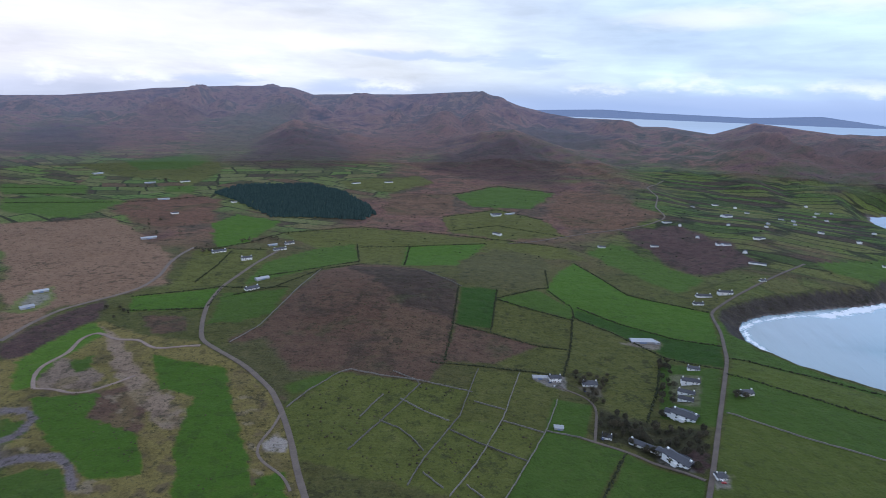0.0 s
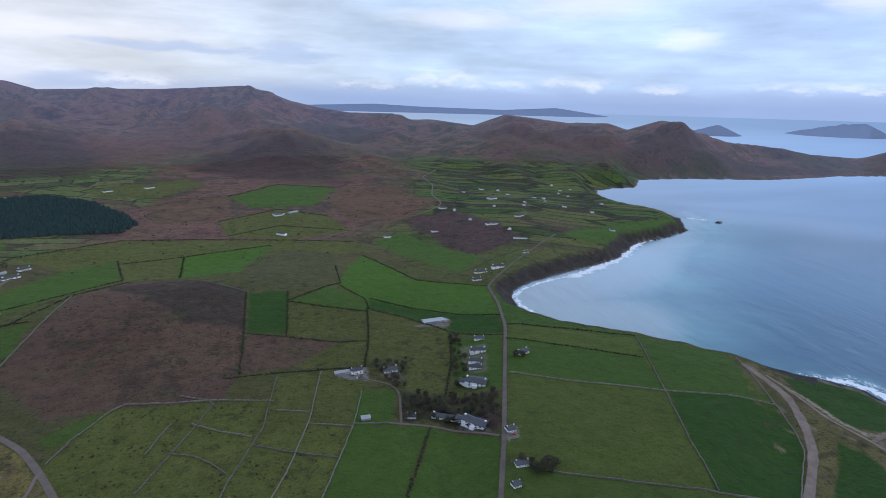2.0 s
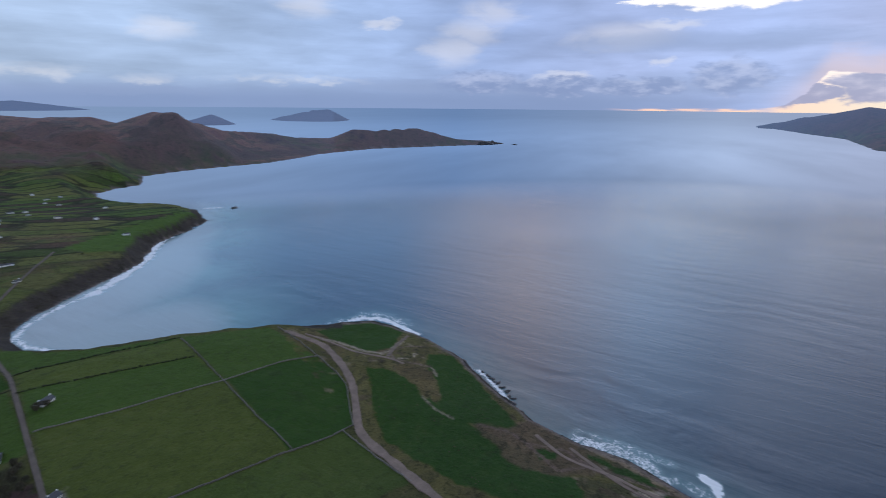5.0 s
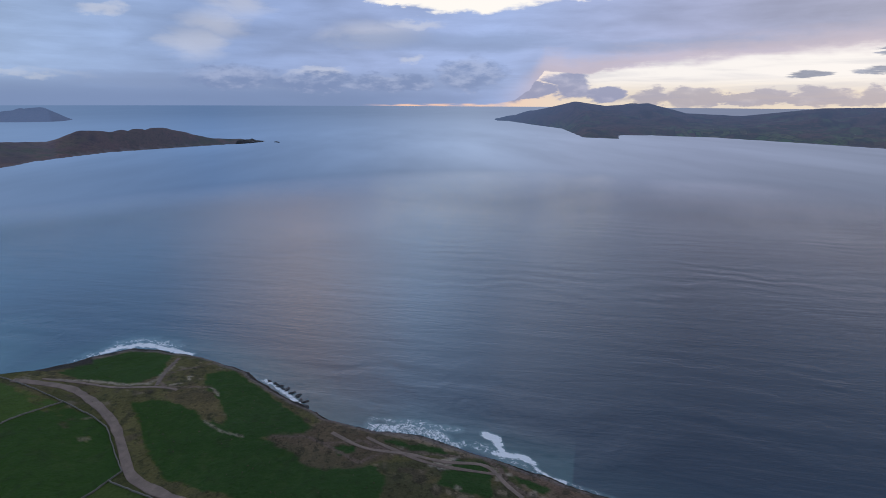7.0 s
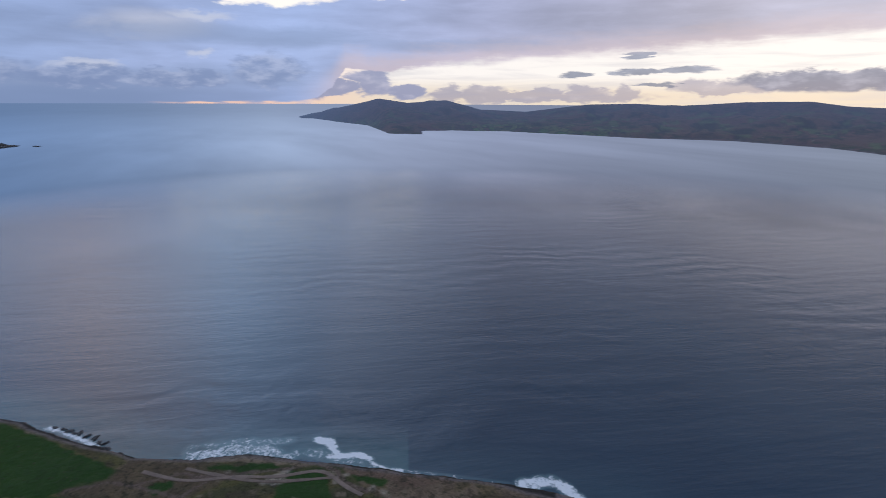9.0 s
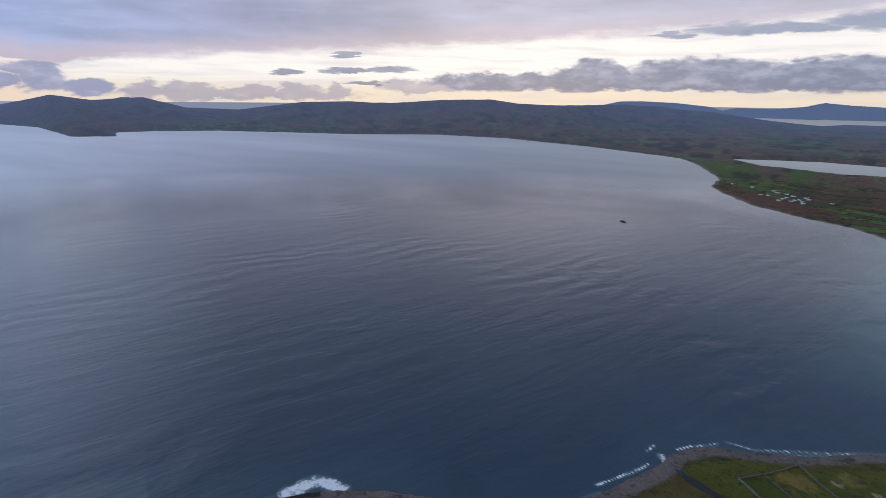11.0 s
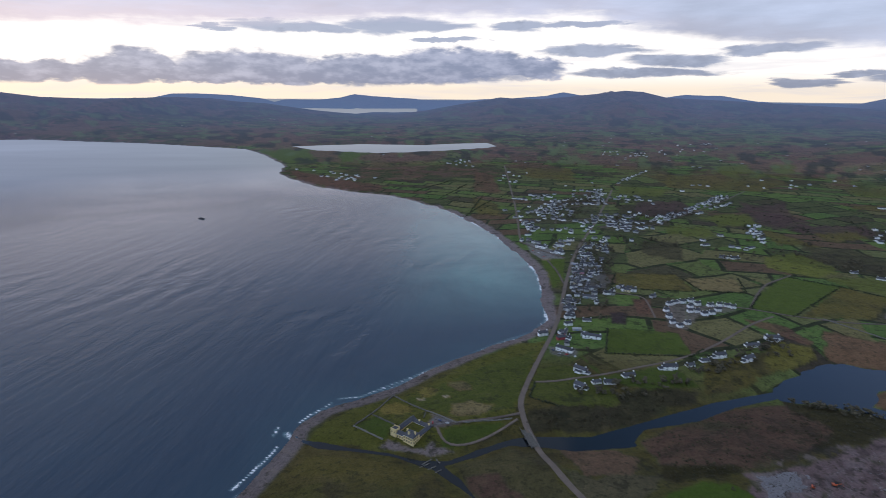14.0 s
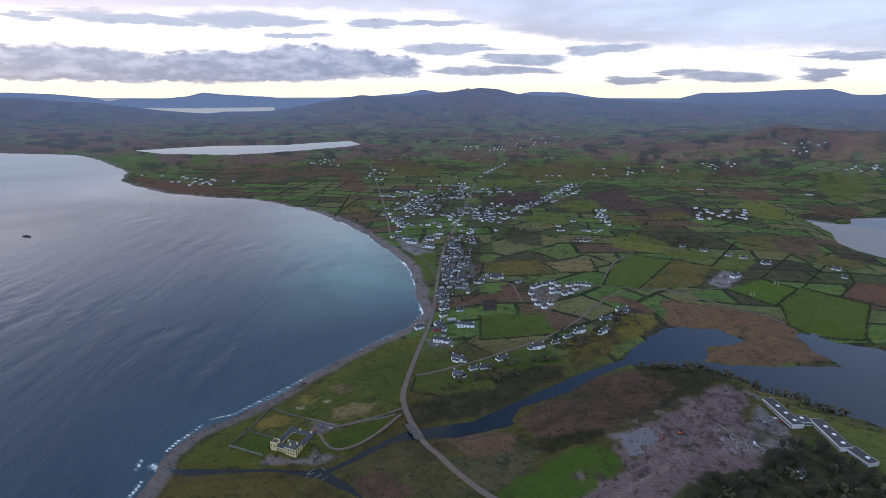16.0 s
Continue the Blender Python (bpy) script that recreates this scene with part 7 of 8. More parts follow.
for gap, way in [
    (17, [(-291, -1339), (-314, -1281), (-345, -1231), (-362, -1191), (-379, -1143)]),
    (20, [(-335, -1207), (-365, -1134)]),
    (14, [(-370, -1215), (-403, -1202)]),
    (16, [(-369, -1236), (-403, -1250)]),
    (12, [(-232, -715), (-253, -756)]),
    (12, [(-266, -804), (-286, -852), (-308, -905)]),
    (14, [(-274, -800), (-304, -874)]),
    (11, [(-313, -906), (-348, -995), (-376, -1063), (-407, -1144)]),
    (14, [(-332, -908), (-352, -899)]),
    (13, [(-338, -932), (-367, -923)]),
    (13, [(-345, -957), (-374, -955)]),
    (14, [(-361, -988), (-396, -1012)]),
    (14, [(-398, -1043), (-426, -1089)]),
    (13, [(-390, -1067), (-420, -1139)]),
    (13, [(-431, -1161), (-467, -1149)]),
    (10, [(-403, -929), (-436, -907)]),
    (12, [(-396, -913), (-430, -891)]),
    (16, [(-365, -889), (-400, -930)]),
    (18, [(-257, -767), (-281, -760)]),
    (9, [(-269, -735), (-295, -716)]),
    (12, [(-243, -735), (-234, -701)]),
    (13, [(-411, -1541), (-531, -1742)]),
    (13, [(-412, -1498), (-521, -1651)]),
    (16, [(-462, -1611), (-517, -1605)]),
    (13, [(-435, -1458), (-498, -1400)]),
    (14, [(-450, -1520), (-488, -1487)]),
    (15, [(-488, -1570), (-529, -1528)]),
    (12, [(-534, -1657), (-628, -1639)]),
    (14, [(-571, -1739), (-648, -1720)]),
    (14, [(-358, -1453), (-344, -1322)]),
    (15, [(-355, -1378), (-378, -1342)]),
    (15, [(-398, -1347), (-435, -1312)]),
    (14, [(-450, -1346), (-459, -1302)]),
    (12, [(-394, -1799), (-440, -1762)]),
    (14, [(-462, -1849), (-530, -1807)]),
    (18, [(-614, -2053), (-652, -2041)]),
    (18, [(-634, -1967), (-730, -1848)]),
    (22, [(-759, -2100), (-825, -2090)]),
    (14, [(-741, -1952), (-643, -1641)]),
    (16, [(-485, -1332), (-559, -1472)]),
    (16, [(-482, -1309), (-515, -1320)]),
    (11, [(-551, -1415), (-608, -1424)]),
    (10, [(-579, -1464), (-659, -1446)]),
    (10, [(-544, -1362), (-614, -1356)]),
    (10, [(-576, -1412), (-665, -1368)]),
    (12, [(-557, -1342), (-654, -1328)]),
    (16, [(-562, -1315), (-617, -1286)]),
    (14, [(-469, -1254), (-523, -1260)]),
    (18, [(-471, -1226), (-508, -1241)]),
    (18, [(-555, -1240), (-559, -1196)]),
    (13, [(-712, -1748), (-823, -1701)]),
    (15, [(-742, -1793), (-824, -1775)]),
    (18, [(-696, -1688), (-740, -1685)]),
    (25, [(-785, -1655), (-809, -1648)]),
    (13, [(-687, -1377), (-761, -1450), (-829, -1503), (-889, -1518)]),
    (14, [(-732, -1412), (-809, -1484)]),
    (14, [(-864, -1548), (-955, -1613), (-1059, -1711)]),
    (12, [(-972, -1634), (-1131, -1789)]),
    (20, [(-944, -1576), (-1082, -1671)]),
    (12, [(-689, -1099), (-714, -1076)]),
    (14, [(-770, -1157), (-794, -1135)]),
    (16, [(-958, -1364), (-873, -1220)]),
    (18, [(-856, -1208), (-869, -1188)]),
    (20, [(-721, -1231), (-727, -1205)]),
    (20, [(-790, -1258), (-802, -1249)]),
    (20, [(-857, -2075), (-981, -2241)]),
    (22, [(-926, -2178), (-1127, -2403)]),
    (24, [(-1122, -2022), (-1218, -1997)]),
    (30, [(-1014, -1917), (-1038, -1891)]),
    (18, [(-380, -909), (-377, -876)]),
    (14, [(-434, -884), (-448, -862)]),
    (20, [(-425, -853), (-434, -841)]),
]:
    house_row(way, gap)
    if gap < 17 and math.hypot(*way[0]) > 1360 and math.hypot(*way[-1]) > 1360:      # back row
        house_row([(x + 12, y - 16) for x, y in way], gap + 3)


def village_core(way, depth, rows, fill=0.68, seed=411):
    """Close-set houses, back buildings and yards behind a street, clear of those that stand."""
    rng = np.random.default_rng(seed)
    standing = np.array([h[:2] for h in FAR_HOUSES] + [(0, 0)])
    for (x0, y0), (x1, y1) in zip(way, way[1:]):
        run = math.hypot(x1 - x0, y1 - y0)
        tx, ty = (x1 - x0) / run, (y1 - y0) / run
        turn = math.degrees(math.atan2(ty, tx))
        for r in range(rows):
            u = rng.uniform(0, 8)
            while u < run:
                length = rng.uniform(7, 15)
                if rng.random() < fill * (1 - 0.15 * r):
                    v = -(10 + r * depth / rows) + rng.normal(0, 1.5)
                    kind = str(rng.choice(["terrace", "two", "bungalow", "shed", "creamhouse"], p=[0.42, 0.20, 0.18, 0.16, 0.04]))
                    hx, hy = x0 + tx * (u + length / 2) + ty * v, y0 + ty * (u + length / 2) - tx * v
                    if seed != 411 and np.min(np.hypot(standing[:, 0] - hx, standing[:, 1] - hy)) < 14:
                        u += length
                        continue
                    house(kind, hx, hy, turn + (90 if rng.random() < 0.3 else 0) + rng.normal(0, 4), length * 0.9, rng.uniform(6, 8.5))
                u += length + rng.uniform(1, 7)


village_core([(-436, -1236), (-369, -1098), (-316, -967), (-284, -880)], 62, 4)
village_core([(-352, -1432), (-455, -1475), (-540, -1535)], 190, 6, 0.42, 412)
village_core([(-572, -1372), (-675, -1392), (-735, -1440)], 120, 4, 0.5, 413)
village_core([(-470, -1700), (-580, -1740), (-680, -1800)], 150, 4, 0.4, 414)


def far_houses():
    """The rest of the village and the farms, too far to pick apart: walls and pitched roofs in one sheet."""
    co, faces, slot = [], [], []
    for x, y, z, turn, length, depth, high, kind in FAR_HOUSES:
        c, s = math.cos(radians(turn)), math.sin(radians(turn))
        k, l, w, e = len(co), length / 2, depth / 2, high * 0.62
        local = [(-l, -w, -2), (l, -w, -2), (l, w, -2), (-l, w, -2), (-l, -w, e), (l, -w, e), (l, w, e), (-l, w, e), (-l, 0, high), (l, 0, high),
                 (-l - 0.2, -w - 0.3, e - 0.1), (l + 0.2, -w - 0.3, e - 0.1), (l + 0.2, 0, high + 0.2), (-l - 0.2, 0, high + 0.2), (l + 0.2, w + 0.3, e - 0.1), (-l - 0.2, w + 0.3, e - 0.1)]
        co += [(x + a * c - b * s, y + a * s + b * c, z + h) for a, b, h in local]
        for f in ((0, 1, 5, 4), (2, 3, 7, 6), (1, 2, 6, 9, 5), (3, 0, 4, 8, 7), (10, 11, 12, 13), (13, 12, 14, 15)):
            faces.append([k + i for i in f])
            slot.append(2 if min(f) > 9 else 1 if kind in ("terrace", "creamhouse") else 0)
    me = bpy.data.meshes.new("far_houses")
    me.from_pydata(co, [], faces)
    for mat in (M_WHITE, M_PEBBLE, M_SLATE):
        me.materials.append(mat)
    me.polygons.foreach_set("material_index", slot)
    tagged(new("far_houses", me), "white and grey slate-roofed houses of the far village streets", "houses", kind="stuff")


far_houses()


# the big yellow house by the river mouth, round its court
def manor():
    ob = tagged(new("manor_house"), "buff-yellow country house round a court, slate roofs, beside the river", "manor house")
    ob.matrix_basis = pose(11, -507, 4.6, 0, 0, 140)
    for name, x0, x1, y0, y1, top, hip in (("main_block", 17, 30, 0, 11, 8.2, 3.5), ("west_wing", 0.5, 7.0, 6.9, 34, 5.4, 0), ("north_wing", 7.1, 30, 28.5, 34, 4.8, 0),
                                           ("east_wing", 24.5, 30, 11.1, 28.4, 4.6, 0), ("entrance_link", 7.1, 16.9, 1.2, 7.4, 5.0, 0)):
        block = part(name, box(x0, x1, y0, y1, -3, top), M_YELLOW, ob)
        along_y = (y1 - y0) > (x1 - x0)
        r = part("roof", roof(0, y1 - y0, -(x1 - x0) / 2, (x1 - x0) / 2, 0, min(x1 - x0, y1 - y0) * 0.34, hip) if along_y
                 else roof(x0, x1, y0, y1, top, min(x1 - x0, y1 - y0) * 0.34, hip), M_SLATE, block)
        if along_y:
            r.matrix_basis = pose((x0 + x1) / 2, y0, top, 0, 0, 90)
        for k in range(int((x1 - x0) / 3)):
            for h in (1.0, 4.6) if top > 8 else (1.2,):
                x = x0 + 1.6 + 3 * k
                part("window", box(x - 0.6, x + 0.6, y0 - 0.07, y0, h, h + 2.0), M_GLASS, block)
        for k in range(int((y1 - y0) / 3)):
            for h in (1.0, 4.6) if top > 8 else (1.2,):
                y = y0 + 1.6 + 3 * k
                part("window", box(x1, x1 + 0.07, y - 0.6, y + 0.6, h, h + 2.0), M_GLASS, block)
        part("cornice", box(x0 - 0.25, x1 + 0.25, y0 - 0.25, y0 - 0.02, top - 0.75, top - 0.3), M_WHITE, block)
    tower = part("tower", box(0, 7, 0, 6.8, -3, 8.8), M_YELLOW, ob)
    for a, b in ((0, 1.4), (1.87, 3.27), (3.74, 5.14), (5.6, 7)):
        part("merlon", box(a, b, 0, 0.6, 8.8, 9.8), M_YELLOW, tower)
        part("merlon", box(a, b, 6.2, 6.8, 8.8, 9.8), M_YELLOW, tower)
    part("tower_roof", box(0.7, 6.3, 0.7, 6.1, 8.8, 9.1), M_FELT, tower)
    for x in (1.8, 5.2):
        part("window", box(x - 0.5, x + 0.5, -0.07, 0, 4.8, 6.6), M_GLASS, tower)
    for x, y in ((18.5, 5.5), (28.3, 5.5), (23, 2.0), (14, 31), (27, 31)):
        part("chimney", box(x - 0.9, x + 0.9, y - 0.5, y + 0.5, 5.0, 12.6 if y < 10 else 8.2), M_YELLOW, ob)
    part("court", box(7.1, 24.4, 11.1, 28.4, -3, 0.5), M_COURT, ob, "pale paved court")
    part("court", box(7.1, 16.9, 7.5, 11.0, -3, 0.5), M_COURT, ob)
    part("court_roof", box(11, 15, 14, 24, 0.5, 2.4), M_FELT, ob)
    part("court_roof", box(18.5, 22.5, 12, 17, 0.5, 2.8), M_SLATE, ob)
    return ob


M_HOTEL = plain("aged_white_render", (0.56, 0.55, 0.53), 0.85, 0.3)


def flat_block(parent, name, start, end, width, top, ground):
    """A flat-roofed hotel wing from start to end, with a parapet and a row of windows."""
    (x0, y0), (x1, y1) = start, end
    n = math.hypot(x1 - x0, y1 - y0)
    m = pose(x0, y0, ground, 0, 0, math.degrees(math.atan2(y1 - y0, x1 - x0)))
    block = part(name, box(0, n, -width, 0, -3, top), M_HOTEL, parent)
    block.matrix_basis = m
    part("roof", box(0.35, n - 0.35, 0.35 - width, -0.35, top, top + 0.12), M_FELT, block)
    for a, b, c, d in ((0, n, -0.34, 0), (0, n, -width, 0.34 - width), (0, 0.34, 0.35 - width, -0.35), (n - 0.34, n, 0.35 - width, -0.35)):
        part("parapet", box(a, b, c, d, top, top + 0.3), M_PEBBLE, block)
    for k in range(int(n / 2.6)):
        x = 1.6 + 2.6 * k
        for h in (1.0,):
            part("window", box(x - 0.9, x + 0.9, 0, 0.08, h, h + 2.2), M_GLASS, block)
            part("window", box(x - 0.9, x + 0.9, -width - 0.08, -width, h, h + 2.2), M_GLASS, block)
    for k in range(max(1, int(n / 16))):
        x = 6 + 14 * k
        part("roof_light", box(x, x + 3.0, -width * 0.7, -width * 0.45, top + 0.12, top + 0.9), M_WHITE, block)
    return block


def hotel():
    ob = tagged(new("hotel"), "long low white hotel with flat dark roofs above the lake", "hotel")
    flat_block(ob, "lake_wing", (-511, -363), (-525, -414), 12.5, 4.8, 9)
    flat_block(ob, "lobby", (-536, -360), (-523, -365), 13, 4.4, 9)
    flat_block(ob, "bedroom_wing", (-521, -319), (-539, -366), 12.5, 5.2, 8.5)
    flat_block(ob, "end_wing", (-523, -293), (-526, -318), 12.5, 5.0, 8)
    return ob


manor()
hotel()


# stone road bridge over the river
def bridge():
    ob = tagged(new("road_bridge"), "low grey stone road bridge with plain parapets over the river", "bridge")
    ob.matrix_basis = pose(-134.5, -497, 0, 0, 0, 98)
    part("deck", box(-17, 17, -4.2, 4.2, 1.4, 2.3), M_STONE, ob)
    for y in (-4.4, 4.05):
        part("parapet", box(-19, 19, y, y + 0.35, 1.9, 3.5), M_STONE, ob)
    for x in (-11, 0, 11):
        part("pier", box(x - 1.0, x + 1.0, -4.6, 4.6, -3.5, 1.39), M_STONE, ob)
    return ob


bridge()


# fishing groynes by the big house
def groyne(x, y, turn, length):
    ob = tagged(new("stone_groyne"), "short pale stone groyne reaching into the river", "groyne", "groynes")
    ob.matrix_basis = pose(x, y, 0, 0, 0, turn)
    rng = np.random.default_rng(int(abs(x * 7 + y)))
    for k in range(int(length / 1.2)):
        s = rng.uniform(0.6, 0.95)
        stone = bmesh.new()
        bmesh.ops.create_icosphere(stone, subdivisions=1, radius=s)
        for v in stone.verts:
            v.co = Vector((v.co.x, v.co.y, v.co.z * 0.7)) * rng.uniform(0.8, 1.2)
        piece = part("stone", stone, M_STONE, ob)
        piece.location = (k * 1.2, rng.normal(0, 0.25), 0.35)
    return ob


for gx, gy, gt, gl in [(-30, -470, 35, 14), (-27, -464, 32, 15), (-33, -459, 30, 15), (-38, -453, 28, 13), (-30, -478, 118, 17)]:
    groyne(gx, gy, gt, gl)


# ---------------------------------------------------------------- rocks off the shore
def skerry(x, y, length, width, tall, turn):
    rng = np.random.default_rng(int(abs(x) + abs(y)))
    px, py, pz, s = (float(v) for v in placed(np.float64(x), np.float64(y), np.float64(0)))
    bm = bmesh.new()
    bmesh.ops.create_icosphere(bm, subdivisions=3, radius=1.0)
    shift = rng.uniform(0, 50)
    for v in bm.verts:
        k = 1 + 0.55 * noise.fractal(v.co * 1.7 + Vector((shift, 0, 0)), 1.0, 2.0, 3)
        v.co = Vector((v.co.x * length / 2, v.co.y * width / 2, v.co.z * tall)) * (k * s)
    ob = new("sea_rock", mesh_of("sea_rock", bm, M_DARKROCK))
    ob.matrix_basis = pose(px, py, pz - tall * 0.15 * s, 0, 0, turn)
    return tagged(ob, "low dark rock awash in the bay", "rock", "rocks in the sea")


skerry(1514, 1276, 46, 18, 4, 30)
skerry(563, -1603, 26, 8, 4, 150)
skerry(4830, 1245, 230, 60, 34, 130)
skerry(4895, 1035, 60, 20, 7, 60)
for k in range(14):
    u = k / 13
    x, y = 656 - 78 * u, 168 - 60 * u - 12 * math.sin(3 * u)
    skerry(x + random.uniform(-3, 3), y + random.uniform(-3, 3), random.uniform(5, 11), 4, 1.6, random.uniform(0, 180))


# ---------------------------------------------------------------- trees
def tree_proto(kind, seed):
    """A tapered trunk with limbs under a ragged crown of leaf clumps; unit height about 7 m for trees, 2.6 m for bushes."""
    rng = np.random.default_rng(seed)
    tall, wide = (7.5, 3.0) if kind == "tree" else (2.6, 1.9)
    ob = new("tree" if kind == "tree" else "bush")
    bm = bmesh.new()
    limbs = [(Vector((0, 0, -1.0)), Vector((rng.normal(0, 0.2), rng.normal(0, 0.2), tall * 0.6)), 0.28 if kind == "tree" else 0.10)]
    for _ in range(5):
        a = rng.uniform(0, 6.28)
        limbs.append((Vector((0, 0, tall * rng.uniform(0.2, 0.45))), Vector((math.cos(a) * wide * 0.7, math.sin(a) * wide * 0.7, tall * rng.uniform(0.5, 0.8))), 0.11 if kind == "tree" else 0.05))
    for a, b, r in limbs:
        turn = (b - a).to_track_quat("Z", "Y").to_matrix().to_4x4()
        bmesh.ops.create_cone(bm, segments=6, radius1=r, radius2=r * 0.35, depth=(b - a).length, cap_ends=True,
                              matrix=Matrix.Translation((a + b) / 2) @ turn)
    part("trunk", bm, M_BARK, ob)
    centres, sizes = [], []
    for _ in range(400 if kind == "tree" else 70):
        u = rng.normal(size=3)
        u /= np.linalg.norm(u)
        r = rng.uniform(0.45, 1.0) ** 0.6
        lump = 1 + 0.25 * math.sin(3 * u[0] + seed) + 0.2 * math.sin(4 * u[1] + 2 * seed)
        centres.append((u[0] * wide * r * lump, u[1] * wide * r * lump, tall * (0.60 if kind == "tree" else 0.40) + u[2] * tall * 0.38 * r))
        sizes.append(rng.uniform(0.14, 0.36) * (1.0 if kind == "tree" else 0.62))
    crown = blobs("crown", centres, sizes, M_LEAF if kind == "tree" else M_GORSE, seed + 1)
    crown.parent = ob
    return tagged(ob, "dark windblown evergreen tree in a shelter belt" if kind == "tree" else "low brownish-green scrub bush", kind, "trees" if kind == "tree" else "bushes")


PROTOS = {}
FAR_TREES = []


def grove(kind, poly, n):
    AREA_SEED[0] += 1
    rng = np.random.default_rng(AREA_SEED[0])
    places = spread(poly, max(4, int(n * 0.62)), rng, 3.0)
    if math.hypot(*poly[0]) > 1000 or kind == "far":
        FAR_TREES.extend((x, y, float(z)) for (x, y), z in zip(places, ground_z(places)))
        return
    for (x, y), z in zip(places, ground_z(places)):
        key = (kind, int(rng.integers(0, 3)))
        px, py, pz, s = (float(v) for v in placed(np.float64(x), np.float64(y), np.float64(max(z, 0.4))))
        k = s * rng.uniform(0.6, 1.4) * (1.05 if kind == "tree" and y < 0 else 1.0)
        m = pose(px, py, pz, 0, 0, rng.uniform(0, 360)) @ Matrix.Diagonal((k, k, k * rng.uniform(0.8, 1.15), 1))
        if key not in PROTOS:
            PROTOS[key] = tree_proto(kind, 7 * key[1] + (1 if kind == "tree" else 4))
            PROTOS[key].matrix_basis = m
        else:
            copy_thing(PROTOS[key], m @ Matrix.Diagonal((*PROTOS[key].scale, 1)).inverted())


grove('tree', [(196, 574), (293, 517), (255, 445), (214, 498), (175, 516)], 120)
grove('tree', [(317, 714), (337, 693), (273, 553), (255, 564)], 40)
grove('tree', [(177, 665), (229, 658), (201, 576), (191, 582)], 36)
grove('tree', [(371, 619), (387, 600), (370, 579), (349, 587)], 8)
grove('tree', [(247, 391), (281, 372), (269, 359), (248, 367)], 26)
grove('tree', [(-549, 1176), (-386, 1327), (-361, 1260), (-519, 1135)], 34)
grove('tree', [(-529, 826), (-492, 841), (-458, 770), (-493, 772)], 9)
grove('bush', [(-291, 799), (-226, 804), (-218, 756), (-265, 749)], 10)
grove('tree', [(-448, -343), (-503, -344), (-518, -309), (-528, -265), (-484, -236), (-297, -299), (-359, -331), (-420, -323)], 240)
grove('bush', [(-141, -542), (-231, -543), (-308, -586), (-357, -561), (-254, -514), (-196, -500), (-136, -510)], 150)
grove('bush', [(-447, -541), (-539, -511), (-548, -473), (-455, -449), (-409, -442)], 150)
grove('bush', [(-255, -439), (-329, -423), (-295, -409), (-251, -414)], 60)
grove('bush', [(-290, -396), (-328, -393), (-316, -361), (-273, -351)], 16)
grove('tree', [(-547, -1313), (-676, -1242), (-705, -1151), (-501, -1166)], 40)
grove('tree', [(-454, -1319), (-498, -1194), (-283, -670), (-232, -649)], 50)
grove('tree', [(-510, -1775), (-872, -1831), (-618, -1290), (-393, -1372)], 50)
grove('tree', [(-889, -1131), (-999, -1001), (-932, -946), (-846, -1052)], 40)
grove('tree', [(-1199, -1351), (-1379, -1227), (-1212, -1089), (-1116, -1187)], 40)
grove('bush', [(-442, -706), (-501, -627), (-437, -565), (-368, -566)], 22)
grove('bush', [(-541, -467), (-592, -387), (-616, -342), (-586, -323), (-553, -372), (-512, -440)], 70)
grove('tree', [(-804, 1379), (-687, 1471), (-597, 1269), (-719, 1250)], 20)
grove('tree', [(-1132, 2046), (-947, 2054), (-847, 1787), (-979, 1759)], 16)
grove('far', [(-402, -318), (-300, -297), (-290, -270), (-480, -228), (-520, -262), (-500, -300)], 120)
grove('far', [(-200, -575), (-330, -600), (-560, -700), (-540, -650), (-400, -600), (-260, -545)], 110)
grove('far', [(-262, -770), (-430, -1280), (-490, -1180), (-360, -850)], 140)
grove('far', [(-411, -1541), (-620, -1830), (-650, -1640), (-435, -1400)], 130)
grove('far', [(-545, -1340), (-690, -1370), (-900, -1530), (-840, -1540), (-560, -1440)], 80)
grove('far', [(-456, -550), (-540, -517), (-556, -482), (-612, -378), (-600, -362), (-545, -466), (-470, -520)], 110)
grove('far', [(-650, -1100), (-900, -1260), (-980, -1180), (-760, -1020)], 60)


def far_trees():
    rng = np.random.default_rng(77)
    c, size = [], []
    for x, y, z in FAR_TREES:
        k = rng.uniform(0.7, 1.3)
        for _ in range(7):
            c.append((x + rng.normal(0, 1.6) * k, y + rng.normal(0, 1.6) * k, z + rng.uniform(1.0, 6.0) * k))
            size.append(rng.uniform(1.0, 1.9) * k)
    c = np.array(c)
    px, py, pz, s = placed(c[:, 0], c[:, 1], c[:, 2])
    tagged(blobs("garden_trees", np.stack([px, py, pz], 1), np.array(size) * s, M_LEAF, 78), "dark garden trees and shelter belts among far houses", "trees", kind="stuff")


far_trees()


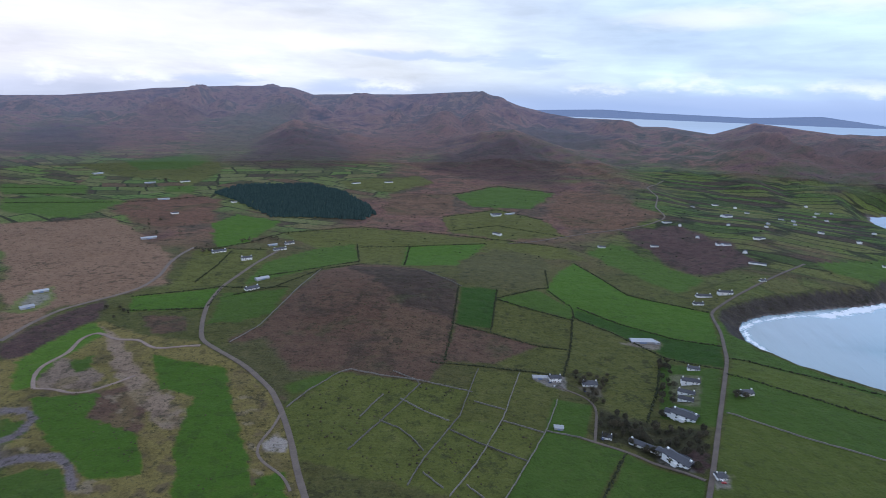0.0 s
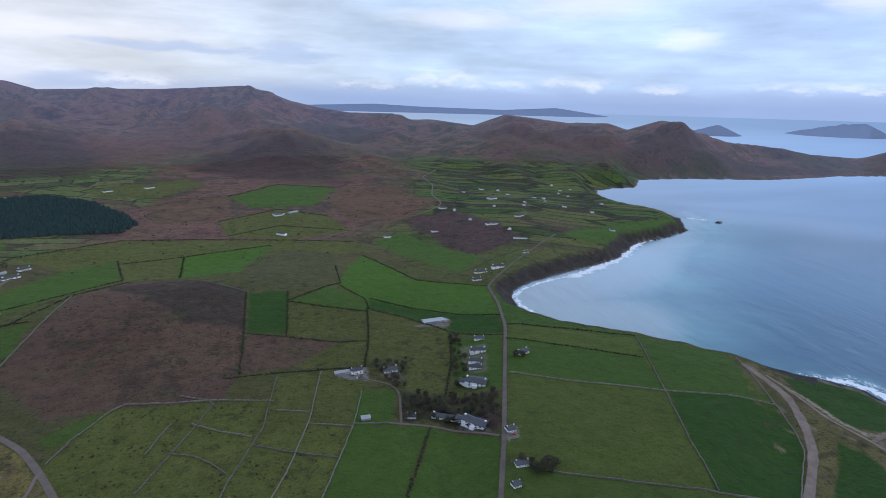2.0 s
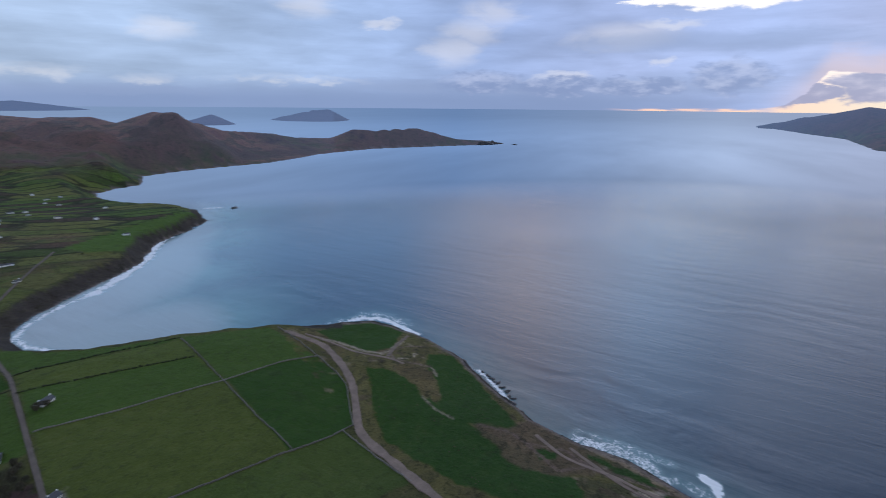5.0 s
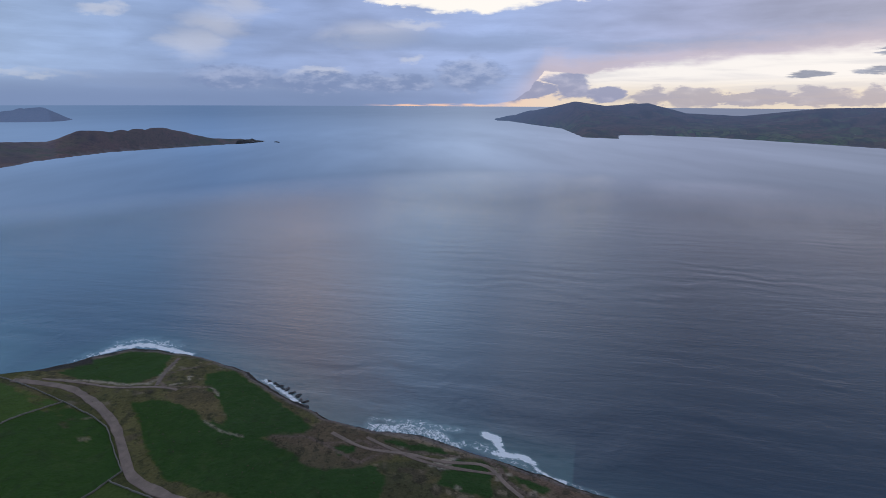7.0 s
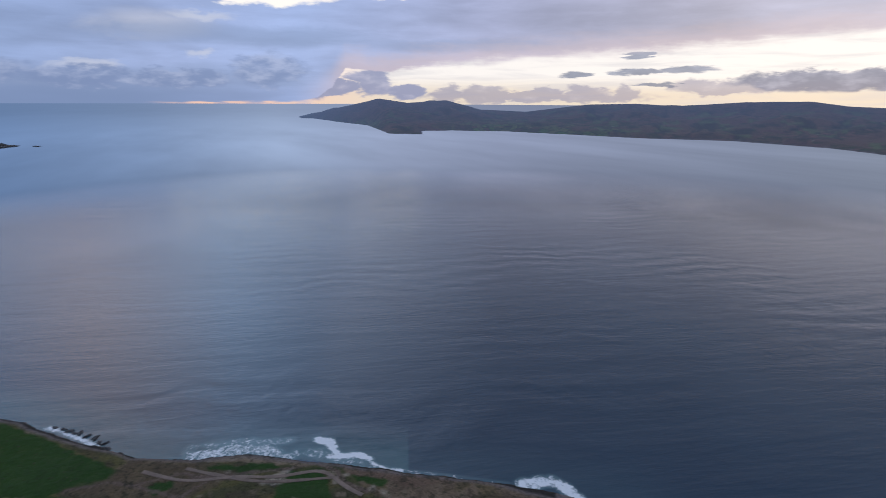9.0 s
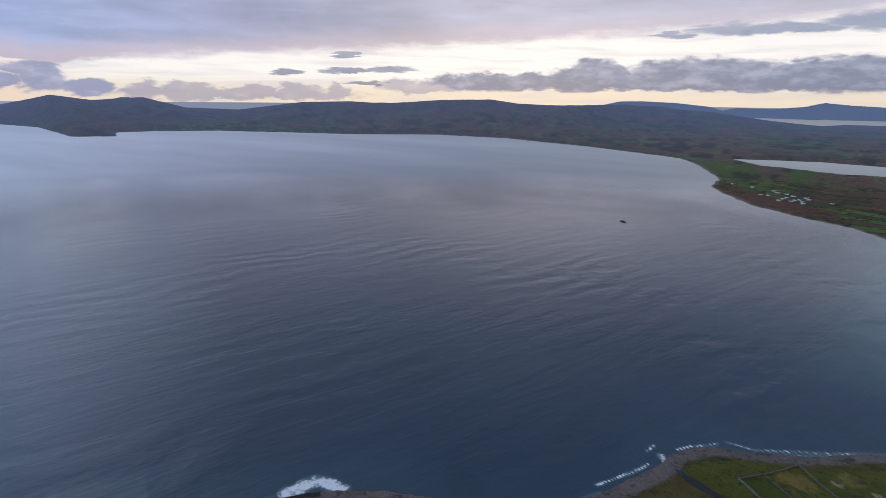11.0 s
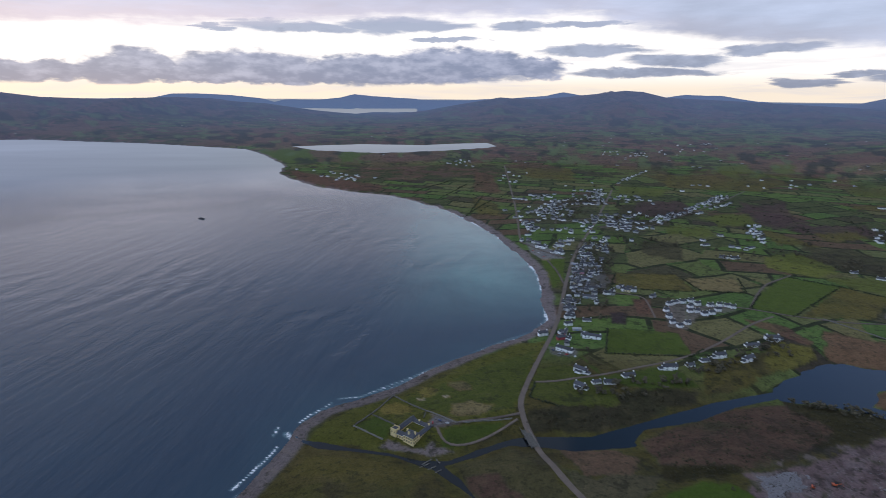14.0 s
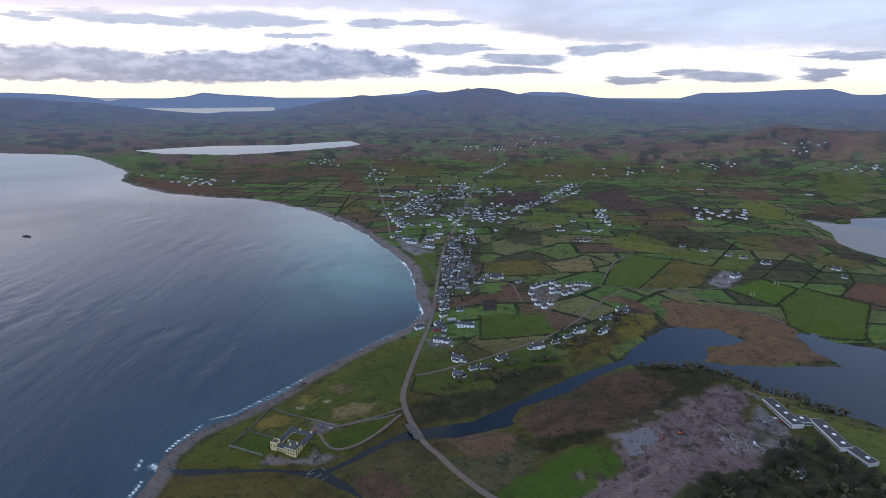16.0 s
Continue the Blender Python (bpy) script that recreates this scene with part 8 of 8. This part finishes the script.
# the conifer plantation below the mountain
def plantation(poly, n):
    rng = np.random.default_rng(5)
    p = np.array(spread(poly, n, rng, 0.0))
    rows = np.round(p / 7.0) * 7.0 + rng.normal(0, 0.8, p.shape)
    z = land_height(rows[:, 0], rows[:, 1])[0]
    co, faces = [], []
    for (x, y), h in zip(rows, z):
        tall, wide = rng.uniform(10, 13), rng.uniform(4.2, 5.6)
        base = len(co)
        for a in range(6):
            w = wide * rng.uniform(0.8, 1.2)
            co.append((x + w * math.cos(a * 1.047), y + w * math.sin(a * 1.047), h + 1.0))
        co.append((x, y, h + tall))
        faces += [(base + a, base + (a + 1) % 6, base + 6) for a in range(6)]
    co = np.array(co)
    px, py, pz, _ = placed(co[:, 0], co[:, 1], co[:, 2])
    me = bpy.data.meshes.new("conifer_plantation")
    me.from_pydata(np.stack([px, py, pz], 1).tolist(), [], faces)
    me.materials.append(M_SPRUCE)
    return tagged(new("conifer_plantation", me), "dense dark blue-green conifer plantation on the hillside", "forest", kind="stuff")


plantation([(-751, 1825), (-734, 1987), (-492, 2087), (-335, 1924), (-229, 1723), (-186, 1596), (-217, 1511), (-347, 1530), (-467, 1505),
            (-524, 1585), (-667, 1749)], 5200)


# hedgerow trees and far houses, too many and small to count
def far_clumps():
    rng = np.random.default_rng(9)
    b = np.radians(np.concatenate([rng.uniform(-40, 45, 1300), rng.uniform(176, 240, 4600)]))
    d = np.concatenate([rng.uniform(1200, 3400, 1300), 1550 * np.exp(rng.uniform(0, 1.05, 4600))])
    x, y = d * np.sin(b), d * np.cos(b)
    c, e = math.cos(0.42), math.sin(0.42)
    u, v = x * c - y * e, x * e + y * c
    line = rng.random(len(u)) < 0.4
    u = np.where(line, np.round(u / 143 + 0.3 * np.sin(v / 210)) * 143 + rng.normal(0, 5, u.shape), u)
    v = np.where(line, v, np.round(v / 71 + 0.4 * np.sin(u / 160)) * 71 + rng.normal(0, 4, v.shape))
    x, y = u * c + v * e, v * c - u * e
    h, inland = land_height(x, y)
    ok = (h > 4) & (h < 110) & (inland > 60) & ((y < 0) | (x > -420) | (y > 2050))
    x, y, h = x[ok], y[ok], h[ok]
    size = rng.uniform(0.7, 1.9, len(x)) ** 1.2
    px, py, pz, s = placed(x, y, h + size * 0.5)
    ob = blobs("hedgerow_trees", np.stack([px, py, pz], 1), size * s, M_HEDGE, 12)
    tagged(ob, "scattered dark hedgerow trees among far fields", "trees", kind="stuff")
    b = np.radians(np.concatenate([rng.uniform(112, 172, 55), rng.choice(rng.uniform(176, 236, 22), 70) + rng.normal(0, 1.2, 70)]))
    d = np.concatenate([rng.uniform(5200, 7600, 55), 2800 * np.exp(rng.uniform(0, 0.9, 70))])
    x, y = d * np.sin(b), d * np.cos(b)
    h, inland = land_height(x, y)
    ok = (h > 4) & (h < 90) & (inland > 60)
    x, y, h = x[ok], y[ok], h[ok]
    px, py, pz, s = placed(x, y, h)
    bm = bmesh.new()
    for a, c, e, k in zip(px, py, pz, s):
        add_box(bm, a - 5 * k, a + 5 * k, c - 3 * k, c + 3 * k, e - 2 * k, e + 3.2 * k)
    tagged(new("far_houses", mesh_of("far_houses", bm, M_PEBBLE)), "tiny white houses scattered on the far shore", "houses", kind="stuff")


far_clumps()


# low gorse and tussock clumps on the rough ground
def gorse(poly, n, low, high, seed, label):
    rng = np.random.default_rng(seed)
    p = np.array(spread(poly, n, rng, 0.0))
    p = p[grain(p[:, 0] / 22, p[:, 1] / 22, seed, 3) > -0.05]
    z = land_height(p[:, 0], p[:, 1])[0]
    size = rng.uniform(low, high, len(p)) ** 1.6
    tagged(blobs("gorse_clumps", np.stack([p[:, 0], p[:, 1], z + size * 0.15], 1), size, M_GORSE, seed), label, "scrub", kind="stuff")


gorse([(-121, 638), (48, 608), (118, 528), (63, 407), (-110, 470), (-165, 559)], 480, 0.4, 1.35, 211, "dark tussocks and gorse dotted over walled rough pasture")
gorse([(-226, 1026), (39, 936), (13, 678), (-123, 646), (-277, 680), (-249, 866)], 420, 0.4, 1.4, 223, "dark heather clumps over the brown moor field")
gorse([(-552, 640), (-411, 728), (-237, 640), (-153, 507), (-105, 402), (-387, 389)], 600, 0.3, 1.0, 227, "wiry tussocks in the rough of the links")
gorse([(654, 483), (764, 385), (668, 192), (540, 83), (461, -77), (380, 126), (537, 299)], 500, 0.3, 1.0, 229, "wiry tussocks on the seaward links")
gorse([(-249, -481), (-381, -533), (-532, -485), (-444, -455), (-271, -416)], 700, 0.4, 1.2, 233, "brown reeds and scrub clumps on the river flat")


# broken concrete on the cleared ground
def rubble(poly, n, low, high, label):
    rng = np.random.default_rng(n)
    p = np.array(spread(poly, n, rng, 0.0))
    rim = away(p[:, 0], p[:, 1], list(poly), True)
    p = p[grain(p[:, 0] / 9, p[:, 1] / 9, 4, 3) > 0.45 - 0.09 * rim]
    z = land_height(p[:, 0], p[:, 1])[0]
    size = rng.uniform(low, high, len(p)) ** 1.5
    tagged(blobs("rubble", np.stack([p[:, 0], p[:, 1], z + size * 0.2], 1), size, M_RUBBLE, n), label, "rubble", kind="stuff")


rubble([(-324, -416), (-382, -414), (-363, -381), (-314, -375)], 2600, 0.3, 1.1, "heap of pale broken concrete rubble on bare earth")
rubble([(-430, -397), (-455, -362), (-464, -337), (-432, -334), (-412, -355)], 420, 0.3, 1.0, "scattered pale rubble along a worked earth strip")
rubble([(-399, -421), (-503, -448), (-475, -396), (-422, -325), (-301, -326), (-311, -362)], 380, 0.15, 0.6, "loose stones strewn over the cleared ground")


# ---------------------------------------------------------------- small things on the ground
M_ORANGE = plain("orange_machine_paint", (0.52, 0.10, 0.03), 0.5, 0.2)
M_RUBBER = plain("black_rubber", (0.02, 0.02, 0.02), 0.8, 0.2)
M_POST = plain("white_painted_steel", (0.75, 0.75, 0.74), 0.5, 0.1)


def excavator(x, y, turn):
    ob = tagged(new("excavator"), "small orange tracked excavator on the cleared ground", "excavator", "excavators")
    ob.matrix_basis = pose(x, y, float(ground_z([(x, y)])[0]) + 0.05, 0, 0, turn)
    for s in (-1.2, 1.2):
        part("track", box(-2.0, 2.0, s - 0.35, s + 0.35, -0.3, 0.8), M_RUBBER, ob)
    body = part("body", box(-2.1, 1.2, -1.35, 1.35, 0.9, 2.1), M_ORANGE, ob)
    part("cab", box(-0.2, 1.2, 0.1, 1.3, 2.1, 3.3), M_GLASS, body)
    for name, a, b, r in (("boom", (1.0, -0.4, 1.8), (4.6, -0.4, 4.4), 0.28), ("arm", (4.6, -0.4, 4.4), (6.6, -0.4, 1.6), 0.2)):
        bm = bmesh.new()
        a, b = Vector(a), Vector(b)
        bmesh.ops.create_cone(bm, segments=6, radius1=r, radius2=r * 0.7, depth=(b - a).length, cap_ends=True,
                              matrix=Matrix.Translation((a + b) / 2) @ (b - a).to_track_quat("Z", "Y").to_matrix().to_4x4())
        part(name, bm, M_ORANGE, ob)
    part("bucket", box(6.1, 7.1, -0.9, 0.1, 0.6, 1.6), M_RUBBER, ob)


def goal(x, y, turn):
    ob = tagged(new("goal"), "white goal posts with a crossbar on the pitch", "goal", "goals")
    ob.matrix_basis = pose(x, y, float(ground_z([(x, y)])[0]), 0, 0, turn)
    for s in (-3.25, 3.25):
        part("post", box(s - 0.12, s + 0.12, -0.12, 0.12, -0.5, 9.0), M_POST, ob)
    part("crossbar", box(-3.12, 3.12, -0.1, 0.1, 2.4, 2.6), M_POST, ob)


CARPAINT = [plain("car_paint_" + n, c, 0.35, 0.1) for n, c in (("silver", (0.42, 0.43, 0.45)), ("white", (0.75, 0.75, 0.75)), ("navy", (0.04, 0.06, 0.14)), ("red", (0.35, 0.03, 0.03)))]
CARS = {}


def car_body():
    """A saloon's shell in profile, drawn across its width."""
    bm = bmesh.new()
    side = [(-2.1, 0.35), (-2.1, 0.85), (-1.3, 1.0), (-0.8, 1.45), (0.7, 1.45), (1.2, 1.0), (2.1, 0.85), (2.1, 0.35)]
    left, right = ([bm.verts.new((x, y, z)) for x, z in side] for y in (-0.85, 0.85))
    bm.faces.new(left)
    bm.faces.new(right[::-1])
    for i in range(len(side)):
        j = (i + 1) % len(side)
        bm.faces.new((left[j], left[i], right[i], right[j]))
    return bm


def car(x, y, turn, paint_index, z):
    m = pose(x, y, z, 0, 0, turn)
    if paint_index in CARS:
        return copy_thing(CARS[paint_index], m)
    ob = CARS[paint_index] = tagged(new("car"), ("silver", "white", "dark blue", "red")[paint_index] + " small car parked beside the road", "car", "parked cars")
    ob.matrix_basis = m
    part("body", car_body(), CARPAINT[paint_index], ob)
    part("windscreen", box(-0.95, 0.9, -0.87, 0.87, 1.02, 1.36), M_GLASS, ob)
    for wx in (-1.3, 1.3):
        for wy in (-0.8, 0.8):
            bm = bmesh.new()
            bmesh.ops.create_cone(bm, segments=12, radius1=0.33, radius2=0.33, depth=0.22, cap_ends=True, matrix=Matrix.Translation((wx, wy, 0.33)) @ Matrix.Rotation(radians(90), 4, "X"))
            part("wheel", bm, M_RUBBER, ob)
    return ob


excavator(-370, -392, 40)
excavator(-392, -393, 150)
goal(-794, -678, -71)
goal(-883, -708, -71)
spots = [(-793, -765), (-806, -771), (-823, -779), (-836, -781), (-813, -748), (-798, -740), (-491, -385), (-492, -381), (-492, -377), (-510, -382), (-509, -376), (-452, -356), (-450, -352), (-213, -687), (-218, -674), (-227, -669), (-236, -660), (-34, -520), (-42, -523), (-50, -517), (-296, -875), (-304, -904), (-353, -1023), (-366, -1077), (-381, -1137), (-414, -1182), (-454, -1262), (-308, -1195), (-316, -1176), (-321, -1146), (147, 633), (151, 625), (187, 616), (264, 432), (265, 428), (273, 553), (231, 484), (181, 516)]
for i, ((cx, cy), cz) in enumerate(zip(spots, ground_z(spots))):
    car(cx, cy, (37 * i) % 180, (i * 7 // 3) % 4, max(float(cz), 1.6) + 0.25)
